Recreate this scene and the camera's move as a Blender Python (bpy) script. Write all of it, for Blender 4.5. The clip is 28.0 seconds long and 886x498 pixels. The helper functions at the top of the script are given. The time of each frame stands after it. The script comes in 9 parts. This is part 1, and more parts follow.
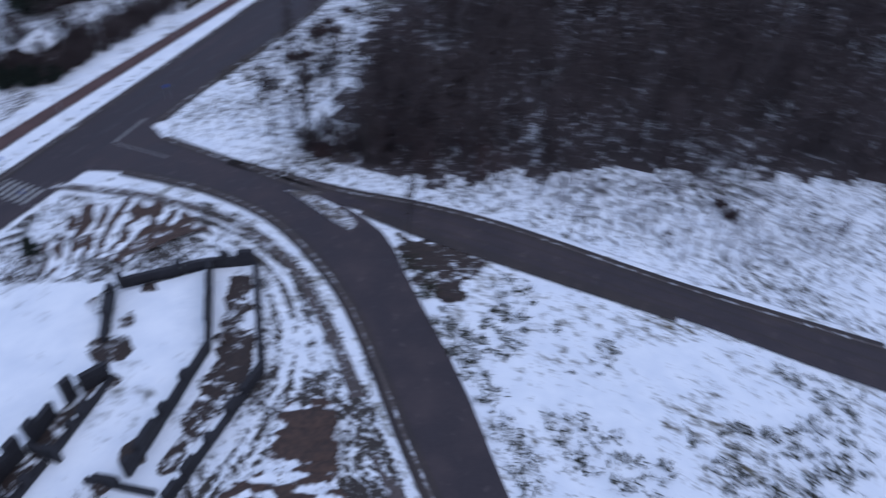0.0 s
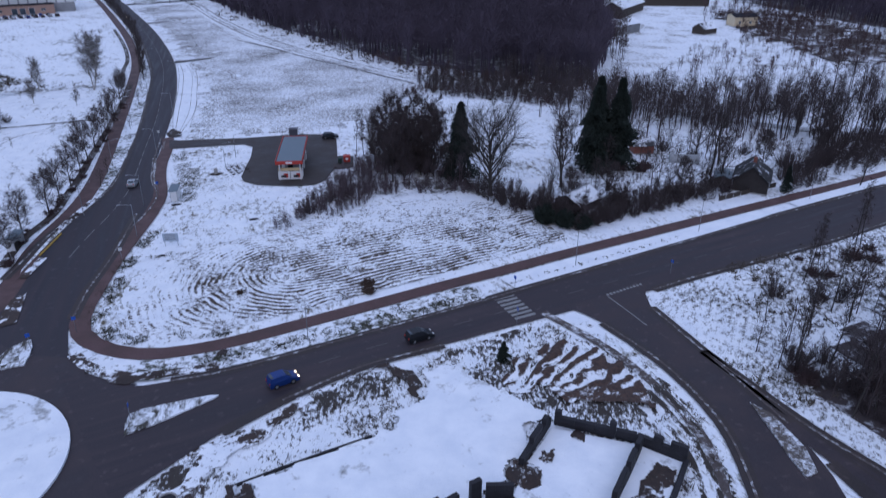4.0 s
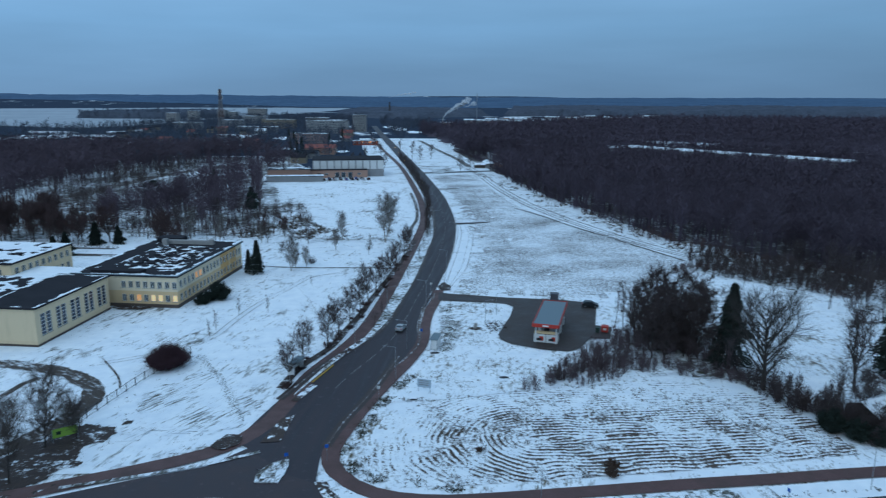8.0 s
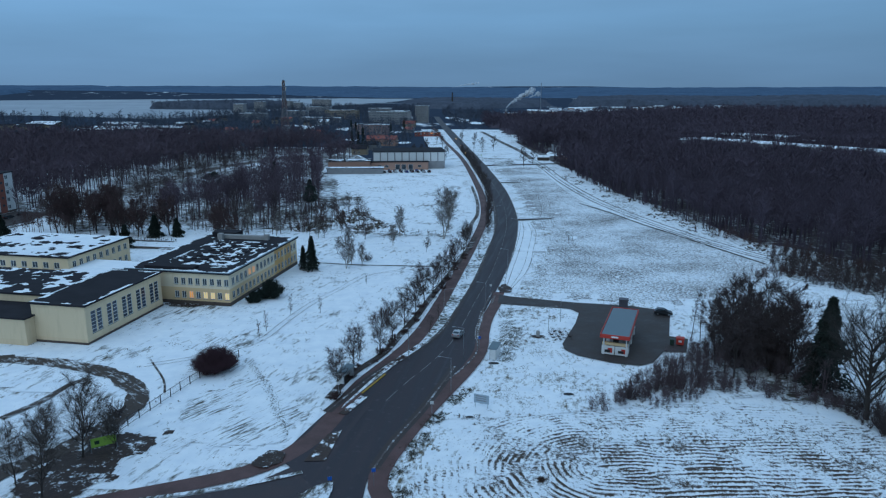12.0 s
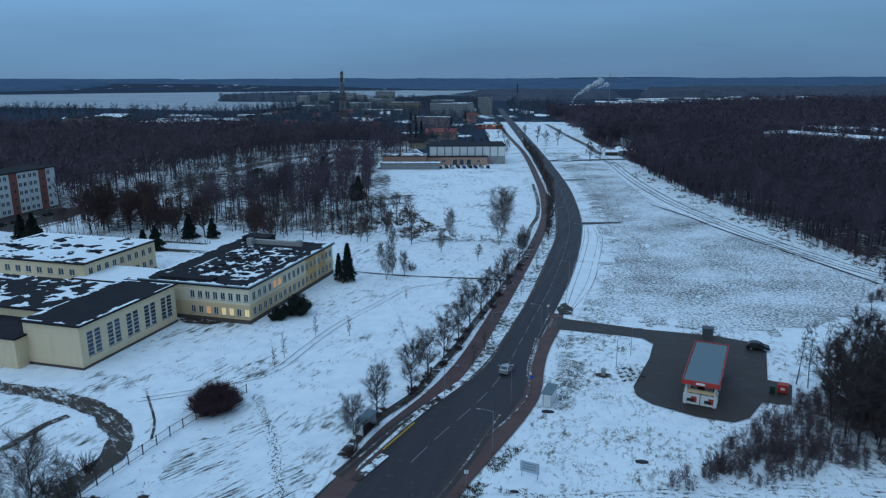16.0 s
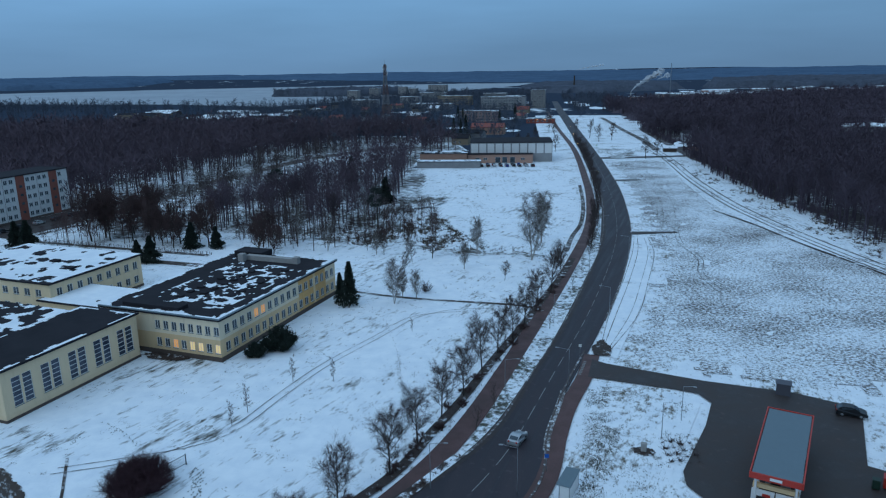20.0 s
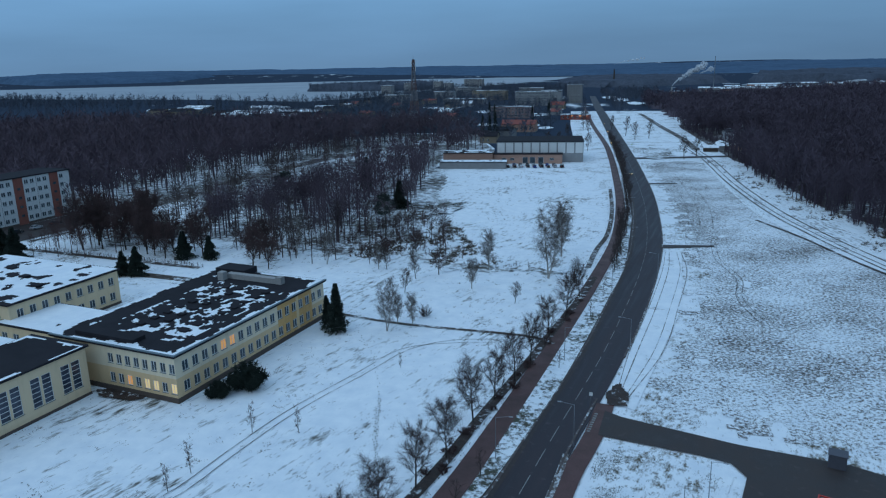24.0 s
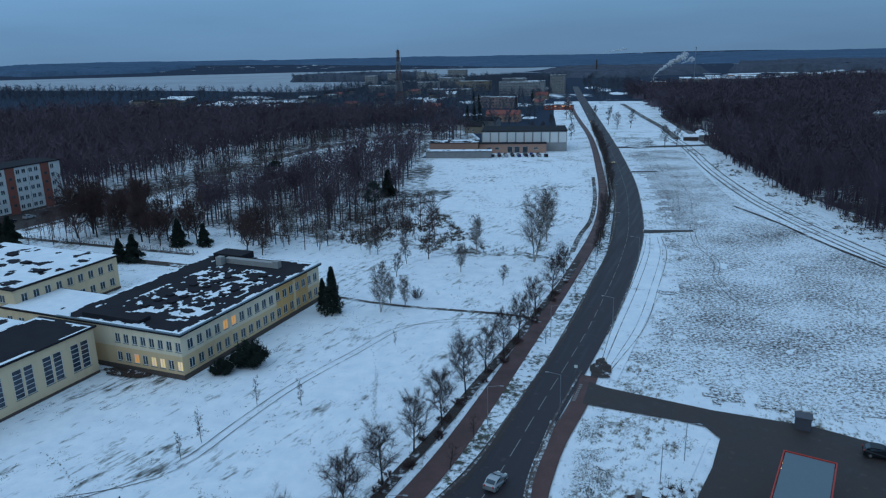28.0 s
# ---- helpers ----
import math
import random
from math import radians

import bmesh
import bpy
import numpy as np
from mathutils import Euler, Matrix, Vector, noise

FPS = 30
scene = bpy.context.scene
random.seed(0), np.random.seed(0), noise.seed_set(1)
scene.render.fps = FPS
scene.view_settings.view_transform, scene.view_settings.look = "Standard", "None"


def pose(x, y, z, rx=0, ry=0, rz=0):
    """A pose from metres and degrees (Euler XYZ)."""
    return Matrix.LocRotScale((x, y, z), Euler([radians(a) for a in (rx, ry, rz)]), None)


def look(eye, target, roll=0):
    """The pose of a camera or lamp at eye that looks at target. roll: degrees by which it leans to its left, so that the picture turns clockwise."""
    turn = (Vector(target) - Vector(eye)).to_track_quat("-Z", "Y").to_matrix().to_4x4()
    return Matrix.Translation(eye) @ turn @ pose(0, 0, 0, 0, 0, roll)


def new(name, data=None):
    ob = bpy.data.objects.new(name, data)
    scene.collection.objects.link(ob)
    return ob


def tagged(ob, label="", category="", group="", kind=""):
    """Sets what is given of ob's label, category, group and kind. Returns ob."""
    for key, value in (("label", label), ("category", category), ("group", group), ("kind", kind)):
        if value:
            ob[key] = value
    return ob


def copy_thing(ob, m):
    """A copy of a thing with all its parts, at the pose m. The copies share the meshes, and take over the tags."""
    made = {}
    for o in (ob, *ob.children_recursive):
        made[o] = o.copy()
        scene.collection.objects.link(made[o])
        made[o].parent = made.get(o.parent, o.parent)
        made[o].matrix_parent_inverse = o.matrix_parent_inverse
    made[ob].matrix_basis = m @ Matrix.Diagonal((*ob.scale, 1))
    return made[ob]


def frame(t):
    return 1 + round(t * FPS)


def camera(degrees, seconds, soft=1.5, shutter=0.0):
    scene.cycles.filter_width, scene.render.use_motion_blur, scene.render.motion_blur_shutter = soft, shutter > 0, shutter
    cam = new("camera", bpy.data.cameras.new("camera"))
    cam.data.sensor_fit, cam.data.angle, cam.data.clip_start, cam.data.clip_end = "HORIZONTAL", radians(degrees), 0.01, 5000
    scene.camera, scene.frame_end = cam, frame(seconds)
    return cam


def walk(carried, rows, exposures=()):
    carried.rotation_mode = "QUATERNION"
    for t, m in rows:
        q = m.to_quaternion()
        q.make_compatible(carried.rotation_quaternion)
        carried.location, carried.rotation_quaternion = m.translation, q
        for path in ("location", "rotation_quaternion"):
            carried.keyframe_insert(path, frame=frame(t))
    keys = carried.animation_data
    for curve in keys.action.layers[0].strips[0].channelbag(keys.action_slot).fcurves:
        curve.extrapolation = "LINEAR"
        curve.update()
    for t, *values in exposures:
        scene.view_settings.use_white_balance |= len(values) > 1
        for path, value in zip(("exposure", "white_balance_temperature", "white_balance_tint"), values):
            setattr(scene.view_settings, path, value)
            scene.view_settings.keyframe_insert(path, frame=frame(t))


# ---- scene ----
cam = camera(64.31, 28.0, 1.2, 0.5)
PATH = [
    (0.0, pose(-1.37, -1.55, 48.34, 50.68, -1.40, -68.40)),
    (0.5, pose(-1.31, -1.71, 48.26, 49.61, -2.11, -47.27)),
    (1.0, pose(-1.04, -1.70, 48.17, 48.75, -2.49, -31.25)),
    (1.5, pose(-0.75, -1.66, 48.15, 48.37, -2.22, -25.13)),
    (2.0, pose(-0.55, -1.57, 48.20, 50.02, -1.74, -24.49)),
    (2.5, pose(-0.50, -1.49, 48.29, 53.62, -1.31, -24.65)),
    (3.0, pose(-0.49, -1.40, 48.41, 57.16, -0.94, -24.87)),
    (3.5, pose(-0.50, -1.35, 48.50, 60.71, -0.59, -25.14)),
    (4.0, pose(-0.51, -1.32, 48.57, 64.23, -0.33, -25.41)),
    (4.5, pose(-0.56, -1.34, 48.62, 67.72, -0.22, -25.65)),
    (6.5, pose(-0.46, -0.79, 48.16, 78.13, 0.11, -25.93)),
    (7.0, pose(-0.42, -0.39, 48.07, 78.00, 0.01, -19.93)),
    (7.5, pose(-0.23, -0.16, 47.95, 77.83, -0.20, -10.71)),
    (8.0, pose(0.00, 0.00, 47.85, 77.67, -0.33, -3.71)),
    (8.5, pose(0.22, 0.21, 47.75, 77.56, -0.30, -2.31)),
    (9.0, pose(0.38, 0.64, 47.70, 77.38, -0.20, -1.90)),
    (9.5, pose(0.50, 1.35, 47.67, 77.28, -0.17, -1.54)),
    (10.0, pose(0.55, 2.40, 47.67, 77.21, -0.14, -1.09)),
    (10.5, pose(0.56, 3.79, 47.71, 77.13, -0.11, -0.55)),
    (11.0, pose(0.57, 5.45, 47.77, 77.05, -0.08, 0.02)),
    (11.5, pose(0.57, 7.32, 47.86, 76.99, -0.09, 0.64)),
    (12.0, pose(0.53, 9.35, 47.91, 76.90, -0.10, 1.30)),
    (12.5, pose(0.48, 11.51, 47.93, 76.81, -0.10, 2.02)),
    (14.5, pose(0.97, 22.25, 47.55, 76.53, 0.35, 4.46)),
    (15.0, pose(1.51, 25.33, 47.40, 76.45, 0.23, 5.13)),
    (15.5, pose(2.08, 28.54, 47.25, 76.35, 0.18, 5.83)),
    (16.0, pose(2.65, 31.83, 47.09, 76.27, 0.22, 6.52)),
    (16.5, pose(3.23, 35.16, 46.94, 76.22, 0.39, 7.16)),
    (17.0, pose(3.85, 38.50, 46.80, 76.18, 0.46, 7.81)),
    (17.5, pose(4.50, 41.82, 46.68, 76.13, 0.56, 8.42)),
    (18.0, pose(5.15, 45.11, 46.56, 76.07, 0.67, 9.01)),
    (18.5, pose(5.79, 48.34, 46.47, 76.00, 0.73, 9.56)),
    (19.0, pose(6.39, 51.55, 46.41, 75.93, 0.79, 10.10)),
    (19.5, pose(6.99, 54.78, 46.36, 75.86, 0.86, 10.60)),
    (20.0, pose(7.60, 58.06, 46.33, 75.79, 0.92, 11.08)),
    (20.5, pose(8.19, 61.34, 46.30, 75.72, 1.00, 11.55)),
    (21.0, pose(8.73, 64.65, 46.30, 75.66, 1.05, 12.01)),
    (21.5, pose(9.31, 67.87, 46.31, 75.58, 1.16, 12.38)),
    (23.5, pose(11.08, 76.54, 46.83, 75.42, 1.15, 14.04)),
    (24.0, pose(11.13, 76.47, 46.95, 75.37, 1.12, 14.21)),
    (24.5, pose(11.18, 75.94, 47.04, 75.25, 1.02, 14.23)),
    (25.0, pose(11.22, 75.12, 47.11, 75.02, 0.98, 14.14)),
    (25.5, pose(11.20, 74.27, 47.17, 74.90, 1.03, 13.93)),
    (26.0, pose(11.10, 73.48, 47.22, 74.84, 1.11, 13.67)),
    (26.5, pose(11.01, 72.71, 47.24, 74.80, 1.12, 13.47)),
    (27.0, pose(10.99, 71.98, 47.21, 74.77, 1.14, 13.24)),
    (27.5, pose(11.05, 71.26, 47.16, 74.71, 1.14, 13.07)),
    (28.0, pose(11.21, 70.57, 47.08, 74.62, 1.13, 12.85)),
]
walk(cam, PATH, [(0.0, 0.41, 6540, 21), (2.5, 0.34, 6530, 21), (4.0, 0.30, 6400, 24), (6.95, 0.34, 6360, 25), (7.5, 0.33, 6000, -5), (8.2, 0.31, 5970, -5), (9.0, 0.24, 5950, -5), (12.0, 0.18, 5900, -5), (16.0, 0.11, 5850, -5), (21.0, 0.11, 5850, -5), (26.0, 0.04, 5850, -5), (28.0, 0.04, 5850, -5)])

# ---- light ----
world = bpy.data.worlds.new("overcast_dusk")
scene.world = world
world.use_nodes = True
wn, wl = world.node_tree.nodes, world.node_tree.links
wn.clear()
sky = wn.new("ShaderNodeTexSky")
sky.sky_type, sky.sun_disc = 'NISHITA', False
sky.sun_elevation, sky.sun_rotation = radians(9), radians(200)
sky.air_density, sky.dust_density, sky.ozone_density = 1.2, 2.0, 3.0
wtc = wn.new("ShaderNodeTexCoord")
wsep = wn.new("ShaderNodeSeparateXYZ")
wl.new(wtc.outputs["Generated"], wsep.inputs[0])
cloud = wn.new("ShaderNodeValToRGB")
cloud.color_ramp.elements[0].position, cloud.color_ramp.elements[0].color = 0.0, (0.13, 0.205, 0.34, 1)
cloud.color_ramp.elements[1].position, cloud.color_ramp.elements[1].color = 1.0, (0.39, 0.52, 0.74, 1)
for at, col in ((0.025, (0.135, 0.22, 0.37, 1)), (0.09, (0.165, 0.28, 0.475, 1)), (0.22, (0.23, 0.36, 0.58, 1)), (0.5, (0.355, 0.485, 0.71, 1))):
    e = cloud.color_ramp.elements.new(at)
    e.color = col
wl.new(wsep.outputs["Z"], cloud.inputs[0])
wmap = wn.new("ShaderNodeMapping")
wmap.inputs["Scale"].default_value = (1.2, 1.2, 9.0)
wl.new(wtc.outputs["Generated"], wmap.inputs[0])
wnoise = wn.new("ShaderNodeTexNoise")
wnoise.inputs["Scale"].default_value, wnoise.inputs["Detail"].default_value = 2.2, 5
wl.new(wmap.outputs[0], wnoise.inputs[0])
wrange = wn.new("ShaderNodeMapRange")
wrange.inputs["To Min"].default_value, wrange.inputs["To Max"].default_value = 0.80, 1.20
wl.new(wnoise.outputs[0], wrange.inputs[0])
wwest = wn.new("ShaderNodeMath")
wwest.operation = 'MULTIPLY_ADD'
wwest.inputs[1].default_value, wwest.inputs[2].default_value = -0.20, 1.0
wl.new(wsep.outputs["X"], wwest.inputs[0])
wboth = wn.new("ShaderNodeMath")
wboth.operation = 'MULTIPLY'
wl.new(wwest.outputs[0], wboth.inputs[0])
wl.new(wrange.outputs[0], wboth.inputs[1])
wmul = wn.new("ShaderNodeVectorMath")
wmul.operation = 'SCALE'
wl.new(cloud.outputs[0], wmul.inputs[0])
wl.new(wboth.outputs[0], wmul.inputs["Scale"])
skybg, cloudbg, wadd = wn.new("ShaderNodeBackground"), wn.new("ShaderNodeBackground"), wn.new("ShaderNodeAddShader")
skybg.inputs[1].default_value, cloudbg.inputs[1].default_value = 0.004, 1.0
wout = wn.new("ShaderNodeOutputWorld")
wl.new(sky.outputs[0], skybg.inputs[0])
wl.new(wmul.outputs[0], cloudbg.inputs[0])
wl.new(skybg.outputs[0], wadd.inputs[0])
wl.new(cloudbg.outputs[0], wadd.inputs[1])
wl.new(wadd.outputs[0], wout.inputs[0])
sun_data = bpy.data.lights.new("veiled_sun", 'SUN')
sun_data.energy, sun_data.angle, sun_data.color = 0.3, radians(40), (1.0, 0.95, 0.9)
sun = new("veiled_sun", sun_data)
sun.matrix_world = look((0, 0, 300), (60, 110, 200))


# ---- materials ----
MATS = {}


def base_mat(name, rough=0.8, metal=0.0):
    m = bpy.data.materials.new(name)
    m.use_nodes = True
    n, l = m.node_tree.nodes, m.node_tree.links
    b = n["Principled BSDF"]
    b.inputs["Roughness"].default_value, b.inputs["Metallic"].default_value = rough, metal
    b.inputs["Specular IOR Level"].default_value = 0.35
    MATS[name] = m
    return m, n, l, b


def noise_node(n, l, scale, detail=5, rough=0.6, stretch=(1, 1, 1), turn=0.0):
    tc = n.new("ShaderNodeNewGeometry")
    mp = n.new("ShaderNodeMapping")
    mp.vector_type = 'TEXTURE'
    mp.inputs["Scale"].default_value, mp.inputs["Rotation"].default_value = tuple(1.0 / v for v in stretch), (0, 0, turn)
    l.new(tc.outputs["Position"], mp.inputs[0])
    t = n.new("ShaderNodeTexNoise")
    t.inputs["Scale"].default_value, t.inputs["Detail"].default_value, t.inputs["Roughness"].default_value = scale, detail, rough
    l.new(mp.outputs[0], t.inputs[0])
    return t.outputs[0]


def ramp(n, l, fac, stops):
    r = n.new("ShaderNodeValToRGB")
    while len(r.color_ramp.elements) < len(stops):
        r.color_ramp.elements.new(0.5)
    for e, (p, c) in zip(r.color_ramp.elements, stops):
        e.position, e.color = p, (*c, 1)
    l.new(fac, r.inputs[0])
    return r.outputs[0]


def mix(n, l, fac, a, b, mode='MIX'):
    x = n.new("ShaderNodeMix")
    x.data_type, x.blend_type = 'RGBA', mode
    for key, v in ((0, fac), (6, a), (7, b)):
        if isinstance(v, (int, float)):
            x.inputs[key].default_value = v
        elif isinstance(v, tuple):
            x.inputs[key].default_value = (*v, 1)
        else:
            l.new(v, x.inputs[key])
    return x.outputs[2]


def maths(n, l, op, a, b=0.0, c=0.0):
    x = n.new("ShaderNodeMath")
    x.operation = op
    for k, v in enumerate((a, b, c)):
        if isinstance(v, (int, float)):
            x.inputs[k].default_value = v
        else:
            l.new(v, x.inputs[k])
    return x.outputs[0]


def bump(n, l, b, height, strength, dist):
    x = n.new("ShaderNodeBump")
    x.inputs["Strength"].default_value, x.inputs["Distance"].default_value = strength, dist
    l.new(height, x.inputs["Height"])
    l.new(x.outputs[0], b.inputs["Normal"])


def plain(name, col, rough=0.7, metal=0.0, var=0.18, scale=1.5, fine=14.0, bumps=0.15, rnd=0.0):
    """A surface of one colour with stains and grain at two scales."""
    m, n, l, b = base_mat(name, rough, metal)
    big, small = noise_node(n, l, scale, 4), noise_node(n, l, fine, 3)
    dark, light = tuple(v * (1 - var) for v in col), tuple(min(1, v * (1 + var)) for v in col)
    c = ramp(n, l, big, [(0.3, dark), (0.7, light)])
    c = mix(n, l, 0.5, c, ramp(n, l, small, [(0.3, dark), (0.7, light)]))
    if rnd:
        oi = n.new("ShaderNodeObjectInfo")
        f = maths(n, l, 'MULTIPLY_ADD', oi.outputs["Random"], rnd, 1 - rnd / 2)
        vm = n.new("ShaderNodeVectorMath")
        vm.operation = 'SCALE'
        l.new(c, vm.inputs[0])
        l.new(f, vm.inputs["Scale"])
        c = vm.outputs[0]
    l.new(c, b.inputs["Base Color"])
    bump(n, l, b, small, bumps, 0.03)
    return m


SNOW, SNOW2 = (0.86, 0.885, 0.92), (0.74, 0.78, 0.84)


def snowy(name, cover, grass, soil, scale=1.3, stretch=(1, 1, 1), turn=0.0, edge=0.07, big=0.07, weight=0.7, height=0.0):
    """Thin snow through which grass and soil show. cover: 0 bare to 1 white; height: metres of relief that bare the ground on top."""
    m, n, l, b = base_mat(name, 0.75)
    fine = noise_node(n, l, scale, 6, 0.68, stretch, turn)
    wide = noise_node(n, l, big, 4, 0.55)
    mid = noise_node(n, l, scale * 3.1, 3, 0.6, stretch, turn)
    v = maths(n, l, 'MULTIPLY_ADD', maths(n, l, 'SUBTRACT', wide, 0.5), weight, fine)
    v = maths(n, l, 'MULTIPLY_ADD', maths(n, l, 'SUBTRACT', mid, 0.5), 0.35, v)
    if height:
        geo = n.new("ShaderNodeNewGeometry")
        sep = n.new("ShaderNodeSeparateXYZ")
        l.new(geo.outputs["Position"], sep.inputs[0])
        v = maths(n, l, 'MULTIPLY_ADD', sep.outputs["Z"], -height, v)
    cut = 0.82 - 0.64 * cover
    snow = ramp(n, l, noise_node(n, l, 0.35, 4), [(0.3, SNOW2), (0.65, SNOW)])
    under = ramp(n, l, noise_node(n, l, 2.3, 4), [(0.35, soil), (0.65, grass)])
    mask = ramp(n, l, v, [(cut - edge, (0, 0, 0)), (cut + edge, (1, 1, 1))])
    l.new(mix(n, l, mask, under, snow), b.inputs["Base Color"])
    bump(n, l, b, maths(n, l, 'MULTIPLY_ADD', noise_node(n, l, 5.5, 4, 0.65), 0.35, v), 0.85, 0.13)
    return m


GRASS, SOIL, DRY = (0.075, 0.072, 0.042), (0.052, 0.036, 0.026), (0.14, 0.105, 0.07)
snow_ground = snowy("snow_ground", 0.705, GRASS, DRY, 1.1, (1, 0.5, 1), -0.2, 0.10, 0.09, 0.75)
snow_lawn = snowy("snow_lawn", 0.755, (0.060, 0.062, 0.044), (0.085, 0.074, 0.056), 0.75, (1.0, 0.30, 1), -0.28, 0.09, 0.06, 0.65)
snow_rough = snowy("snow_rough_grass", 0.55, (0.110, 0.090, 0.078), (0.075, 0.062, 0.054), 1.9, (1, 1, 1), 0.5, 0.075, 0.05, 0.42)
snow_plough = snowy("snow_furrows", 0.765, (0.085, 0.062, 0.050), SOIL, 1.9, (1, 1, 1), 0, 0.08, 0.10, 0.6, 2.0)
snow_site = snowy("snow_on_dug_soil", 0.64, (0.050, 0.042, 0.036), (0.040, 0.030, 0.026), 2.5, (1, 0.45, 1), -0.43, 0.055, 0.16, 0.42, 0.9)
snow_earth = snowy("bare_soil_with_snow", 0.54, (0.058, 0.038, 0.032), (0.040, 0.028, 0.024), 0.7, (1, 1, 1), 0, 0.04, 0.14, 0.9, 0.25)
snow_fingers = snowy("snow_in_soil_ruts", 1.17, (0.088, 0.050, 0.038), (0.042, 0.028, 0.024), 0.9, (1, 1, 1), 0, 0.07, 0.14, 0.35, 1.25)
wet_soil = snowy("wet_dark_soil", 0.30, (0.050, 0.032, 0.026), (0.030, 0.022, 0.020), 0.9, (1, 1, 1), 0, 0.06, 0.2, 0.6)
snow_verge = snowy("snow_verge", 0.57, (0.06, 0.07, 0.045), (0.06, 0.05, 0.04), 1.1, (1, 1, 1), 0, 0.08, 0.12, 0.7)
snow_streaks = snowy("snow_mown_streaks", 0.655, (0.060, 0.062, 0.045), (0.08, 0.065, 0.05), 2.3, (1.0, 0.14, 1), -0.62, 0.07, 0.12, 0.6)
snow_bank = snowy("rutted_bank_snow", 0.70, (0.090, 0.078, 0.066), (0.07, 0.06, 0.05), 1.1, (1, 0.25, 1), 0.2, 0.09, 0.05, 0.4)
snow_yard_mat = snowy("trodden_snow", 0.90, GRASS, SOIL, 0.5, (1, 1, 1), 0, 0.14, 0.10, 0.8)
snow_smooth = snowy("smooth_snow", 1.0, GRASS, SOIL, 0.4, (1, 1, 1), 0, 0.05, 0.08, 0.35)
snow_weedy = snowy("snow_in_weeds", 0.605, (0.070, 0.062, 0.048), (0.055, 0.045, 0.036), 1.5, (1, 0.5, 1), -0.9, 0.09, 0.06, 0.5)
snow_scrub = snowy("snow_under_scrub", 0.50, (0.06, 0.055, 0.035), (0.05, 0.04, 0.03), 0.6, (1, 1, 1), 0, 0.1, 0.06, 0.7)
thicket_floor_mat = snowy("thicket_litter", 0.27, (0.056, 0.042, 0.042), (0.046, 0.035, 0.036), 0.5, (1, 1, 1), 0, 0.12, 0.04, 0.6)
forest_floor = snowy("forest_floor", 0.45, (0.05, 0.04, 0.03), (0.045, 0.036, 0.028), 0.35, (1, 1, 1), 0, 0.12, 0.03, 0.6)
# grass and soil tones of the distant land have blue haze painted in
hazy_far_land = snowy("hazy_far_land", 0.19, (0.048, 0.061, 0.088), (0.040, 0.052, 0.076), 0.010, (1, 0.35, 1), 0.2, 0.05, 0.002, 0.9)


hazy_far_land.node_tree.nodes["Principled BSDF"].inputs["Specular IOR Level"].default_value = 0.0


def asphalt_mat(name, col, dirt, along=None):
    m, n, l, b = base_mat(name, 0.55)
    grain = noise_node(n, l, 9.0, 4)
    stain = noise_node(n, l, 0.25, 5, 0.65) if along is None else noise_node(n, l, 0.75, 5, 0.6, (1, 0.05, 1), along)
    patch = noise_node(n, l, 0.9, 4, 0.6)
    c = ramp(n, l, grain, [(0.3, tuple(v * 0.75 for v in col)), (0.7, tuple(v * 1.25 for v in col))])
    c = mix(n, l, ramp(n, l, stain, [(0.42, (0, 0, 0)), (0.72, (0.8, 0.8, 0.8))]), c, dirt)
    c = mix(n, l, ramp(n, l, patch, [(0.60, (0, 0, 0)), (0.72, (0.5, 0.5, 0.5))]), c, tuple(v * 1.5 for v in dirt))
    l.new(c, b.inputs["Base Color"])
    l.new(ramp(n, l, stain, [(0.3, (0.5, 0.5, 0.5)), (0.7, (0.8, 0.8, 0.8))]), b.inputs["Roughness"])
    bump(n, l, b, grain, 0.2, 0.01)
    return m


asphalt = asphalt_mat("wet_asphalt", (0.035, 0.0262, 0.0310), (0.070, 0.052, 0.054))
# the slight blue in this base colour is painted sky reflection
asphalt_main = asphalt_mat("wet_asphalt_main_road", (0.0245, 0.0200, 0.0262), (0.058, 0.046, 0.052), -0.17)
asphalt_cross = asphalt_mat("wet_asphalt_cross_road", (0.030, 0.0230, 0.0280), (0.072, 0.053, 0.057), -1.52)
road_mud = asphalt_mat("muddy_road_edge", (0.033, 0.025, 0.025), (0.066, 0.049, 0.045))
asphalt_pad = asphalt_mat("asphalt_yard", (0.038, 0.030, 0.029), (0.066, 0.051, 0.047))
red_paving = asphalt_mat("red_block_paving", (0.096, 0.047, 0.043), (0.068, 0.046, 0.042))
red_dirty = asphalt_mat("dirty_red_paving", (0.098, 0.050, 0.046), (0.062, 0.043, 0.041))
verge_mud = snowy("muddy_verge", 0.49, (0.060, 0.058, 0.044), (0.050, 0.040, 0.034), 1.3, (1, 0.4, 1), -0.2, 0.10, 0.12, 0.6)
dirt_track = snowy("muddy_track", 0.30, (0.050, 0.039, 0.034), SOIL, 0.8, (1, 1, 1), 0, 0.1, 0.1, 0.6)
drive_mud = snowy("drive_mud", 0.28, (0.052, 0.040, 0.035), SOIL, 1.3, (1, 0.3, 1), 0.9, 0.10, 0.1, 0.6)
slush = snowy("slush_at_kerb", 0.42, (0.12, 0.10, 0.09), (0.09, 0.075, 0.065), 1.6, (1, 1, 1), 0, 0.12, 0.2, 0.6)
kerb_dirt = snowy("dirty_kerb", 0.27, (0.10, 0.080, 0.076), (0.07, 0.055, 0.052), 1.2, (1, 1, 1), 0, 0.12, 0.2, 0.6)
yellow_kerb = plain("worn_yellow_paint", (0.40, 0.25, 0.045), 0.75, 0, 0.3, 2.0)
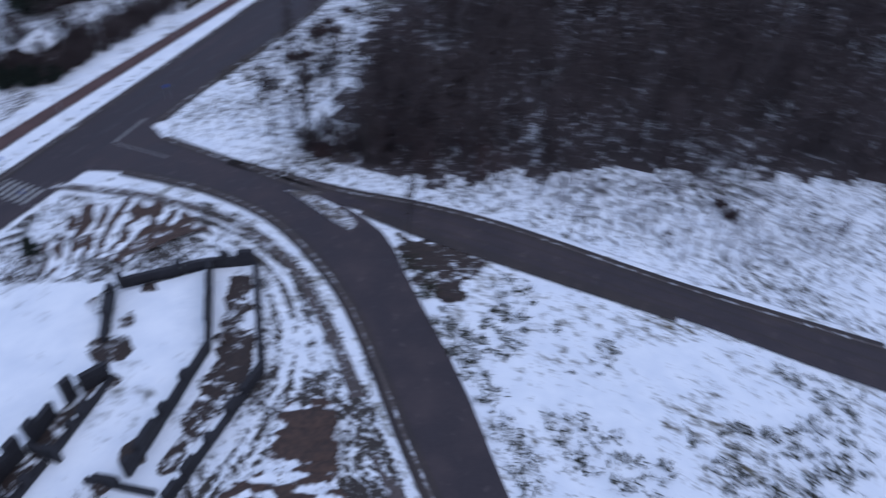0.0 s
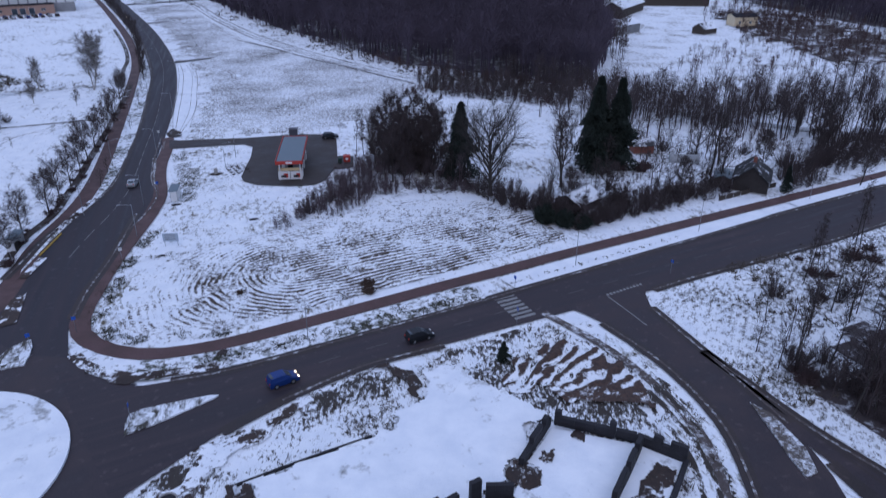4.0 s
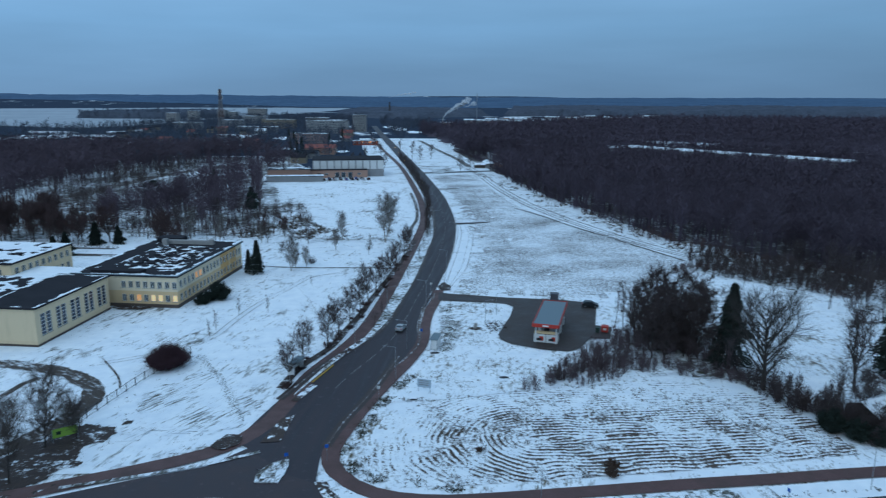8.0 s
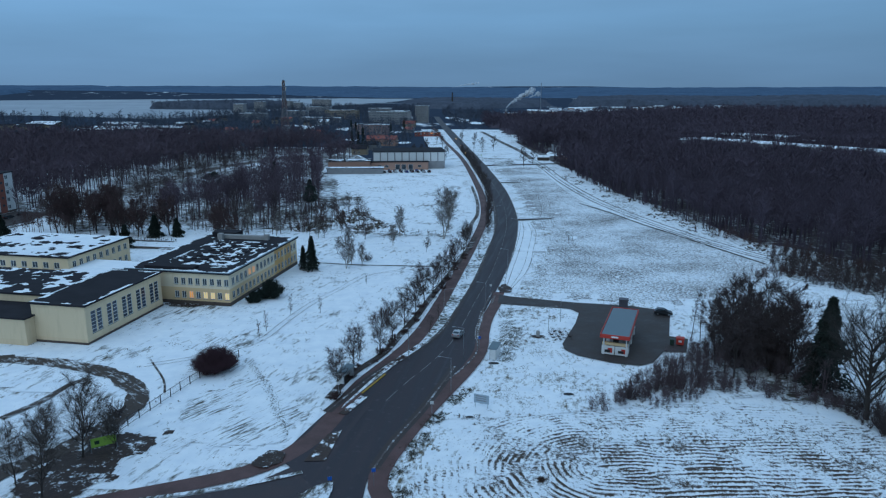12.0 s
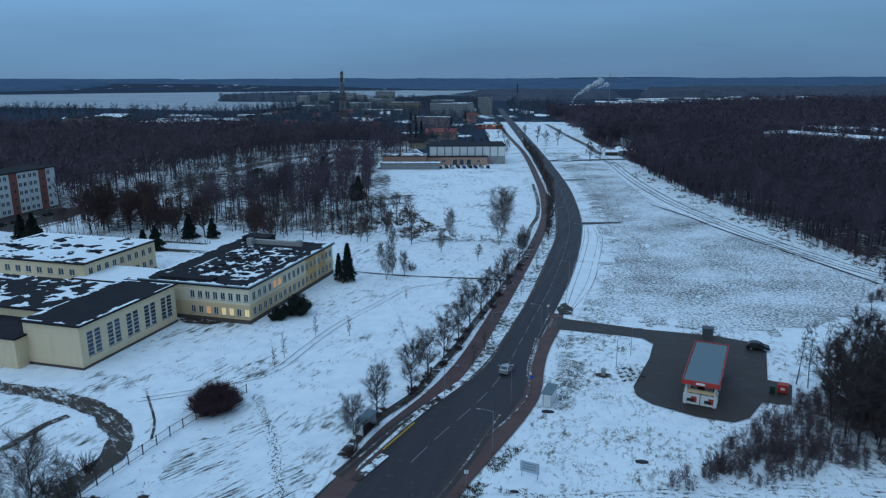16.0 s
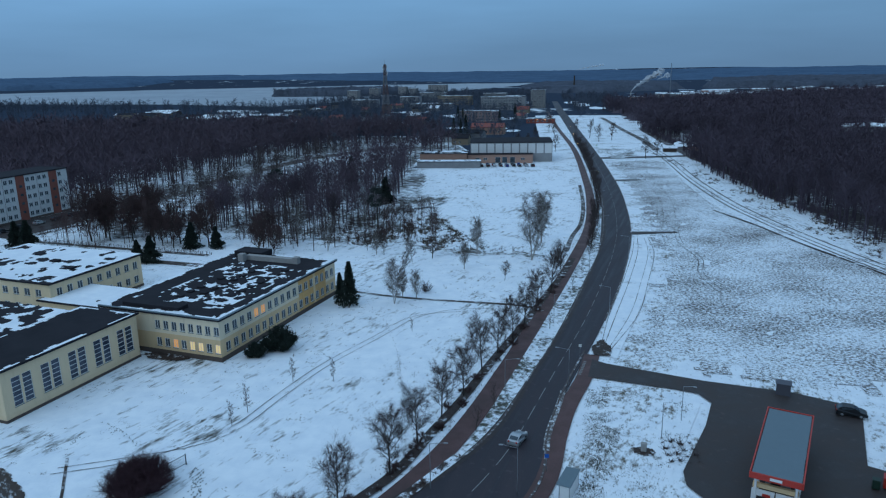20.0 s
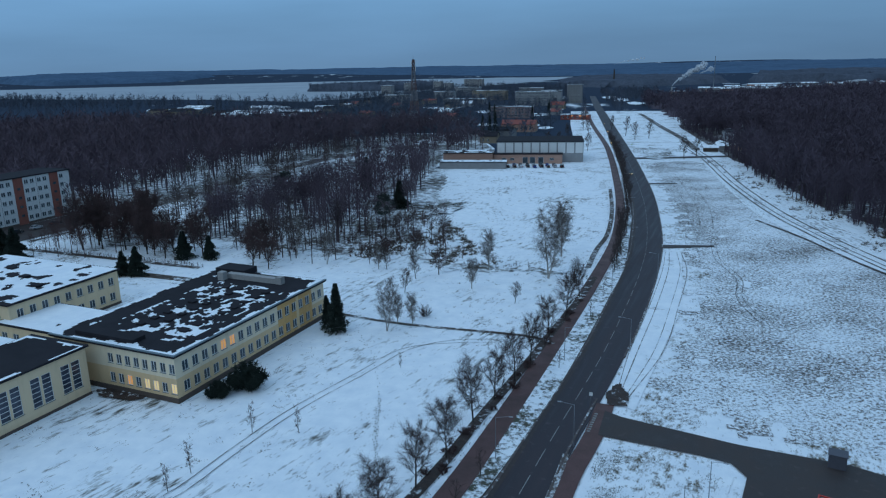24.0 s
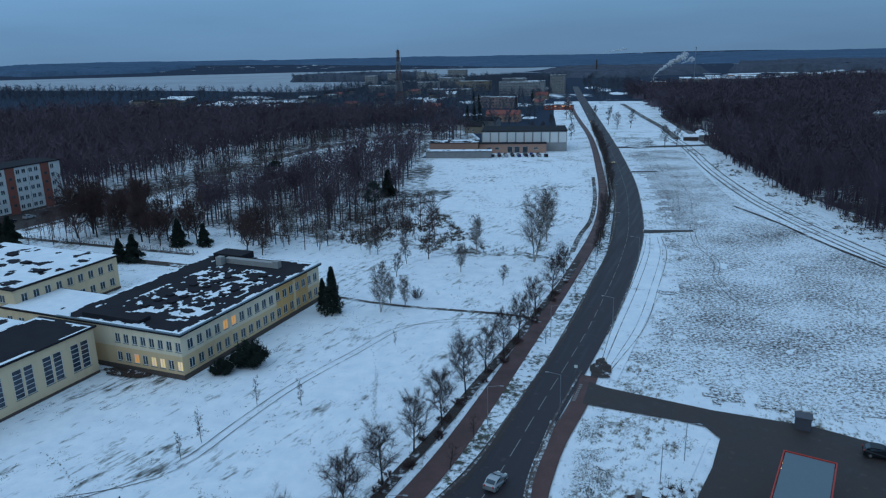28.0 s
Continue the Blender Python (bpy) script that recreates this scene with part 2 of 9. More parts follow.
line_paint = plain("worn_road_paint", (0.24, 0.24, 0.235), 0.7, 0, 0.45, 3.0)
faded_paint = plain("faded_road_paint", (0.085, 0.078, 0.078), 0.7, 0, 0.45, 3.0)
concrete = plain("concrete", (0.30, 0.29, 0.28), 0.85)
tar_wall = plain("tarred_foundation", (0.021, 0.020, 0.024), 0.7, 0, 0.35, 0.8)
cream = plain("cream_plaster", (0.66, 0.525, 0.345), 0.85, 0, 0.10, 0.5)
cream_low = plain("ochre_plaster", (0.66, 0.49, 0.28), 0.85, 0, 0.10, 0.5)
orange_panel = plain("orange_panel", (0.56, 0.34, 0.13), 0.7, 0, 0.12)
plinth_mat = plain("plinth_stone", (0.085, 0.065, 0.055), 0.85)
roof_felt = plain("roof_felt", (0.025, 0.024, 0.029), 0.95, 0, 0.3, 0.3)
roof_felt.node_tree.nodes["Principled BSDF"].inputs["Specular IOR Level"].default_value = 0.12
roof_metal = plain("grey_blue_sheet", (0.135, 0.175, 0.20), 0.5, 0.2, 0.06)
red_panel = plain("red_panel", (0.40, 0.036, 0.024), 0.45, 0, 0.08)
white_panel = plain("white_panel", (0.66, 0.66, 0.65), 0.55, 0, 0.08)
white_wall = plain("white_wall", (0.58, 0.58, 0.57), 0.8, 0, 0.12)
brick_red = plain("red_brick", (0.215, 0.078, 0.058), 0.85, 0, 0.2, 0.6)
salmon_wall = plain("salmon_wall", (0.38, 0.235, 0.18), 0.85, 0, 0.15)
grey_wall = plain("grey_wall", (0.24, 0.24, 0.245), 0.85, 0, 0.2, 0.4, rnd=0.5)
dark_wood = plain("weathered_boards", (0.055, 0.042, 0.034), 0.8, 0, 0.3)


def banded_paint(name, a, b, pitch):
    """Paint in level bands of two colours, each half a pitch high."""
    m, n, l, bs = base_mat(name, 0.6, 0.1)
    geo = n.new("ShaderNodeNewGeometry")
    sep = n.new("ShaderNodeSeparateXYZ")
    l.new(geo.outputs["Position"], sep.inputs[0])
    f = maths(n, l, 'GREATER_THAN', maths(n, l, 'FRACT', maths(n, l, 'MULTIPLY', sep.outputs["Z"], 1.0 / pitch)), 0.5)
    c = mix(n, l, f, a, b)
    c = mix(n, l, ramp(n, l, noise_node(n, l, 0.8, 4), [(0.4, (0, 0, 0)), (0.8, (0.5, 0.5, 0.5))]), c, (0.14, 0.11, 0.10))
    l.new(c, bs.inputs["Base Color"])
    return m


mast_paint = banded_paint("red_and_white_mast_paint", (0.135, 0.085, 0.085), (0.20, 0.195, 0.205), 14.6)
steel = plain("galvanised_steel", (0.33, 0.34, 0.36), 0.45, 0.8, 0.1)
black_metal = plain("dark_metal", (0.03, 0.03, 0.032), 0.5, 0.3)
bark = plain("dark_bark", (0.042, 0.035, 0.031), 0.9, 0, 0.3, 2.0)
twig = plain("bare_twigs", (0.062, 0.046, 0.046), 0.9, 0, 0.3, 0.5)
twig_red = plain("reddish_twigs", (0.075, 0.046, 0.045), 0.9, 0, 0.3, 0.5)
birch_bark = plain("birch_bark", (0.34, 0.32, 0.30), 0.8, 0, 0.5, 3.0)
shoot_twig = plain("pale_purple_shoots", (0.098, 0.072, 0.078), 0.9, 0, 0.3, 0.5)
birch_twig = plain("birch_twigs", (0.080, 0.066, 0.060), 0.9, 0, 0.3, 0.5)
needle = plain("spruce_needles", (0.016, 0.024, 0.018), 0.85, 0, 0.4, 1.0)
hedge_twig = plain("purple_twigs", (0.055, 0.026, 0.032), 0.9, 0, 0.3, 1.0)
# aerial haze over the distant woods is painted into these two bluish base colours
haze_wood = plain("haze_tinted_far_wood", (0.080, 0.120, 0.185), 0.95, 0, 0.25, 0.006, 0.05)
far_wood = plain("haze_tinted_bare_wood", (0.080, 0.090, 0.116), 0.95, 0, 0.35, 0.02, 0.2)
forest_twig = plain("forest_twigs", (0.072, 0.055, 0.074), 0.95, 0, 0.35, 0.03, 0.6)
grove_twig = plain("grove_twigs", (0.086, 0.063, 0.080), 0.95, 0, 0.35, 0.03, 0.6)
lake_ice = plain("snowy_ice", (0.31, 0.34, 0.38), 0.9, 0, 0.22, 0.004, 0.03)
smoke_mat = plain("steam", (0.78, 0.80, 0.83), 1.0, 0, 0.08, 0.05)

haze_wood.node_tree.nodes["Principled BSDF"].inputs["Specular IOR Level"].default_value = 0.0
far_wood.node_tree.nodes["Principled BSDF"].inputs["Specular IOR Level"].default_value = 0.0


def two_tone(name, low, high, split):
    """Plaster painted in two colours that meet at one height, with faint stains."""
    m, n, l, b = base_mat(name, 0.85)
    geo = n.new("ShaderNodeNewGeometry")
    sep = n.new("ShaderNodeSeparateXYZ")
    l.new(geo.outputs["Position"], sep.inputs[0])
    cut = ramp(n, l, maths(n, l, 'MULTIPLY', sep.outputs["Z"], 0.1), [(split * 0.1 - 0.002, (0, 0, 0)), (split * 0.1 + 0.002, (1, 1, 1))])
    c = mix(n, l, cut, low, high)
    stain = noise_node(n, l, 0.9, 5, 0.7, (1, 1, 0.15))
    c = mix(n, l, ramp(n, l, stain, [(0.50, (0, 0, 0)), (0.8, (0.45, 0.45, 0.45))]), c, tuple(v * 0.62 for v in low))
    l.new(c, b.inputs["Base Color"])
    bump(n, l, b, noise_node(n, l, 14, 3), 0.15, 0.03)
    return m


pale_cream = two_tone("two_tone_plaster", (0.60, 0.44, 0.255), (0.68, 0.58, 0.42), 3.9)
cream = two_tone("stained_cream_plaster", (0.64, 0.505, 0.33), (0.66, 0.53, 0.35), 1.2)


def glass_mat(name, col=(0.05, 0.065, 0.08)):
    m, n, l, b = base_mat(name, 0.08)
    l.new(ramp(n, l, noise_node(n, l, 0.6, 2), [(0.3, tuple(v * 0.6 for v in col)), (0.7, tuple(v * 1.5 for v in col))]), b.inputs["Base Color"])
    b.inputs["Specular IOR Level"].default_value = 0.42
    return m


def glow_mat(name, col, power):
    m, n, l, b = base_mat(name, 0.4)
    b.inputs["Base Color"].default_value = (*col, 1)
    b.inputs["Emission Color"].default_value = (*col, 1)
    b.inputs["Emission Strength"].default_value = power
    return m


glass = glass_mat("window_glass")
glass_pale = glass_mat("pale_window_glass", (0.045, 0.055, 0.08))
lit_warm = glow_mat("lit_window", (1.0, 0.66, 0.30), 0.32)
lit_amber = glow_mat("amber_window", (1.0, 0.42, 0.12), 0.28)
headlight = glow_mat("head_lamp", (1.0, 0.80, 0.55), 2.5)
lamp_glow = glow_mat("street_glow", (1.0, 0.55, 0.18), 5.0)
lit_sign = glow_mat("lit_shop_sign", (1.0, 0.42, 0.16), 1.6)
car_silver = plain("silver_paint", (0.42, 0.44, 0.46), 0.3, 0.6, 0.03)
car_blue = plain("blue_paint", (0.010, 0.040, 0.17), 0.3, 0.3, 0.05)
car_black = plain("dark_paint", (0.018, 0.02, 0.024), 0.3, 0.3, 0.05)
rubber = plain("rubber", (0.02, 0.02, 0.02), 0.85)
lime_banner = plain("lime_banner", (0.30, 0.46, 0.07), 0.6, 0, 0.06)
blue_sign = plain("blue_sign", (0.02, 0.10, 0.42), 0.5, 0, 0.05)
bin_green = plain("dark_green_plastic", (0.015, 0.035, 0.025), 0.5)


# ---- mesh helpers ----
def empty_at(name, x=0, y=0, z=0, rz=0.0):
    ob = new(name)
    ob.empty_display_size = 0.3
    ob.matrix_world = pose(x, y, z, 0, 0, rz)
    return ob


def mesh_ob(name, verts, faces, material, parent=None, label="", smooth=False):
    me = bpy.data.meshes.new(name)
    me.from_pydata([tuple(v) for v in verts], [], faces)
    me.materials.append(material)
    if smooth:
        me.shade_smooth()
    ob = new(name, me)
    if parent:
        ob.parent = parent
    return tagged(ob, label)


def part(name, bm, material, parent=None, label=""):
    me = bpy.data.meshes.new(name)
    bm.to_mesh(me)
    bm.free()
    me.materials.append(material)
    ob = new(name, me)
    if parent:
        ob.parent = parent
    return tagged(ob, label)


def box(bm, x0, y0, z0, x1, y1, z1, m=None, bevel=0.0):
    g = bmesh.ops.create_cube(bm, size=1.0)["verts"]
    bmesh.ops.transform(bm, verts=g, matrix=Matrix.LocRotScale(((x0 + x1) / 2, (y0 + y1) / 2, (z0 + z1) / 2), None, (x1 - x0, y1 - y0, z1 - z0)))
    if bevel:
        es = list({e for v in g for e in v.link_edges})
        g = bmesh.ops.bevel(bm, geom=es, offset=bevel, segments=1, affect='EDGES')["verts"]
    if m is not None:
        bmesh.ops.transform(bm, verts=list(g), matrix=m)
    return bm


def boxed(name, dims, material, parent=None, label="", bevel=0.0, m=None):
    return part(name, box(bmesh.new(), *dims, m, bevel), material, parent, label)


def tube(bm, a, b, r0, r1, n=6):
    a, b = Vector(a), Vector(b)
    d = b - a
    g = bmesh.ops.create_cone(bm, cap_ends=True, segments=n, radius1=r0, radius2=max(r1, 0.001), depth=d.length)["verts"]
    bmesh.ops.transform(bm, verts=g, matrix=Matrix.Translation((a + b) / 2) @ d.to_track_quat('Z', 'Y').to_matrix().to_4x4())
    return bm


def smooth_line(pts, step=3.0):
    """A curve through the points, at even steps."""
    p = [Vector((*q[:2], 0)) for q in pts]
    if len(p) == 2:
        p = [p[0], p[0].lerp(p[1], 0.5), p[1]]
    p = [p[0] * 2 - p[1]] + p + [p[-1] * 2 - p[-2]]
    out = []
    for i in range(1, len(p) - 2):
        a, b, c, d = p[i - 1:i + 3]
        k = max(1, round((c - b).length / step))
        for j in range(k):
            t = j / k
            out.append(0.5 * (2 * b + (c - a) * t + (2 * a - 5 * b + 4 * c - d) * t * t + (3 * b - a - 3 * c + d) * t ** 3))
    return out + [p[-2]]


def side_line(line, off):
    """The line shifted to its left by off metres."""
    out = []
    for i, v in enumerate(line):
        d = (line[min(i + 1, len(line) - 1)] - line[max(i - 1, 0)]).normalized()
        out.append(v + Vector((-d.y, d.x, 0)) * off)
    return out


def resample(line, k):
    s = [0.0]
    for a, b in zip(line, line[1:]):
        s.append(s[-1] + (b - a).length)
    at = np.linspace(0, s[-1], k)
    return [Vector((np.interp(v, s, [q.x for q in line]), np.interp(v, s, [q.y for q in line]), 0)) for v in at]


def between(name, left, right, z, material, parent=None, label="", step=3.0):
    """A strip between two edge lines."""
    a, b = smooth_line(left, step), smooth_line(right, step)
    k = max(len(a), len(b))
    a, b = resample(a, k), resample(b, k)
    verts = [(v.x, v.y, z) for v in a] + [(v.x, v.y, z) for v in b]
    faces = [(i, i + k, i + k + 1, i + 1) for i in range(k - 1)]
    return mesh_ob(name, verts, faces, material, parent, label)


def ribbon(name, pts, width, z, material, parent=None, label="", step=3.0):
    c = smooth_line(pts, step)
    return between(name, [tuple(v) for v in side_line(c, width / 2)], [tuple(v) for v in side_line(c, -width / 2)], z, material, parent, label, step)


def raised(name, pts, width, z0, z1, material, parent=None, label="", step=2.0):
    """A long low body, such as a kerb or a foundation, along a line."""
    c = smooth_line(pts, step)
    l, r = side_line(c, width / 2), side_line(c, -width / 2)
    k = len(c)
    verts = [(v.x, v.y, z) for z in (z0, z1) for line in (l, r) for v in line]
    faces = []
    for i in range(k - 1):
        faces += [(2 * k + i, 3 * k + i, 3 * k + i + 1, 2 * k + i + 1), (i, 2 * k + i, 2 * k + i + 1, i + 1), (k + i, k + i + 1, 3 * k + i + 1, 3 * k + i)]
    faces += [(0, k, 3 * k, 2 * k), (k - 1, 3 * k - 1, 4 * k - 1, 2 * k - 1)]
    return mesh_ob(name, verts, faces, material, parent, label)


def patch(name, pts, z, material, parent=None, label=""):
    bm = bmesh.new()
    f = bm.faces.new([bm.verts.new((x, y, z)) for x, y in pts])
    f.normal_update()
    if f.normal.z < 0:
        f.normal_flip()
    bmesh.ops.triangulate(bm, faces=[f])
    return part(name, bm, material, parent, label)


def inside(pts, x, y):
    """Which of the points lie in the polygon (numpy)."""
    hit = np.zeros(np.shape(x), bool)
    for (ax, ay), (bx, by) in zip(pts, [*pts[1:], pts[0]]):
        if ay != by:
            hit ^= ((ay > y) != (by > y)) & (x < (bx - ax) * (y - ay) / (by - ay) + ax)
    return hit


def wave2(x, y, seed, size):
    """Smooth random relief, about -1 to 1, with features of the given size: three octaves of value noise."""
    rng = np.random.RandomState(seed)
    x, y = np.asarray(x, float), np.asarray(y, float)
    out, amp = np.zeros(np.shape(x)), 1.0
    for o in range(3):
        g = rng.uniform(-1, 1, (64, 64))
        u, v = x / size * 2 ** o + 17.3 * o, y / size * 2 ** o + 5.1 * o
        iu, iv = np.floor(u).astype(int), np.floor(v).astype(int)
        fu, fv = u - iu, v - iv
        fu, fv = fu * fu * (3 - 2 * fu), fv * fv * (3 - 2 * fv)
        iu, iv, ju, jv = iu % 64, iv % 64, (iu + 1) % 64, (iv + 1) % 64
        out = out + amp * ((g[iu, iv] * (1 - fu) + g[ju, iv] * fu) * (1 - fv) + (g[iu, jv] * (1 - fu) + g[ju, jv] * fu) * fv)
        amp *= 0.5
    return out


def relief(name, pts, step, height, material, label="", z=0.0, jag=0.0):
    """A patch of ground with relief, cut to a polygon whose edge wanders by jag metres."""
    xs, ys = np.array(pts).T
    gx, gy = np.meshgrid(np.arange(xs.min(), xs.max() + step, step), np.arange(ys.min(), ys.max() + step, step))
    ins = inside(pts, gx + jag * wave2(gx, gy, 901, 2.5), gy + jag * wave2(gx, gy, 902, 2.5))
    zz = z + height(gx, gy)
    idx = np.arange(gx.size).reshape(gx.shape)
    q = ins[:-1, :-1] & ins[1:, :-1] & ins[:-1, 1:] & ins[1:, 1:]
    faces = np.stack([idx[:-1, :-1][q], idx[:-1, 1:][q], idx[1:, 1:][q], idx[1:, :-1][q]], 1)
    used = np.unique(faces)
    remap = np.full(gx.size, -1)
    remap[used] = np.arange(len(used))
    verts = np.stack([gx.ravel(), gy.ravel(), zz.ravel()], 1)[used]
    return quick_mesh(name, verts, remap[faces], material, label, True)


def quick_mesh(name, verts, faces, material, label="", smooth=False, parent=None):
    """A large mesh from arrays; all faces have the same number of corners."""
    me = bpy.data.meshes.new(name)
    k = faces.shape[1]
    me.vertices.add(len(verts))
    me.vertices.foreach_set("co", np.ascontiguousarray(verts, np.float32).ravel())
    me.loops.add(faces.size)
    me.loops.foreach_set("vertex_index", np.ascontiguousarray(faces, np.int32).ravel())
    me.polygons.add(len(faces))
    me.polygons.foreach_set("loop_start", np.arange(0, faces.size, k, dtype=np.int32))
    me.polygons.foreach_set("loop_total", np.full(len(faces), k, np.int32))
    me.update(calc_edges=True)
    me.materials.append(material)
    if smooth:
        me.shade_smooth()
    ob = new(name, me)
    if parent:
        ob.parent = parent
    return tagged(ob, label)


def structure(ob, label, category):
    return tagged(ob, label, category, "", "structure")


def stuff(ob, label, category):
    return tagged(ob, label, category, "", "stuff")


# ---- ground ----
def ground_sheet():
    rings = [0, 60, 120, 180, 260, 360, 500, 700, 950, 1300, 1700, 2200, 2700, 3200, 3700, 4200, 4600, 4850]
    k = 160
    verts, faces = [(0, 100, -0.02)], []
    for r in rings[1:]:
        for j in range(k):
            a = 2 * math.pi * j / k
            x, y = r * math.cos(a), 100 + r * math.sin(a)
            rise = max(0.0, (r - 2600) / 2250) ** 1.15
            z = -0.02 + rise * (35 + 4.0 * math.sin(a * 9 + 1) + 2.5 * math.sin(a * 23) + 1.5 * math.sin(a * 47 + r))
            verts.append((x, y, z))
    for j in range(k):
        faces.append((0, 1 + j, 1 + (j + 1) % k))
    for i in range(len(rings) - 2):
        for j in range(k):
            a, b = 1 + i * k + j, 1 + i * k + (j + 1) % k
            faces.append((a, a + k, b + k, b))
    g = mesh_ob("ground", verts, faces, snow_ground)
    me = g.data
    me.materials.append(hazy_far_land)
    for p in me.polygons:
        # past 700 m the ground takes the colour with haze painted in
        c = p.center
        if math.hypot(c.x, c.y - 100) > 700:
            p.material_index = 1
    return structure(g, "snow-dusted open ground running out to dark woods", "ground")


ground_sheet()

# ---- fields ----
LAWN = [(-19.5, 104), (-14, 124), (-8, 141), (-4.5, 160), (-1, 186), (5, 226), (8, 262), (9, 300), (5, 345), (0, 386), (-40, 392), (-66, 384), (-50, 300), (-46, 262), (-60, 243), (-90, 243), (-98, 212), (-75, 205), (-80, 160), (-82, 136), (-100, 135), (-100, 118), (-60, 110), (-52, 84), (-40, 83.5), (-31, 87.5), (-24.5, 91.5), (-21, 97)]
relief("lawn", LAWN, 1.6, lambda x, y: 0.03 * wave2(x, y, 3, 14), snow_lawn, z=0.06)
structure(bpy.data.objects["lawn"], "smooth white snow lawn sloping between school and road", "lawn")
ROUGH = [(16, 168.5), (24, 206), (28, 250), (27, 300), (26, 345), (22, 400), (20, 430), (45, 434), (53, 380), (60, 325), (68, 272), (78, 236), (86, 206), (90, 192), (60, 167), (49, 161), (30, 164.5)]
relief("rough_field", ROUGH, 1.1, lambda x, y: 0.07 * wave2(x, y, 5, 3.5), snow_rough, z=0.05, jag=4.0)
structure(bpy.data.objects["rough_field"], "rough grass field half covered by thin snow", "field")
patch("snow_strip", [(10.6, 171), (14.2, 169), (19, 192), (23.5, 214), (26.5, 258), (21.9, 258), (19.5, 232), (16.5, 208), (13, 186)], 0.075, snow_yard_mat)
structure(bpy.data.objects["snow_strip"], "smooth snow strip beside the road with tyre marks", "field")
MEADOW = [(-5.5, 87), (-3.5, 97), (-0.5, 106), (9, 106.5), (16.8, 107.2), (24, 110), (32.8, 111.4), (45.4, 110.8), (54, 107.5), (60, 102.5), (63.5, 92), (63.2, 84.5), (38.6, 81.5), (22.4, 80.4), (7.1, 79.4), (0.2, 79.6), (-4, 82.5)]


def furrow(x, y):
    # furrows lie round a low ridge: level along the road, turning back at the west end
    d = np.where(x > 19, np.abs(y - 91 - 0.04 * (x - 19)), np.hypot((x - 19) * 0.95, y - 91))
    d = d + 0.9 * wave2(x, y, 8, 12) + 0.22 * wave2(x, y, 10, 3)
    broken = np.clip(0.55 + 0.9 * wave2(x, y, 12, 2.6), 0, 1.3)
    fade = (0.45 + 0.8 * np.exp(-((y - 87.5 - 0.05 * (x - 20)) / 7.5) ** 2)) * np.clip((x + 3) / 9, 0.3, 1)
    return 0.135 * fade * broken * np.sin(d * 6.283 / 0.88) + 0.04 * wave2(x, y, 9, 1.6) - 0.07 * (1 - np.clip((x + 2) / 9, 0, 1)) - 0.05 * (1 - np.clip((108 - y) / 12, 0, 1))


relief("meadow", MEADOW, 0.24, furrow, snow_plough, z=0.06)
structure(bpy.data.objects["meadow"], "snowy meadow with curved brown plough furrows", "field")
patch("corner_field", [(-1.6, 104.6), (8, 105.4), (24, 108.6), (36, 111.6), (46, 113), (48, 117), (40, 121), (41, 126), (33, 124.5), (27, 125), (21, 130), (19, 135), (25, 154), (24, 157), (11.5, 160), (9, 146), (7.5, 132), (5, 121), (-0.5, 107.5)], 0.05, snow_ground)
structure(bpy.data.objects["corner_field"], "snowy corner field with tufts and footprints", "field")
SITE = [(-4, 55.6), (4, 59), (11, 61.5), (20, 63.8), (27, 61.5), (31, 63.5), (45, 64), (51, 62), (51.4, 50), (50.2, 41), (46.5, 32.8), (41, 25.2), (34, 18.2), (25, 10), (6, -8), (-30, -20), (-45, 20), (-30, 42), (-14, 46.2), (-8.5, 49.5)]


def dug(x, y):
    ring = np.hypot(x - 25, y - 45)
    tracks = 0.24 * np.sin(ring * 6.283 / 1.5 + 0.7 * wave2(x, y, 23, 7)) * np.exp(-((ring - 22.6) / 3.0) ** 2) * np.clip((x - 28) / 4, 0, 1)
    tracks = tracks + 0.18 * np.sin((y - 0.03 * x + 0.3 * wave2(x, y, 24, 5)) * 6.283 / 1.1) * np.exp(-((y - 24.2) / 1.6) ** 2)
    tracks = tracks * np.clip(0.65 + 0.7 * wave2(x, y, 26, 4.5), 0, 1.3)
    return 0.13 * wave2(x, y, 21, 5.0) + 0.06 * wave2(x, y, 22, 1.7) + tracks


relief("building_plot", SITE, 0.45, dug, snow_site, z=0.06)
structure(bpy.data.objects["building_plot"], "churned plot of soil, weeds and broken snow", "ground")
relief("soil_heap", [(33.6, 53.8), (36.6, 56.4), (40.4, 58.6), (45.8, 58.8), (47.4, 55), (48.8, 51), (48.6, 46.6), (46.8, 42.6), (44.4, 44.8), (41.2, 47), (38.2, 50.6)], 0.18, lambda x, y: 0.40 + 0.26 * wave2(x, y, 31, 2.6) + 0.22 * np.sin((np.arctan2(y - 45.0, x - 22.0) * 16.0 + 0.4 * wave2(x, y, 32, 3.0)) * 6.283 / 1.2) * np.clip((y + 0.45 * x - 67.5) / 3, 0.15, 1), snow_fingers, jag=1.2)
structure(bpy.data.objects["soil_heap"], "brown soil heap streaked with snow", "ground")
relief("soil_strip", [(8, 22.4), (18, 22.8), (29, 23.4), (32, 21), (29, 17.5), (22, 14.5), (14, 15), (7, 18)], 0.2, lambda x, y: 0.44 + 0.26 * wave2(x, y, 33, 2.6) + 0.12 * np.sin((0.9 * x + 0.45 * y + 0.8 * wave2(x, y, 34, 4.0)) * 6.283 / 1.5), snow_fingers, jag=1.2)
structure(bpy.data.objects["soil_strip"], "bare brown soil beside the foundation", "ground")
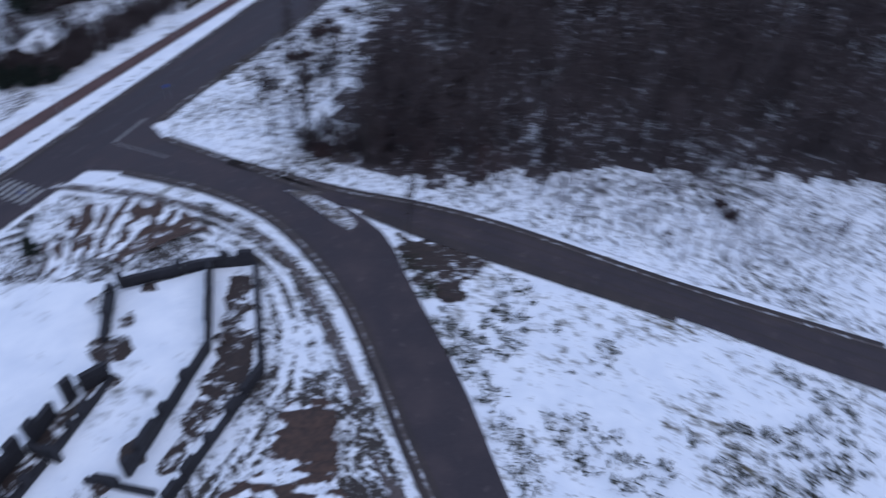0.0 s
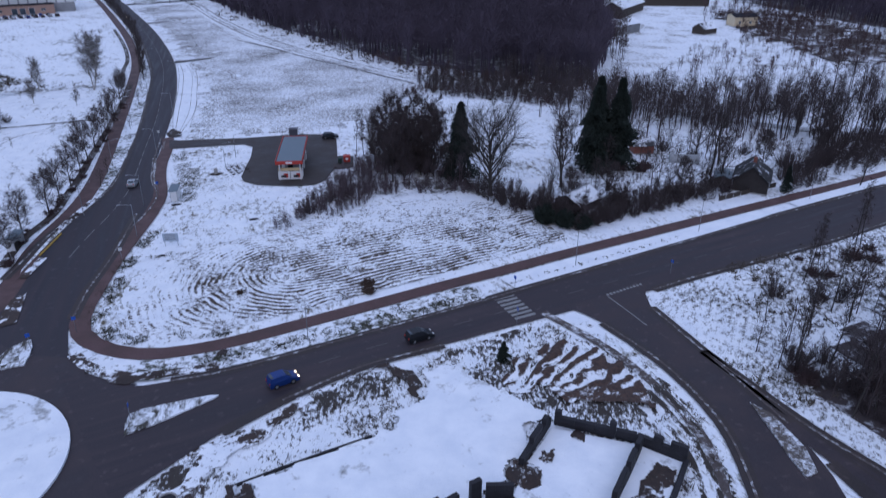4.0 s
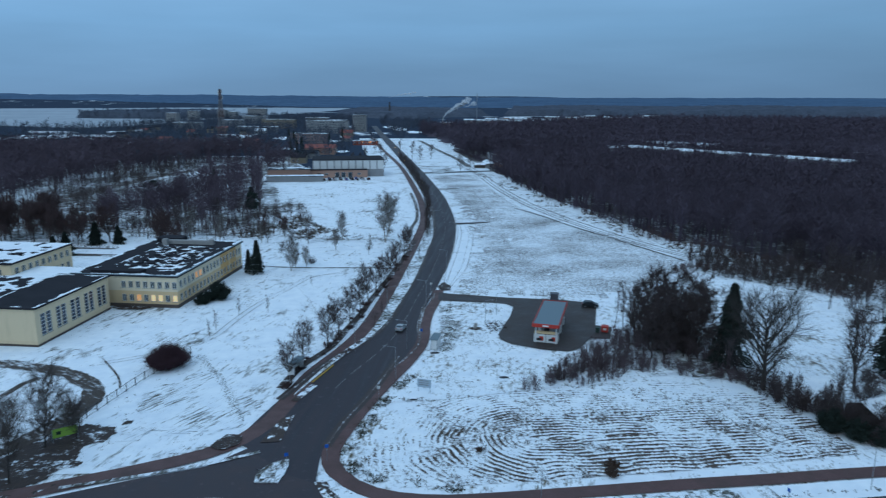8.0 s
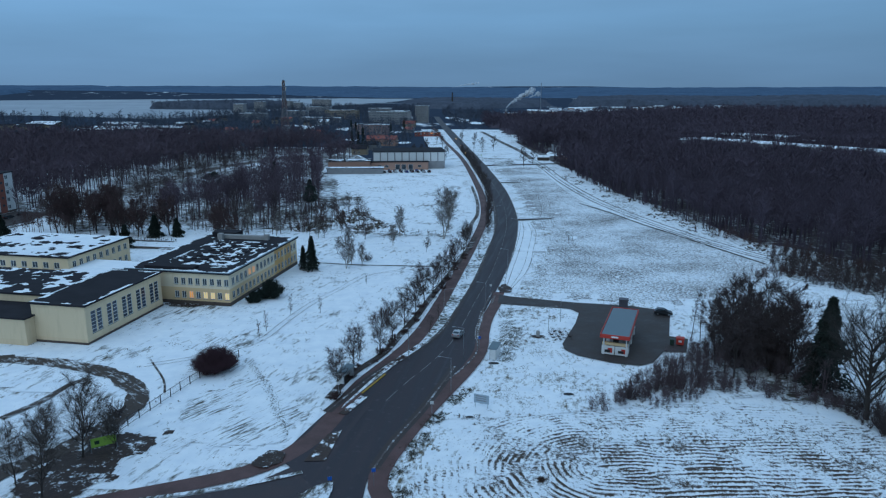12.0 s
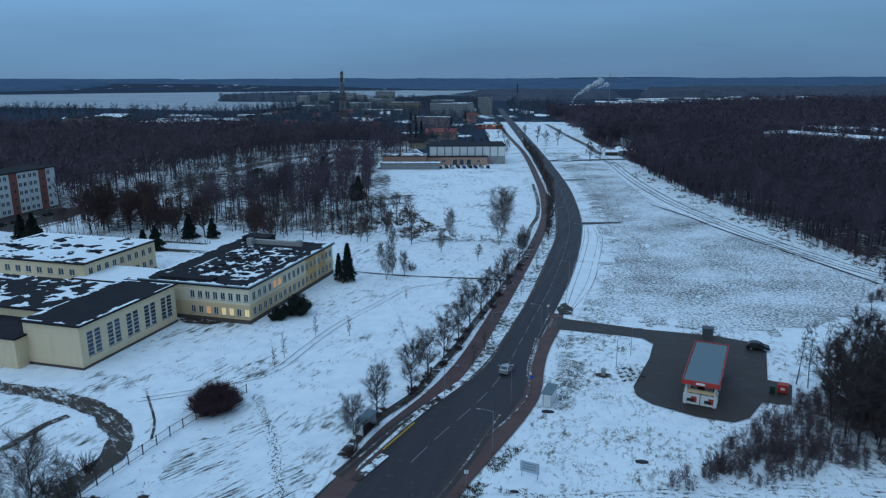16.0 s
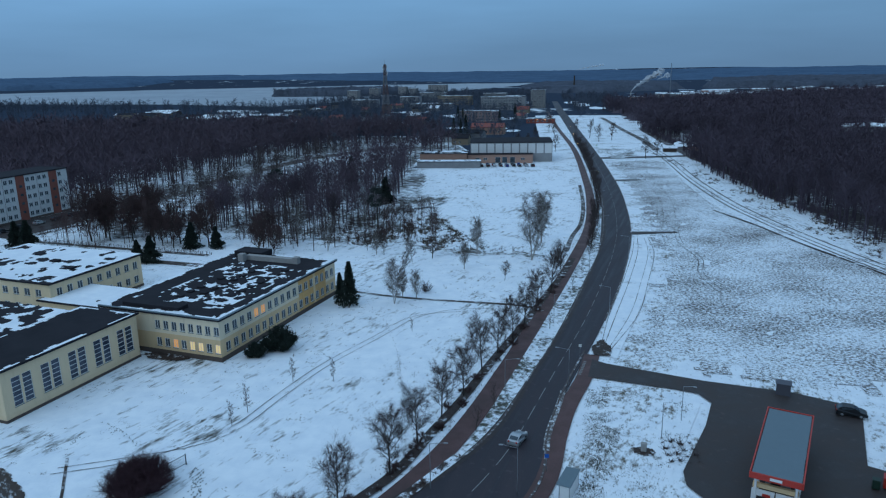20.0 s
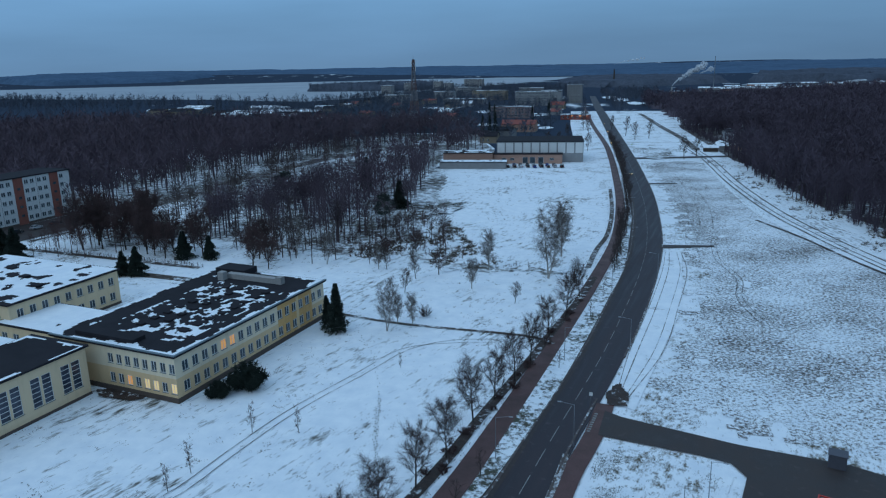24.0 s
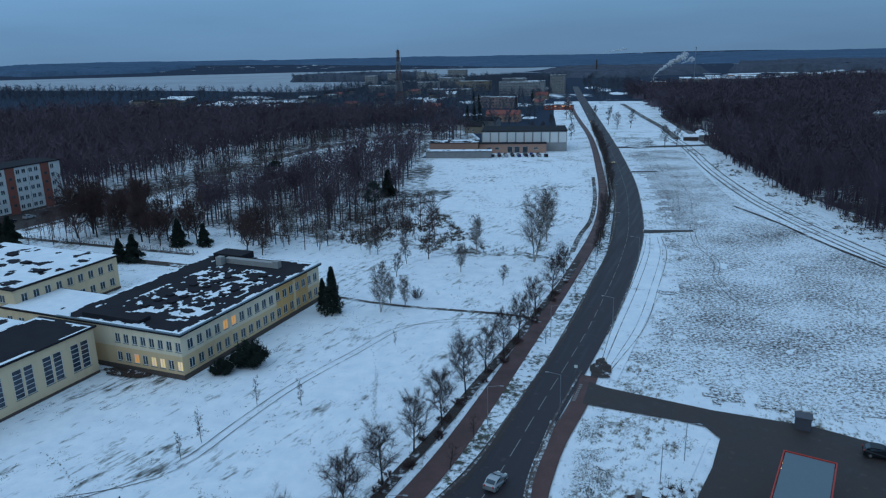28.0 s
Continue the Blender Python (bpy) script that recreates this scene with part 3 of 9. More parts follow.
relief("snow_yard", [(3.9, 51.2), (14.6, 52.2), (20.2, 53.4), (24.0, 55.4), (25.6, 58.5), (26.6, 61.4), (29.2, 60.4), (31.2, 56.4), (34, 52.4), (35.2, 48.8), (33.5, 47), (28.3, 42.4), (26, 40.6), (13, 38.8), (10, 37.0), (7.7, 38.2), (6.4, 40), (5, 44.5)], 0.25, lambda x, y: 0.42 + 0.05 * wave2(x, y, 35, 4.0), snow_yard_mat, jag=1.0)
structure(bpy.data.objects["snow_yard"], "level yard under smooth clean snow", "ground")
patch("foundation_floor", [(34.6, 45.6), (40.8, 39.9), (43.2, 36), (31.3, 27.7), (18, 27.2), (6.3, 26.3), (5, 35.5), (10.3, 36.4), (13, 38.4), (26.3, 39.3), (28.7, 41.8)], 0.43, snow_yard_mat)
structure(bpy.data.objects["foundation_floor"], "snow-covered floor inside the roofless foundation", "floor")
structure(relief("soil_edge", [(-9.4, 48.4), (-4.2, 54.4), (4, 58.3), (11, 60.9), (16, 62.2), (15.6, 60.4), (11, 58.6), (5, 55.4), (-2, 51.4), (-6, 46.6)], 0.2, lambda x, y: 0.16 + 0.08 * wave2(x, y, 77, 2.0), snow_earth, jag=1.6), "brown churned soil along the roundabout", "ground")
relief("soil_edge", [(53.6, 25.4), (54.8, 21), (53.8, 14.6), (49.4, 14), (45.4, 16.2), (49.8, 20.8)], 0.25, lambda x, y: 0.10 + 0.05 * wave2(x, y, 76, 1.6), wet_soil, jag=1.3)
structure(bpy.data.objects["soil_edge.001"], "dark churned soil in the corner between two roads", "ground")
patch("east_field", [(62, 63.6), (66, 64.2), (85, 64.8), (100, 65.1), (118, 66.2), (300, 77), (300, -110), (57.5, -100), (57, -60), (58.2, -24), (59.4, -6), (61.8, 14), (61.6, 23), (60.2, 34), (59.8, 46)], 0.05, snow_weedy)
structure(bpy.data.objects["east_field"], "weedy snow field beside the junction", "field")
patch("south_field", [(53.6, 24.8), (54.8, 22), (53, 13.8), (52, -6), (49.5, -24), (-4, -30), (20.6, -5.6), (36.6, 10.1)], 0.05, snow_ground)
structure(bpy.data.objects["south_field"], "snow field with scattered weeds between two roads", "field")
patch("garden", [(64, 92), (70, 85.5), (100, 85), (140, 86), (160, 92), (142, 121), (118, 160), (100, 185), (86, 196), (62, 166), (55, 120), (61, 104)], 0.045, snow_ground)
structure(bpy.data.objects["garden"], "snowy overgrown garden ground under bare trees", "ground")
relief("garden_weeds", [(66, 92), (84, 87), (104, 88), (132, 91), (138, 104), (122, 122), (98, 120), (80, 110), (66, 101)], 0.8, lambda x, y: 0.03 * wave2(x, y, 61, 3), snow_weedy, z=0.09, jag=3.0)
structure(bpy.data.objects["garden_weeds"], "weedy garden ground with thin snow", "ground")
relief("scrub_ground", [(85, 194), (94, 210), (112, 195), (127, 178), (120, 160), (109, 156), (97, 170), (85, 181)], 0.9, lambda x, y: 0.05 * wave2(x, y, 62, 4), snow_scrub, z=0.14, jag=4.0)
structure(bpy.data.objects["scrub_ground"], "weedy ground with thin snow below the wood", "ground")
patch("farmyard", [(118, 162), (200, 130), (330, 150), (330, 234), (346, 310), (600, 548), (460, 620), (300, 420), (196, 250), (160, 205)], 0.045, snow_ground)
structure(bpy.data.objects["farmyard"], "open snowy farmyard with patches of weeds", "field")
patch("track_margin", [(44, 474), (59, 345), (70, 278), (80, 240), (88, 212), (96, 194), (118, 165), (130, 172), (104, 217), (92, 229), (85, 286), (74, 324), (68, 417), (46, 498)], 0.05, snow_ground)
structure(bpy.data.objects["track_margin"], "snowy margin along the edge of the wood", "field")

relief("mown_streaks", [(-41, 106.5), (-38.5, 113), (-34.8, 118.5), (-29, 117.5), (-25.6, 113.6), (-21.5, 106.5), (-22.4, 97.5), (-30, 93.6), (-39.6, 95.5), (-41.5, 100.3)], 0.5, lambda x, y: 0.03 * wave2(x, y, 37, 2.0), snow_streaks, z=0.115, jag=2.5)
structure(bpy.data.objects["mown_streaks"], "snow lawn with dark mown grass streaks", "lawn")

relief("bare_soil", [(-41, 98.4), (-39.6, 94), (-43.4, 88), (-44, 81), (-47, 79.6), (-51, 80), (-54, 86), (-51, 93), (-49, 98), (-44.6, 100)], 0.25, lambda x, y: 0.04 * wave2(x, y, 39, 2.0), wet_soil, z=0.11, jag=2.6)
structure(bpy.data.objects["bare_soil"], "dark bare soil under the corner trees", "ground")

# ---- roads ----
A_LEFT = [(-23, 93), (-19.0, 106.4), (-13.1, 121.6), (-7.2, 131.8), (-2.7, 142.7), (0.4, 158.4), (2.0, 167), (4.2, 179), (6.7, 194), (9.0, 212), (10.8, 226), (12.7, 243.5), (14.3, 266.8), (15.0, 307.5), (13.9, 344.3), (8.2, 447.8), (-6.0, 650.9), (-24.0, 894.2), (-39, 1120)]
A_RIGHT = [(-11.6, 80), (-10.1, 90.5), (-8.1, 98.1), (-4.5, 108.3), (0.1, 124.4), (2.3, 133.6), (4.4, 144.2), (6.9, 158), (9.7, 171.5), (12.7, 187.2), (16.4, 209.8), (19.8, 236.7), (22.0, 262.2), (22.8, 297.7), (22.0, 348.5), (17.2, 437.8), (5.0, 611.4), (-15.4, 893.7), (-31, 1120)]
B_UP = [(-12, 79), (-6.1, 72.6), (-0.1, 71.0), (6.6, 70.3), (19.8, 70.9), (42.2, 72.3), (56.2, 73.4), (98.0, 76.6), (134.7, 78.8), (200, 83), (320, 91)]
B_LOW = [(-7, 54), (3.6, 59.6), (10.6, 62.2), (20.5, 64.5), (31.2, 64.6), (45.7, 64.8), (56, 64.8), (64.2, 64.7), (72, 65.2), (85.4, 65.2), (100, 65.5), (117.8, 66.6), (200, 72), (320, 80)]
C_LEFT = [(50.2, 66), (52.2, 60.5), (53.1, 50.1), (51.7, 40.2), (48.3, 32.8), (43, 25.2), (36.1, 18.3), (30.3, 13.1), (24, 7), (12, -5), (-10, -26)]
C_RIGHT = [(64.5, 66.5), (60.6, 61), (59.0, 46.6), (57.6, 36), (54.2, 26.6), (49.3, 21.8), (44.1, 17), (36.6, 10.1), (28.2, 3.5), (18, -6), (-4, -28)]
D_RIGHT = [(59.4, 50), (59.2, 34.1), (60.2, 25.3), (60.2, 14), (57.8, -5.4), (56.5, -24.7), (54, -60)]
D_LEFT = [(56.5, 42), (56.6, 30), (55.2, 20.5), (54.6, 13.0), (53.2, -5.9), (50.8, -24.3), (48, -60)]
RC, R_IN, R_OUT = (-23.1, 65.0), 12.3, 20.2
structure(between("road", A_LEFT, A_RIGHT, 0.12, asphalt_main), "wet grey asphalt road bending towards the town", "road")
patch("bus_bay", [(-2.2, 116.2), (-1.4, 117.6), (1.5, 123.6), (3.6, 129), (4.4, 134), (4.3, 140), (4.7, 147), (4.0, 143.2), (2.0, 133.6), (-0.2, 124.4)], 0.1225, asphalt_main)
structure(bpy.data.objects["bus_bay"], "asphalt bus bay widening the road", "road")
structure(between("road", B_UP, B_LOW, 0.128, asphalt_cross), "wet grey asphalt cross road with worn lines", "road")
structure(between("road", C_LEFT, C_RIGHT, 0.136, asphalt), "asphalt side road curving past the building plot", "road")
structure(between("road", D_LEFT, D_RIGHT, 0.144, asphalt), "narrow asphalt lane with icy wheel tracks", "road")
structure(ribbon("road", [(-28, 80), (-40, 66), (-70, 40), (-120, 5)], 9, 0.116, asphalt), "asphalt arm leaving the roundabout", "road")


def ring(name, c, r0, r1, z, material, k=72):
    verts = [(c[0] + r * math.cos(6.28319 * j / k), c[1] + r * math.sin(6.28319 * j / k), z) for r in (r0, r1) for j in range(k)]
    return mesh_ob(name, verts, [(j, k + j, k + (j + 1) % k, (j + 1) % k) for j in range(k)], material)


structure(ring("roundabout", RC, 0.5, R_OUT, 0.124, asphalt), "asphalt ring of the roundabout", "road")
isle = relief("roundabout_island", [(RC[0] + R_IN * math.cos(j * 0.1047), RC[1] + R_IN * math.sin(j * 0.1047)) for j in range(60)], 0.5, lambda x, y: 0.45 - 0.12 * (np.hypot(x - RC[0], y - RC[1]) / R_IN) ** 2 + 0.05 * wave2(x, y, 41, 3), snow_yard_mat)
structure(isle, "round snow-covered traffic island", "traffic island")
raised("kerb", [(RC[0] + (R_IN - 0.05) * math.cos(j * 0.10472), RC[1] + (R_IN + 0.1) * math.sin(j * 0.10472)) for j in range(61)], 1.1, 0.0, 0.40, snow_yard_mat)
structure(bpy.data.objects["kerb"], "snowy kerb ring of the roundabout", "kerb")

RED_R = [(10.2, 170), (9.0, 161), (6.6, 150), (5.4, 140), (4.9, 132.6), (2.2, 123), (-4.0, 107), (-7.9, 95), (-9.3, 89.0), (-8.6, 84.4), (-5.8, 80.4), (-1.4, 77.5), (5.0, 76.3), (12.7, 76.5), (24, 77.3), (37.3, 78.3), (50, 79.0), (60, 79.7), (102, 81.6), (140, 83.2), (200, 87), (320, 95)]
RED_L = [(-62, 74), (-46, 80.6), (-32.5, 86.2), (-25.2, 90.0), (-21.4, 94.4), (-19.0, 99.4), (-17.5, 106), (-15.0, 117.1), (-9.7, 131), (-6.4, 143.3), (-3.2, 162), (0.6, 188.6), (5.9, 228), (10.0, 266), (10.9, 305), (9.4, 360), (2.2, 485), (-12.6, 635), (-32, 860)]
structure(ribbon("cycle_path", RED_R, 2.5, 0.132, red_paving), "red block-paved path with wet leaves", "path")
structure(ribbon("cycle_path", RED_L, 3.0, 0.128, red_dirty), "red block-paved path beside the road", "path")
structure(ribbon("footpath", [(46.6, 66), (49.3, 54), (48.9, 41.5), (45.6, 33.6), (38.6, 24.6), (28.6, 14.8), (10, -3)], 1.2, 0.14, kerb_dirt), "slushy footpath along the side road", "path")
structure(relief("soil_heap", [(-56, 296), (-52, 320), (-44, 312), (-39, 302), (-46, 290), (-52, 288)], 0.6, lambda x, y: 0.35 + 0.35 * wave2(x, y, 58, 5), snow_scrub, jag=3.5), "low brown heap of soil and weeds beside the wood", "ground")
structure(relief("scrub_ground", [(-40, 246), (-30, 238), (-18, 236), (-6, 236.5), (0, 232.6), (-0.6, 231), (-7, 233.6), (-18.5, 231.6), (-27, 229.6), (-38, 238)], 0.5, lambda x, y: 0.15 + 0.15 * wave2(x, y, 59, 2.5), snow_scrub, jag=2.0), "rough weedy strip across the snow lawn", "ground")
structure(relief("bare_soil", [(18.6, 476), (23, 484), (27.2, 488), (34.7, 484), (37, 466), (35.5, 447), (29.3, 437), (22.4, 433)], 1.2, lambda x, y: 0.25 + 0.1 * wave2(x, y, 53, 4), snow_scrub, jag=2.5), "grey churned soil on the snow field", "ground")
structure(ribbon("lane", [(24, 760), (28, 723), (36.6, 626), (45.6, 541), (49.2, 479)], 4.0, 0.16, dirt_track), "slushy lane along the wood edge", "lane")
structure(ribbon("path", [(-42, 198), (-27.4, 195), (-4.5, 193.6), (1, 191)], 1.0, 0.13, dirt_track), "narrow muddy path across the snow", "path")
for line, lab in ((A_LEFT[1:9], "w"), (A_RIGHT[1:5], "e"), ([(-1.6, 117.6), (1.4, 123.6), (3.5, 129), (4.3, 134), (4.2, 140), (4.6, 146), (6.3, 158), (9.0, 171.5)], "e"), (B_UP[2:9], "n"), (B_LOW[2:5], "s"), (B_LOW[7:12], "s"), (C_LEFT[1:9], "w"), (C_RIGHT[1:4], "e"), (D_RIGHT[0:6], "e"), (A_LEFT[8:16], "w"), (A_RIGHT[9:16], "e")):
    structure(raised("kerb", line, 0.28, 0.0, 0.19, kerb_dirt), "low concrete kerb with dirty snow", "kerb")
for line in (A_LEFT[1:9], A_RIGHT[1:5], B_UP[2:9], B_LOW[1:5], B_LOW[7:12], C_LEFT[1:9], C_RIGHT[1:4], D_RIGHT[0:6], D_LEFT[1:5], A_LEFT[8:16]):
    structure(ribbon("road_edge", line, 1.5, 0.152, road_mud), "brown mud washed along the road edge", "road")
# verges between path and carriageway
structure(between("verge", [(-10.2, 84.6), (-7.7, 80.6), (-5.5, 78.4), (-2.4, 76.3), (4.5, 74.9), (12, 75.0), (24, 75.8), (41.5, 76.8)], [(-10.4, 82.0), (-8.6, 76.6), (-6.3, 73.9), (-3.5, 72.3), (1.0, 71.5), (8, 70.9), (22, 71.5), (41.5, 72.6)], 0.2, snow_verge), "snowy grass verge between road and path", "verge")
patch("road_shoulder", [(-5.6, 105), (-8.9, 96), (-10.6, 88.5), (-10.6, 82), (-8.8, 76.6), (-6.4, 73.6), (-3.5, 72.0), (-4.5, 71.4), (-8, 73), (-12.6, 79), (-11.2, 90.5), (-9.1, 98.1), (-6.4, 105)], 0.1215, asphalt_main)
structure(bpy.data.objects["road_shoulder"], "dirty asphalt shoulder at the road mouth", "road")
structure(ribbon("muddy_edge", [(-10.0, 81.4), (-8.2, 77.2), (-6.0, 74.9), (-3.2, 73.2), (1.0, 72.3), (5.4, 71.7)], 1.5, 0.206, snow_earth), "muddy churned edge of the verge", "verge")
structure(between("verge", [(46.0, 77.0), (60, 78.0), (98, 79.9), (101, 80)], [(46.6, 73.3), (60, 74.2), (98, 77.0), (101, 77.4)], 0.2, snow_smooth), "snowbank verge with low posts between road and path", "verge")
structure(between("verge", [(109, 80.4), (160, 83.4), (320, 93.4)], [(109, 78.0), (160, 81), (320, 91.5)], 0.2, snow_smooth), "snowbank verge between road and path", "verge")
structure(between("verge", [(-17.0, 107.5), (-13.2, 118), (-8.0, 131), (-4.8, 143), (-1.8, 162), (2.0, 188), (7.3, 226), (11.2, 262), (12.3, 305)], [(-16.8, 109), (-12.6, 121.4), (-7.2, 132), (-3.0, 143), (0.6, 160), (4.4, 181), (9.3, 216), (12.7, 245), (14.6, 300)], 0.2, snow_verge), "weedy snow verge between road and path", "verge")
patch("verge", [(-19.4, 92.0), (-17.6, 99.4), (-15.8, 100.6), (-16.6, 92.2)], 0.2, snow_earth)
ribbon("verge", [(-42, 81.6), (-33.6, 83.8), (-25.3, 86.4), (-19.0, 89.4)], 0.7, 0.2, verge_mud)
patch("road_mouth", [(-44, 79.0), (-33.6, 83.2), (-25.3, 85.9), (-20.4, 91), (-18.2, 98), (-16.2, 106), (-10, 104), (-11, 86), (-20, 84.5), (-30, 83), (-38, 78)], 0.117, asphalt)
structure(bpy.data.objects["road_mouth"], "wide asphalt mouth of the main road", "road")
for o in list(bpy.data.objects):
    if o.name.startswith("verge") and "label" not in o:
        structure(o, "small snowy verge at the road mouth", "verge")
for k, pts in enumerate(([(-18.2, 81.5), (-18.3, 83.3), (-17.6, 85.0), (-16.6, 86.2), (-15.6, 86.8), (-14.7, 87.0), (-14.5, 85.4), (-14.7, 83.4), (-15.2, 81.3)], [(-5.4, 63.3), (-5.2, 65.0), (-4.7, 66.5), (-3.6, 66.9), (0.5, 66.6), (3.4, 66.3), (4.4, 65.9), (3.7, 65.5), (0.6, 64.6), (-2.5, 63.7)], [(56.6, 40.2), (57.2, 37.6), (56.0, 32.5), (54.2, 29.6), (52.6, 29.6), (53.6, 32.6), (55.2, 36.4)])):
    bm = bmesh.new()
    f = bm.faces.new([bm.verts.new((x, y, 0.1)) for x, y in pts])
    bm.normal_update()
    if f.normal.z < 0:
        f.normal_flip()
    top = bmesh.ops.extrude_face_region(bm, geom=[f])["geom"]
    bmesh.ops.translate(bm, verts=[v for v in top if isinstance(v, bmesh.types.BMVert)], vec=(0, 0, 0.2))
    structure(part("traffic_island", bm, slush if k == 2 else verge_mud), "kerbed traffic island under trampled snow", "traffic island")

for k, (pts, label) in enumerate((
        ([(-66, 158.6), (-62, 156.6), (-57, 156.8), (-56, 158.6), (-61, 160.4)], "dark bare grass in the corner of the school"),
        ([(-26, 91.6), (-24.2, 94.5), (-22.0, 93.4), (-22.4, 91.2), (-24, 90.2)], "dark mud churned beside the path"),
        ([(4.2, 74.0), (5.6, 75.0), (7.6, 74.9), (7.4, 73.9), (5.8, 73.6)], "thawed dark soil on the verge"),
        ([(-6.4, 74.6), (-2.9, 73.4), (1.4, 72.5), (1.2, 71.9), (-3.4, 72.2), (-6.6, 73.8)], "thawed dark soil on the verge"),
        ([(20.6, 63.9), (23.6, 63.6), (25.6, 61.4), (25.2, 58.2), (23.8, 56.2), (22.6, 56.6), (23.6, 59.4), (22.4, 62.2)], "dark soil heap at the plot corner"),
        ([(10.4, 169.8), (13.2, 170.0), (13.4, 173), (11.9, 177), (10.7, 176), (10.2, 173)], "mud and stones beside the driveway"))):
    structure(relief("bare_soil", pts, 0.2, lambda x, y, k=k: (0.26 if k < 3 else 0.22) + 0.07 * wave2(x, y, 780 + k, 1.2), wet_soil, jag=0.7), label, "ground")
for pts in ([(-5.0, 64.3), (-4.7, 65.6), (-4.2, 66.3), (-3.2, 66.3), (-2.2, 65.6), (-2.8, 64.6), (-3.8, 64.2)], [(-17.7, 82.2), (-17.6, 83.4), (-16.8, 84.8), (-15.8, 84.2), (-15.8, 82.2)]):
    structure(patch("bare_soil", pts, 0.305, snow_scrub), "muddy thawed patch on the traffic island", "ground")

# side roads and yard of the filling station
PAD = [(9.5, 161.0), (22, 158.6), (25.2, 157.6), (26.6, 154.8), (24.8, 148), (20.4, 136.0), (20.4, 133), (22.2, 130.3), (27.7, 126.9), (32.6, 125.6), (35.2, 127.2), (38.6, 132.6), (42.5, 132.0), (45.1, 139.2), (41.9, 140.8), (46.6, 156.4), (38.8, 160.1), (26.6, 162.3), (12.4, 166.6), (10.2, 168)]
patch("yard", PAD, 0.15, asphalt_pad)
structure(bpy.data.objects["yard"], "dark asphalt yard and driveway of the filling station", "yard")
structure(between("yard_entrance", [(21.0, 260.6), (35, 264.2)], [(21.4, 264.4), (35, 266)], 0.13, asphalt_pad), "short asphalt stub joining the road", "road")
structure(ribbon("side_road", [(21, 363.4), (32, 365)], 2.5, 0.13, asphalt_pad), "narrow asphalt track joining the road", "road")
structure(ribbon("side_road", [(15, 440), (60, 452), (110, 470)], 6, 0.13, asphalt_pad), "asphalt side street past the crossing", "road")
structure(ribbon("forest_street", [(-178, 232), (-160, 258), (-154, 290), (-152.5, 331), (-148, 383), (-136, 438), (-105, 500)], 9, 0.1, drive_mud), "slushy street through the wood", "road")
drive = smooth_line([(-110, 127), (-78, 125.4), (-68, 123.5), (-60.8, 121.2), (-54.3, 116.8), (-50.2, 111.9), (-48.9, 106.9), (-49.4, 102), (-52, 95), (-60, 84)], 1.5)
edge_a, edge_b = side_line(drive, 1.8), side_line(drive, -1.8)
relief("school_drive", [(v.x, v.y) for v in edge_a] + [(v.x, v.y) for v in reversed(edge_b)], 0.14, lambda x, y: 0.03 * wave2(x, y, 38, 1.5), drive_mud, z=0.13, jag=0.45)
structure(bpy.data.objects["school_drive"], "muddy school drive curving through snow", "road")
structure(ribbon("school_street", [(-190, 215), (-120, 216), (-80, 212), (-62, 208)], 3.0, 0.10, dirt_track), "slushy service road behind the school", "road")
structure(ribbon("wheel_track", [(-66.5, 103), (-63.6, 109.6), (-63.2, 114.3), (-61.4, 117.6)], 1.3, 0.12, dirt_track), "muddy rut beside the school drive", "track")
structure(ribbon("wheel_track", [(-54.5, 126.5), (-51, 121.5), (-48, 117.0), (-46.1, 112.5)], 0.35, 0.115, dirt_track), "muddy rut beside the school drive", "track")
BANK_W = [(38, 520), (46.5, 446), (49, 371), (51.5, 318), (57.5, 284), (64.5, 257), (70.6, 240), (77, 221.5), (84, 203)]
BANK_E = [(47, 524), (58, 446), (61, 391), (66.6, 325), (73.4, 288), (79.8, 260), (85.4, 242), (92, 226), (99, 208)]
structure(between("railway_bank", BANK_W, BANK_E, 0.10, snow_bank), "old railway bank under rutted snow along the wood", "field")
for dx in (-2.0, 0.0, 2.6):
    structure(ribbon("wheel_track", [(45 + dx, 500), (50.5 + dx, 440), (53 + dx, 371), (57.6 + dx, 316), (63.4 + dx, 283), (69 + dx, 259.6), (75 + dx, 238.4), (81 + dx, 222), (90 + dx, 203), (117 + dx, 163), (150, 116 + dx), (190, 70 + dx)], 0.6 if dx else 0.4, 0.13, dirt_track), "muddy wheel track along the wood", "track")
structure(ribbon("ditch", [(50.6, 300), (58.6, 279), (65.2, 256), (71, 240), (77.6, 220.6), (85, 199)], 1.0, 0.135, wet_soil), "dark open ditch below the railway bank", "ditch")
for off in (-0.9, 0.8):
    c = [((a[0] + b[0]) / 2 + off, (a[1] + b[1]) / 2) for a, b in zip(D_LEFT[1:], D_RIGHT[1:])]
    structure(ribbon("ice_ridge", c, 0.3, 0.15, road_mud), "thin muddy ridge between wheel tracks", "ridge")
structure(ribbon("shrub_bed", [(-19.6, 111), (-17.2, 121), (-13.0, 130), (-10.8, 140), (-8.5, 150), (-6.0, 164), (-2.6, 181), (0.6, 199), (4.2, 219), (6.0, 232)], 1.5, 0.14, wet_soil), "dark leaf-strewn bed under the street trees", "planting bed")
patch("town_ground", [(-420, 570), (-90, 565), (-60, 475), (-75, 395), (-46, 400), (-30, 470), (-14, 470), (-30, 640), (-48, 890), (-40, 1200), (-330, 1150), (-520, 900)], 0.05, hazy_far_land)
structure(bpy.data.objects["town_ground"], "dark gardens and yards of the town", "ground")
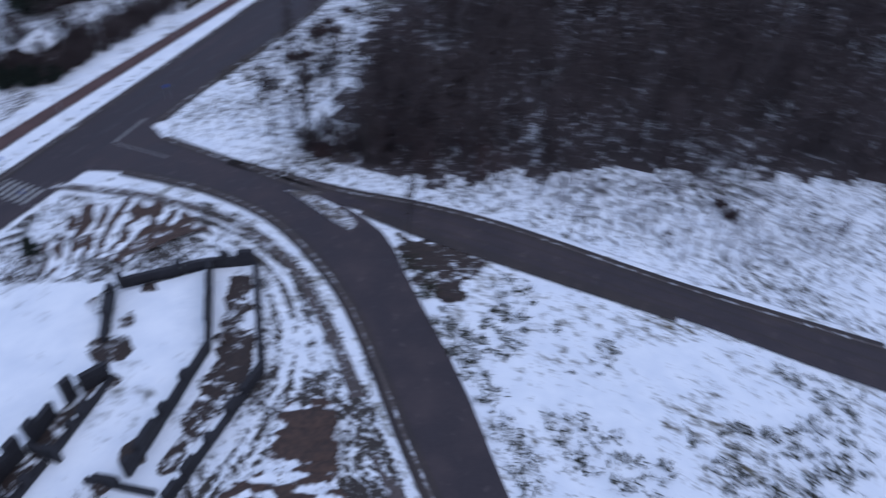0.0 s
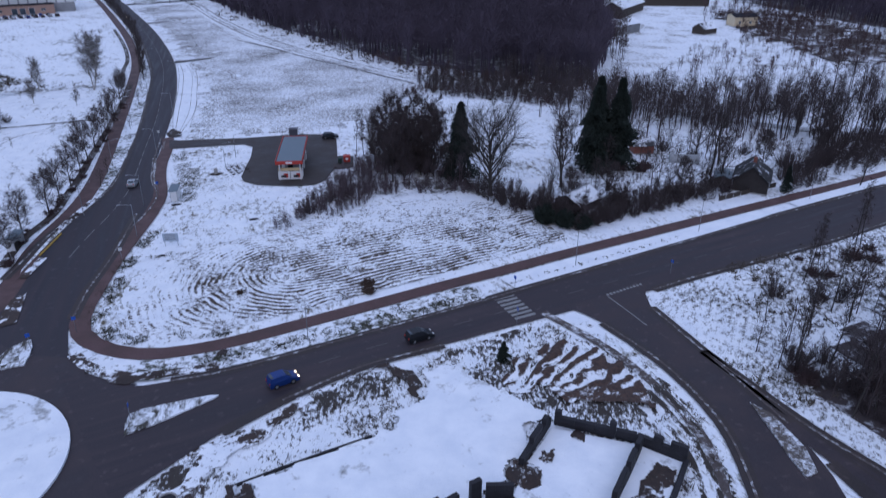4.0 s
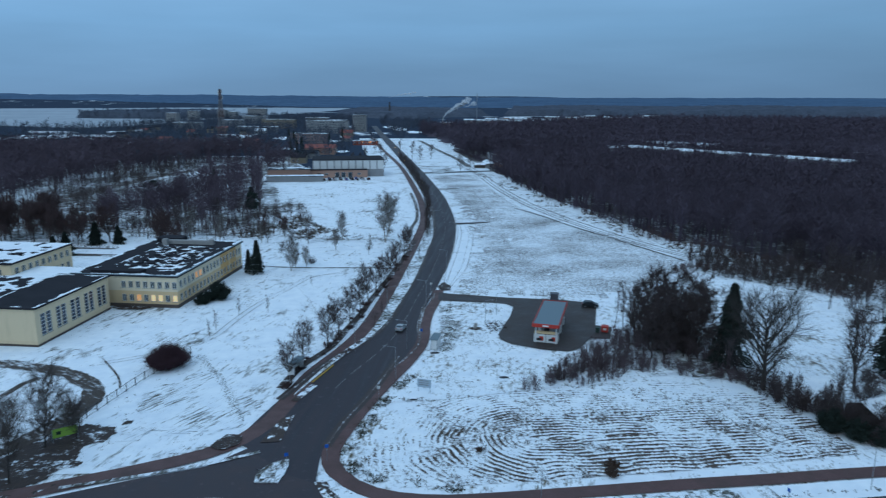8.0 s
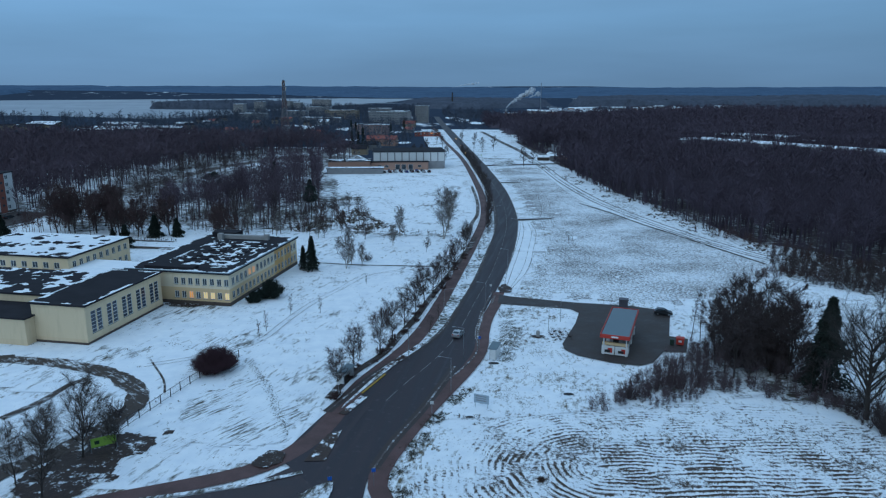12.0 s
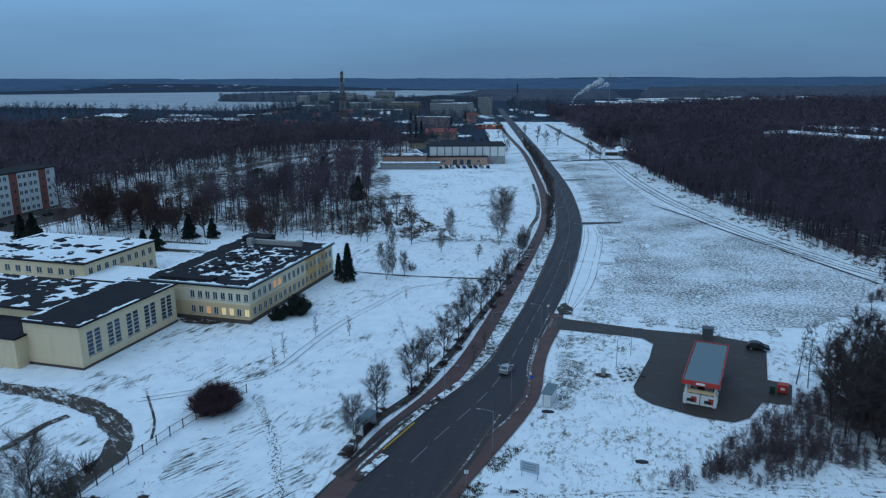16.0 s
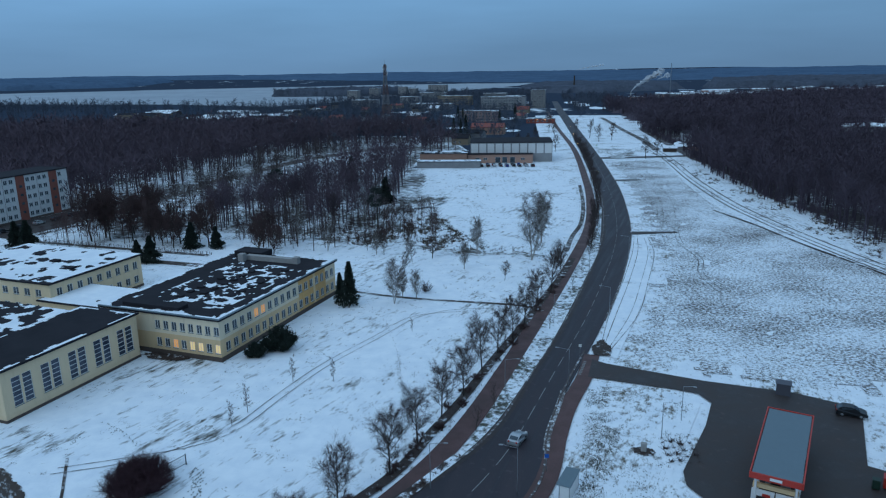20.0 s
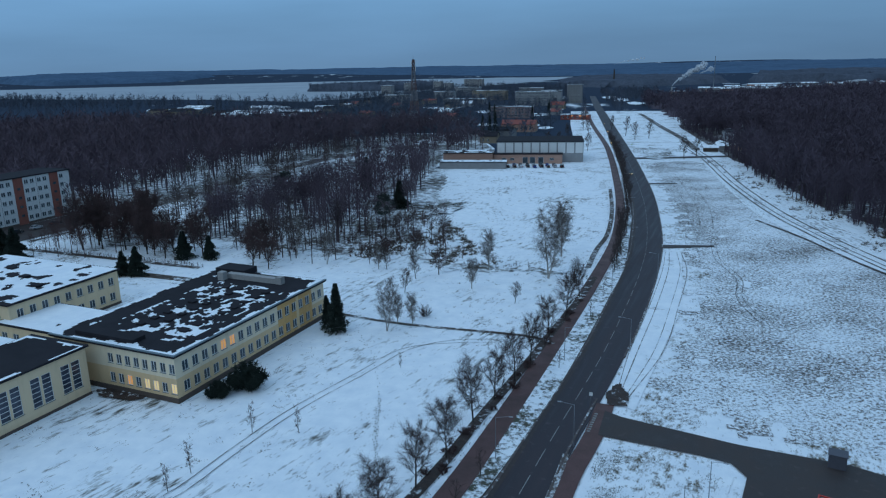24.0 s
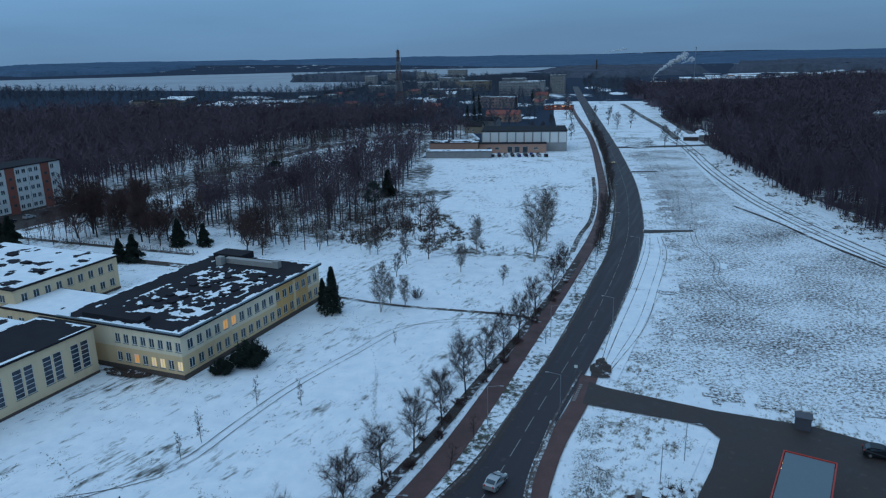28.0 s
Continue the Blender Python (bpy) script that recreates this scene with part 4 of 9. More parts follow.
relief("thicket_floor", [(64.6, 34), (67.4, 38.6), (76.5, 44.4), (98, 51), (125, 57), (200, 57), (200, -80), (96, -80), (87, -27), (77, 3), (70, 15), (64.8, 25), (63.8, 29)], 0.8, lambda x, y: 0.05 * wave2(x, y, 56, 3), thicket_floor_mat, z=0.12, jag=2.6)
structure(bpy.data.objects["thicket_floor"], "dark leaf litter under the thicket", "ground")
for k, off in enumerate((-3.0, -1.7, 0.9, 2.4)):
    structure(ribbon("wheel_track", [(12.4 + off * 0.3, 172), (16.8 + off, 192), (20.4 + off, 214), (24.0 + off, 240), (24.6 + off * 0.7, 257)], 0.13 + 0.04 * (k % 2), 0.09, slush), "faint tyre mark in the snow strip", "track")
for line in ([(37, 207), (34.6, 222), (36.4, 236), (33.8, 252), (34.6, 270)], [(38.2, 207), (35.8, 222), (37.6, 236), (35, 252), (35.8, 270)], [(30.6, 290), (32, 320), (31, 350), (29.6, 385)], [(33.4, 285), (35.2, 316), (34.4, 350), (32.8, 390)], [(37, 285), (39, 316), (38.2, 350), (36.4, 392)]):
    structure(ribbon("wheel_track", line, 0.13, 0.13, dirt_track), "old wavering rut in the rough field", "track")
structure(ribbon("ditch", [(4.2, 239), (5.4, 256), (7.8, 275), (8.3, 308), (6.8, 349)], 1.3, 0.14, dirt_track), "weedy roadside ditch", "ditch")
for off in (-0.7, 0.7):
    structure(ribbon("wheel_track", [(-54, 123.5 + off), (-46, 127.6 + off), (-39.9 + off, 132.5), (-36.8 + off, 138), (-35.4 + off, 146.1), (-32.5 + off, 159.2), (-27.4 + off, 173), (-23.6 + off, 183.4), (-16.5, 188.4 + off), (-8, 190.4 + off)], 0.11, 0.13, dirt_track), "thin tyre track in the snow lawn", "track")

structure(raised("kerb", [(-14.6, 113.0), (-13.2, 116.6), (-11.7, 120.6)], 0.25, 0.1, 0.27, yellow_kerb), "yellow-painted kerb of the bus bay", "kerb")
structure(ribbon("planting_bed", [(-12.0, 122.6), (-9.0, 129.2), (-6.3, 134.8)], 1.3, 0.215, snow_earth), "narrow dark planting bed between road and path", "planting bed")
structure(ribbon("planting_bed", [(-16.6, 105.6), (-14.1, 111.7)], 1.2, 0.215, snow_earth), "narrow dark planting bed between road and path", "planting bed")
structure(ribbon("snow_ridge", [(4.3, 138.0), (4.3, 142.4), (5.2, 149), (5.9, 155.4)], 0.8, 0.17, slush), "ridge of dirty ploughed snow by the bus bay", "snow ridge")
for x, y, r in ((18.2, 113.7, 0.9), (2.4, 105.4, 0.6), (6.9, 126.2, 1.0)):
    patch("puddle", [(x + r * math.cos(j * 0.785) * (1 + 0.2 * math.sin(3 * j)), y + 0.6 * r * math.sin(j * 0.785)) for j in range(8)], 0.075, tar_wall)
for o in list(bpy.data.objects):
    if o.name.startswith("puddle"):
        structure(o, "dark bare wet patch in the snow", "puddle")

# lines on the carriageways
marks = empty_at("road_marking")
tagged(marks, "worn white lane dashes and crossing bars", "road marking", "", "structure")
mid = resample([(a + b) / 2 for a, b in zip(resample(smooth_line(A_LEFT), 400), resample(smooth_line(A_RIGHT), 400))], 1500)
seg = (mid[1] - mid[0]).length


def dash(line, z, w=0.14, paint=line_paint):
    l, r = side_line(line, w / 2), side_line(line, -w / 2)
    k = len(line)
    return mesh_ob("dash", [(v.x, v.y, z) for v in l + r], [(i, i + k, i + k + 1, i + 1) for i in range(k - 1)], paint, marks)


for i in range(18, 700, 9):
    if mid[i].y > 106:
        dash(mid[i:i + 7], 0.128, 0.10)
midb = resample([(a + b) / 2 for a, b in zip(resample(smooth_line(B_UP), 300), resample(smooth_line(B_LOW), 300))], 600)
for i in range(36, 400, 11):
    if abs(midb[i].x - 44) > 3:
        dash(midb[i:i + 6], 0.136, 0.14, faded_paint)
for i in range(7):
    y = 65.9 + i * 0.93
    mesh_ob("crossing_bar", [(42.3, y, 0.14), (45.5, y + 0.1, 0.14), (45.5, y + 0.6, 0.14), (42.3, y + 0.5, 0.14)], [(0, 1, 2, 3)], line_paint, marks)
for i in range(11):
    x = 57.2 + i * 0.62
    mesh_ob("yield_bar", [(x, 66.0 + i * 0.05, 0.15), (x + 0.36, 66.03 + i * 0.05, 0.15), (x + 0.36, 66.5 + i * 0.05, 0.15), (x, 66.47 + i * 0.05, 0.15)], [(0, 1, 2, 3)], line_paint, marks)
dash([Vector(v) for v in ((57.1, 65.8, 0), (57.1, 62, 0), (57.0, 57.6, 0))], 0.15)
for i in range(9):
    y = 161.6 + i * 0.62
    mesh_ob("yield_bar", [(8.0 + i * 0.1, y, 0.17), (8.45 + i * 0.1, y - 0.05, 0.17), (8.5 + i * 0.1, y + 0.28, 0.17), (8.05 + i * 0.1, y + 0.33, 0.17)], [(0, 1, 2, 3)], line_paint, marks)


# ---- buildings ----
def facade(name, parent, m, length, height, wins, wall, z0=0.0, depth=0.16, label=""):
    """A wall along local x with real openings; wins: (x, z, width, height)."""
    xs = sorted({0.0, length, *[w[0] for w in wins], *[w[0] + w[2] for w in wins]})
    zs = sorted({z0, height, *[w[1] for w in wins], *[w[1] + w[3] for w in wins]})
    verts, faces = [], []

    def quad(*p):
        k = len(verts)
        verts.extend([m @ Vector(q) for q in p])
        faces.append((k, k + 1, k + 2, k + 3))

    for a, b in zip(xs, xs[1:]):
        for c, d in zip(zs, zs[1:]):
            mx, mz = (a + b) / 2, (c + d) / 2
            if not any(w[0] < mx < w[0] + w[2] and w[1] < mz < w[1] + w[3] for w in wins):
                quad((a, 0, c), (b, 0, c), (b, 0, d), (a, 0, d))
    for w in wins:
        x, z, x2, z2 = w[0], w[1], w[0] + w[2], w[1] + w[3]
        quad((x, 0, z), (x, depth, z), (x, depth, z2), (x, 0, z2))
        quad((x2, 0, z), (x2, 0, z2), (x2, depth, z2), (x2, depth, z))
        quad((x, 0, z2), (x, depth, z2), (x2, depth, z2), (x2, 0, z2))
        quad((x, 0, z), (x2, 0, z), (x2, depth, z), (x, depth, z))
    return mesh_ob(name, verts, faces, wall, parent, label)


WINDOW_MESH = {}


def window_at(parent, m, w, h, pane_mat, nx=2, nz=1, frame_mat=None, sill=True):
    """A framed window with its panes, centred in an opening whose lower left corner is at m."""
    key = (round(w, 2), round(h, 2), nx, nz, (frame_mat or white_panel).name)
    if key not in WINDOW_MESH:
        t = 0.07
        bm = bmesh.new()
        xs, zs = [0.0], [0.0]
        for i in range(nx):
            xs += [w * i / nx + (t if i == 0 else t / 2), w * (i + 1) / nx - (t if i == nx - 1 else t / 2)]
        for i in range(nz):
            zs += [h * i / nz + (t if i == 0 else t / 2), h * (i + 1) / nz - (t if i == nz - 1 else t / 2)]
        xs, zs = xs + [w], zs + [h]
        vs = [[bm.verts.new((x, 0.05, z)) for z in zs] for x in xs]
        fs = [bm.faces.new((vs[i][j], vs[i + 1][j], vs[i + 1][j + 1], vs[i][j + 1])) for i in range(len(xs) - 1) for j in range(len(zs) - 1) if i % 2 == 0 or j % 2 == 0]
        back = bmesh.ops.extrude_face_region(bm, geom=fs, use_keep_orig=True)["geom"]
        bmesh.ops.translate(bm, verts=[v for v in back if isinstance(v, bmesh.types.BMVert)], vec=(0, 0.07, 0))
        fm = bpy.data.meshes.new("window")
        bm.to_mesh(fm)
        bm.free()
        fm.materials.append(frame_mat or white_panel)
        WINDOW_MESH[key] = fm
        sm = bpy.data.meshes.new("sill")
        bm = box(bmesh.new(), -0.06, -0.10, -0.07, w + 0.06, 0.05, -0.005)
        bm.to_mesh(sm)
        bm.free()
        sm.materials.append(roof_metal)
        WINDOW_MESH[("sill", *key)] = sm
    pk = ("pane", round(w, 2), round(h, 2), pane_mat.name)
    if pk not in WINDOW_MESH:
        pm = bpy.data.meshes.new("pane")
        pm.from_pydata([(0, 0.1, 0), (w, 0.1, 0), (w, 0.1, h), (0, 0.1, h)], [], [(0, 1, 2, 3)])
        pm.materials.append(pane_mat)
        WINDOW_MESH[pk] = pm
    ob = new("window", WINDOW_MESH[key])
    ob.parent, ob.matrix_basis = parent, m
    pane = new("pane", WINDOW_MESH[pk])
    pane.parent = ob
    if sill:
        ledge = new("sill", WINDOW_MESH[("sill", *key)])
        ledge.parent = ob
    return ob


def side_pose(side, L, W):
    return {"S": pose(0, 0, 0), "E": pose(L, 0, 0, 0, 0, 90), "N": pose(L, W, 0, 0, 0, 180), "W": pose(0, W, 0, 0, 0, 270)}[side]


def block(name, x, y, rz, L, W, H, wall, roof, wins=None, over=0.35, rim=0.3, plinth=0.0, plinth_mat_=None, pane=None, grid=(2, 1), frame_mat=None, roof_label=""):
    """A flat-roofed building: four walls with openings and windows, plinth and roof slab."""
    ob = empty_at(name, x, y, 0, rz)
    wins = wins or {}
    for s in "SENW":
        ln = L if s in "SN" else W
        m = side_pose(s, L, W)
        facade("wall", ob, m, ln, H, [w[:4] for w in wins.get(s, [])], wall)
        for w in wins.get(s, []):
            window_at(ob, m @ Matrix.Translation((w[0], 0, w[1])), w[2], w[3], w[4] if len(w) > 4 else (pane or glass), *(w[5] if len(w) > 5 else grid), frame_mat)
    boxed("roof", (-over, -over, H, L + over, W + over, H + rim), roof, ob, roof_label)
    if plinth:
        for s in "SENW":
            ln = L if s in "SN" else W
            boxed("plinth", (-0.06, -0.08, 0, ln + 0.06, 0.0, plinth), plinth_mat_ or plinth_mat, ob, "", 0.0, side_pose(s, L, W))
    return ob


def rowed(x0, dx, n, z, w, h, *more):
    return [(x0 + dx * i, z, w, h, *more) for i in range(n)]


roof_snow = snowy("felt_roof_with_snow", 0.50, (0.036, 0.038, 0.044), (0.034, 0.036, 0.042), 0.22, (1, 1, 1), 0.2, 0.035, 0.06, 0.6)
SR = -9.26
lit = {2: lit_amber, 4: lit_warm, 5: lit_warm, 7: lit_warm, 8: lit_warm}
south = [(11.3 + 1.72 * i, 4.6, 1.05, 1.55) for i in range(8)]
south_low = [(11.3 + 1.72 * i, 1.5, 1.05, 1.55, lit.get(i, glass)) for i in range(8)]
east = [(1.4 + 2.08 * i, 4.6, 1.25, 1.6, lit_amber if i in (4, 5) else glass) for i in range(18)]
east_low = [(1.4 + 2.08 * i, 1.5, 1.25, 1.6) for i in range(18)]
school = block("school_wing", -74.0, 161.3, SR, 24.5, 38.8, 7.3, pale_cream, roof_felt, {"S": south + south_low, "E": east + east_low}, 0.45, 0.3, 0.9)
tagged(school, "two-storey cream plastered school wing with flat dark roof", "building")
for i in range(11, 16):
    x, me_ = 1.4 + 2.08 * i, side_pose("E", 24.5, 38.8)
    boxed("panel", (x + 1.27, -0.03, 0.95, x + 2.06, -0.002, 7.2), cream_low if i == 13 else orange_panel, school, "ochre facade panel", 0.0, me_)
    for z0, z1 in ((0.95, 1.42), (3.14, 4.52), (6.24, 7.2)):
        boxed("panel", (x, -0.028, z0, x + 1.25, -0.002, z1), orange_panel, school, "ochre facade panel", 0.0, me_)
boxed("parapet", (-0.5, -0.5, 7.6, 25.0, -0.15, 7.75), roof_metal, school, "thin metal edge")
boxed("parapet", (24.65, -0.15, 7.6, 25.0, 39.3, 7.75), roof_metal, school, "thin metal edge")
bm = box(bmesh.new(), 3.5, 1.2, 7.6, 15.5, 3.6, 8.2)
part("roof_hatch", bm, roof_felt, school, "low dark rooftop box")
part("roof_duct", box(bmesh.new(), 6.0, 33.5, 7.6, 17.5, 34.8, 8.6), concrete, school, "grey rooftop ventilation duct")
part("chimney", box(bmesh.new(), 5.2, 31.8, 7.6, 6.5, 33.1, 9.2), concrete, school, "squat rooftop chimney")
part("chimney", box(bmesh.new(), 17.6, 33.4, 7.6, 18.8, 34.6, 9.0), concrete, school, "squat rooftop chimney")
part("stair_head", box(bmesh.new(), 2.0, 35.0, 7.6, 9.0, 39.0, 8.9), roof_felt, school, "raised roof of the stairwell")
for i in range(8):
    for j in range(5):
        if (i * 3 + j * 7) % 3:
            boxed("skylight", (6.4 + j * 3.0, 7.5 + i * 2.9, 7.6, 7.7 + j * 3.0, 8.6 + i * 2.9, 7.9), roof_felt, school, "", 0.08)


def roof_snow_sheet(parent, x0, y0, x1, y1, z, seed, cover, size=2.2, edge=0.0):
    """Thin patches of snow left on a flat roof, as real sheets with ragged outlines."""
    step = 0.35
    gx, gy = np.meshgrid(np.arange(x0, x1 + step, step), np.arange(y0, y1 + step, step))
    v = wave2(gx, gy, seed, size) + 0.6 * wave2(gx, gy, seed + 1, size * 0.45)
    if edge:
        v = v + edge * np.maximum(0, 1 - np.minimum.reduce([gx - x0, x1 - gx, gy - y0, y1 - gy]) / 1.6)
    keep = v > np.quantile(v, 1 - cover)
    idx = np.arange(gx.size).reshape(gx.shape)
    q = keep[:-1, :-1] & keep[1:, :-1] & keep[:-1, 1:]
    faces = np.stack([idx[:-1, :-1][q], idx[:-1, 1:][q], idx[1:, 1:][q], idx[1:, :-1][q]], 1)
    used = np.unique(faces)
    remap = np.full(gx.size, -1)
    remap[used] = np.arange(len(used))
    verts = np.stack([gx.ravel(), gy.ravel(), z + 0.03 * np.clip(v.ravel(), 0, 1)], 1)[used]
    return tagged(quick_mesh("roof_snow", verts, remap[faces], snow_smooth, "ragged snow patches", True, parent), "", "", "", "stuff")


roof_snow_sheet(school, 5.0, 6.0, 22.0, 31.0, 7.63, 51, 0.44, 1.7)
roof_snow_sheet(school, 2.0, 4.0, 23.0, 8.0, 7.63, 52, 0.22, 2.6)
roof_snow_sheet(school, -0.3, -0.2, 24.6, 38.8, 7.63, 53, 0.17, 3.0, 2.6)
gw = []
for i in range(5):
    gw += [(1.5 + 4.75 * i, 1.9, 1.45, 4.3, glass_pale, (1, 6)), (3.25 + 4.75 * i, 1.9, 1.45, 4.3, glass_pale, (1, 6))]
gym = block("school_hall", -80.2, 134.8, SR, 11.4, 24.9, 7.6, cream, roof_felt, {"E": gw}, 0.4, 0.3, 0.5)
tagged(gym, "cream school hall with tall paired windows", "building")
roof_snow_sheet(gym, -0.2, 0, 11.6, 24.4, 7.93, 55, 0.17, 4.0, 2.6)
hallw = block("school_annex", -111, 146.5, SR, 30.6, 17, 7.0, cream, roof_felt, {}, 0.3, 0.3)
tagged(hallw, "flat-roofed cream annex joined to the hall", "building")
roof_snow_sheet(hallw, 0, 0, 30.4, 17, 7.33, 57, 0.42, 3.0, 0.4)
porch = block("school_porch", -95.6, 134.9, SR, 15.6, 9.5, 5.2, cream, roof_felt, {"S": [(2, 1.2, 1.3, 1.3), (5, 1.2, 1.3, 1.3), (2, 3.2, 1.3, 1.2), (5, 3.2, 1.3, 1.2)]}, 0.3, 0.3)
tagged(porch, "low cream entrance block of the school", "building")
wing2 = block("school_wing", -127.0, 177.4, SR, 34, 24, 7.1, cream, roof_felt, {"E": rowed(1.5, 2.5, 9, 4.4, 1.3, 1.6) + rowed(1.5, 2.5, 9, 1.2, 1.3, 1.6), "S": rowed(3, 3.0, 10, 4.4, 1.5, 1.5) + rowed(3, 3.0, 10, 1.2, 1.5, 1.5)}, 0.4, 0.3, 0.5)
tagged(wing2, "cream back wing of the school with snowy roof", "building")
roof_snow_sheet(wing2, -0.2, 0, 34, 24, 7.43, 59, 0.86, 3.4, 0.3)
for i in range(0, 7, 2):
    boxed("skylight", (3.5 + 4.1 * i, 9 + (i % 3) * 3.4, 7.4, 5.3 + 4.1 * i, 10.6 + (i % 3) * 3.4, 7.8), roof_felt, wing2, "", 0.08)
link = block("school_passage", -95.2, 170.6, SR, 21.2, 11.5, 4.2, cream, roof_felt, {"S": rowed(1, 3, 6, 1.5, 1.5, 1.4)}, 0.3, 0.25)
tagged(link, "low passage under smooth roof snow", "building")
roof_snow_sheet(link, 0, 0, 21, 11.3, 4.48, 61, 0.9995, 3.0)

# five-storey flats
wins = []
BAYS = (0.4, 13.5, 26.6, 39.7)
for f in range(5):
    for q in BAYS:
        for du in (3.9, 6.0, 8.6, 10.7):
            if q + du + 1.5 < 47:
                wins.append((q + du, 1.4 + 2.85 * f, 1.45, 1.4))
flats = block("apartment_block", -189.2, 230.5, -7.0, 12, 47.5, 15.0, white_wall, roof_felt, {"E": wins, "N": [], "S": []}, 0.3, 0.4, 0.8)
tagged(flats, "white five-storey apartment block with brick-red stair bays", "building")
for q in BAYS:
    for du in (8.2,):
        boxed("panel_joint", (q + du - 0.05, -0.02, 0.9, q + du + 0.05, -0.002, 14.9), plinth_mat, flats, "dark joint between wall panels", 0.0, side_pose("E", 12, 47.5))
for c in BAYS:
    bay = boxed("stair_bay", (c, -0.14, 0.2, c + 3.3, -0.002, 15.2), brick_red, flats, "brick-red stair bay", 0.0, side_pose("E", 12, 47.5))
    for f in range(4):
        boxed("stair_window", (c + 1.1, -0.17, 2.6 + 2.85 * f, c + 2.2, -0.141, 3.4 + 2.85 * f), glass, bay, "", 0.0, side_pose("E", 12, 47.5))

# warehouse by the road
hall = block("warehouse", -49.5, 420.5, 6.0, 42.0, 26, 9.8, grey_wall, roof_felt, {"S": []}, 0.3, 0.35)
tagged(hall, "long industrial hall with white wall panels", "building")
for i in range(10):
    boxed("wall_panel", (0.4 + 4.2 * i, -0.12, 4.4, 3.9 + 4.2 * i, -0.004, 9.4), white_panel, hall, "white wall panel")
for i in range(6):
    boxed("wall_panel", (1.0 + 4.27 * i, -0.12, 4.4, 4.6 + 4.27 * i, -0.004, 9.4), white_panel, hall, "white wall panel", 0.0, side_pose("E", 42.0, 26))
annex = block("workshop", -50, 414.5, 6.0, 33, 5.6, 4.4, salmon_wall, roof_felt, {"S": [(14, 0.2, 2.6, 3.0, glass, (1, 1)), (17.5, 0.2, 2.6, 3.0, glass, (1, 1)), (21.5, 0.2, 2.6, 3.0, glass, (1, 1)), (4, 1.6, 2, 1.2), (8, 1.6, 2, 1.2), (27, 1.6, 2, 1.2)]}, 0.2, 0.25, 0)
tagged(annex, "low salmon workshop with dark gates", "building")
garage = block("garage_row", -72, 394.5, 6.0, 31, 6.5, 3.0, grey_wall, roof_felt, {}, 0.3, 0.25)
tagged(garage, "low grey garage row with snowy roof", "building")
roof_snow_sheet(garage, -0.2, -0.2, 31, 6.6, 3.28, 65, 0.95, 3.0)
shedb = block("shed", -74, 410, 6.0, 24, 12, 5.2, salmon_wall, roof_felt, {}, 0.3, 0.3)
tagged(shedb, "ochre storage building behind the garages", "building")
roof_snow_sheet(shedb, -0.2, -0.2, 24, 12, 5.53, 66, 0.6, 3.0)


# ---- trees ----
def prisms(segs, sides=4):
    """Tapered limbs from rows of (ax, ay, az, bx, by, bz, r0, r1)."""
    s = np.asarray(segs, float)
    a, b, r0, r1 = s[:, :3], s[:, 3:6], s[:, 6], s[:, 7]
    d = b - a
    d /= np.linalg.norm(d, axis=1)[:, None] + 1e-9
    ref = np.where(np.abs(d[:, 2:3]) > 0.9, [[1.0, 0, 0]], [[0, 0, 1.0]])
    u = np.cross(d, ref)
    u /= np.linalg.norm(u, axis=1)[:, None]
    w = np.cross(d, u)
    n = len(s)
    verts = np.zeros((n, 2, sides, 3))
    for j in range(sides):
        c, q = math.cos(6.28319 * j / sides), math.sin(6.28319 * j / sides)
        verts[:, 0, j] = a + (u * c + w * q) * r0[:, None]
        verts[:, 1, j] = b + (u * c + w * q) * r1[:, None]
    base = np.arange(n)[:, None] * 2 * sides
    faces = [np.concatenate([base + j, base + (j + 1) % sides, base + sides + (j + 1) % sides, base + sides + j], 1) for j in range(sides)]
    return verts.reshape(-1, 3), np.concatenate(faces)


def slivers(a, b, w, rng):
    """Thin tapering twigs, one triangle each."""
    d = b - a
    side = np.cross(d, rng.normal(size=d.shape))
    side /= np.linalg.norm(side, axis=1)[:, None] + 1e-9
    n = len(a)
    verts = np.stack([a - side * w, a + side * w, b], 1).reshape(-1, 3)
    return verts, np.arange(3 * n).reshape(n, 3)


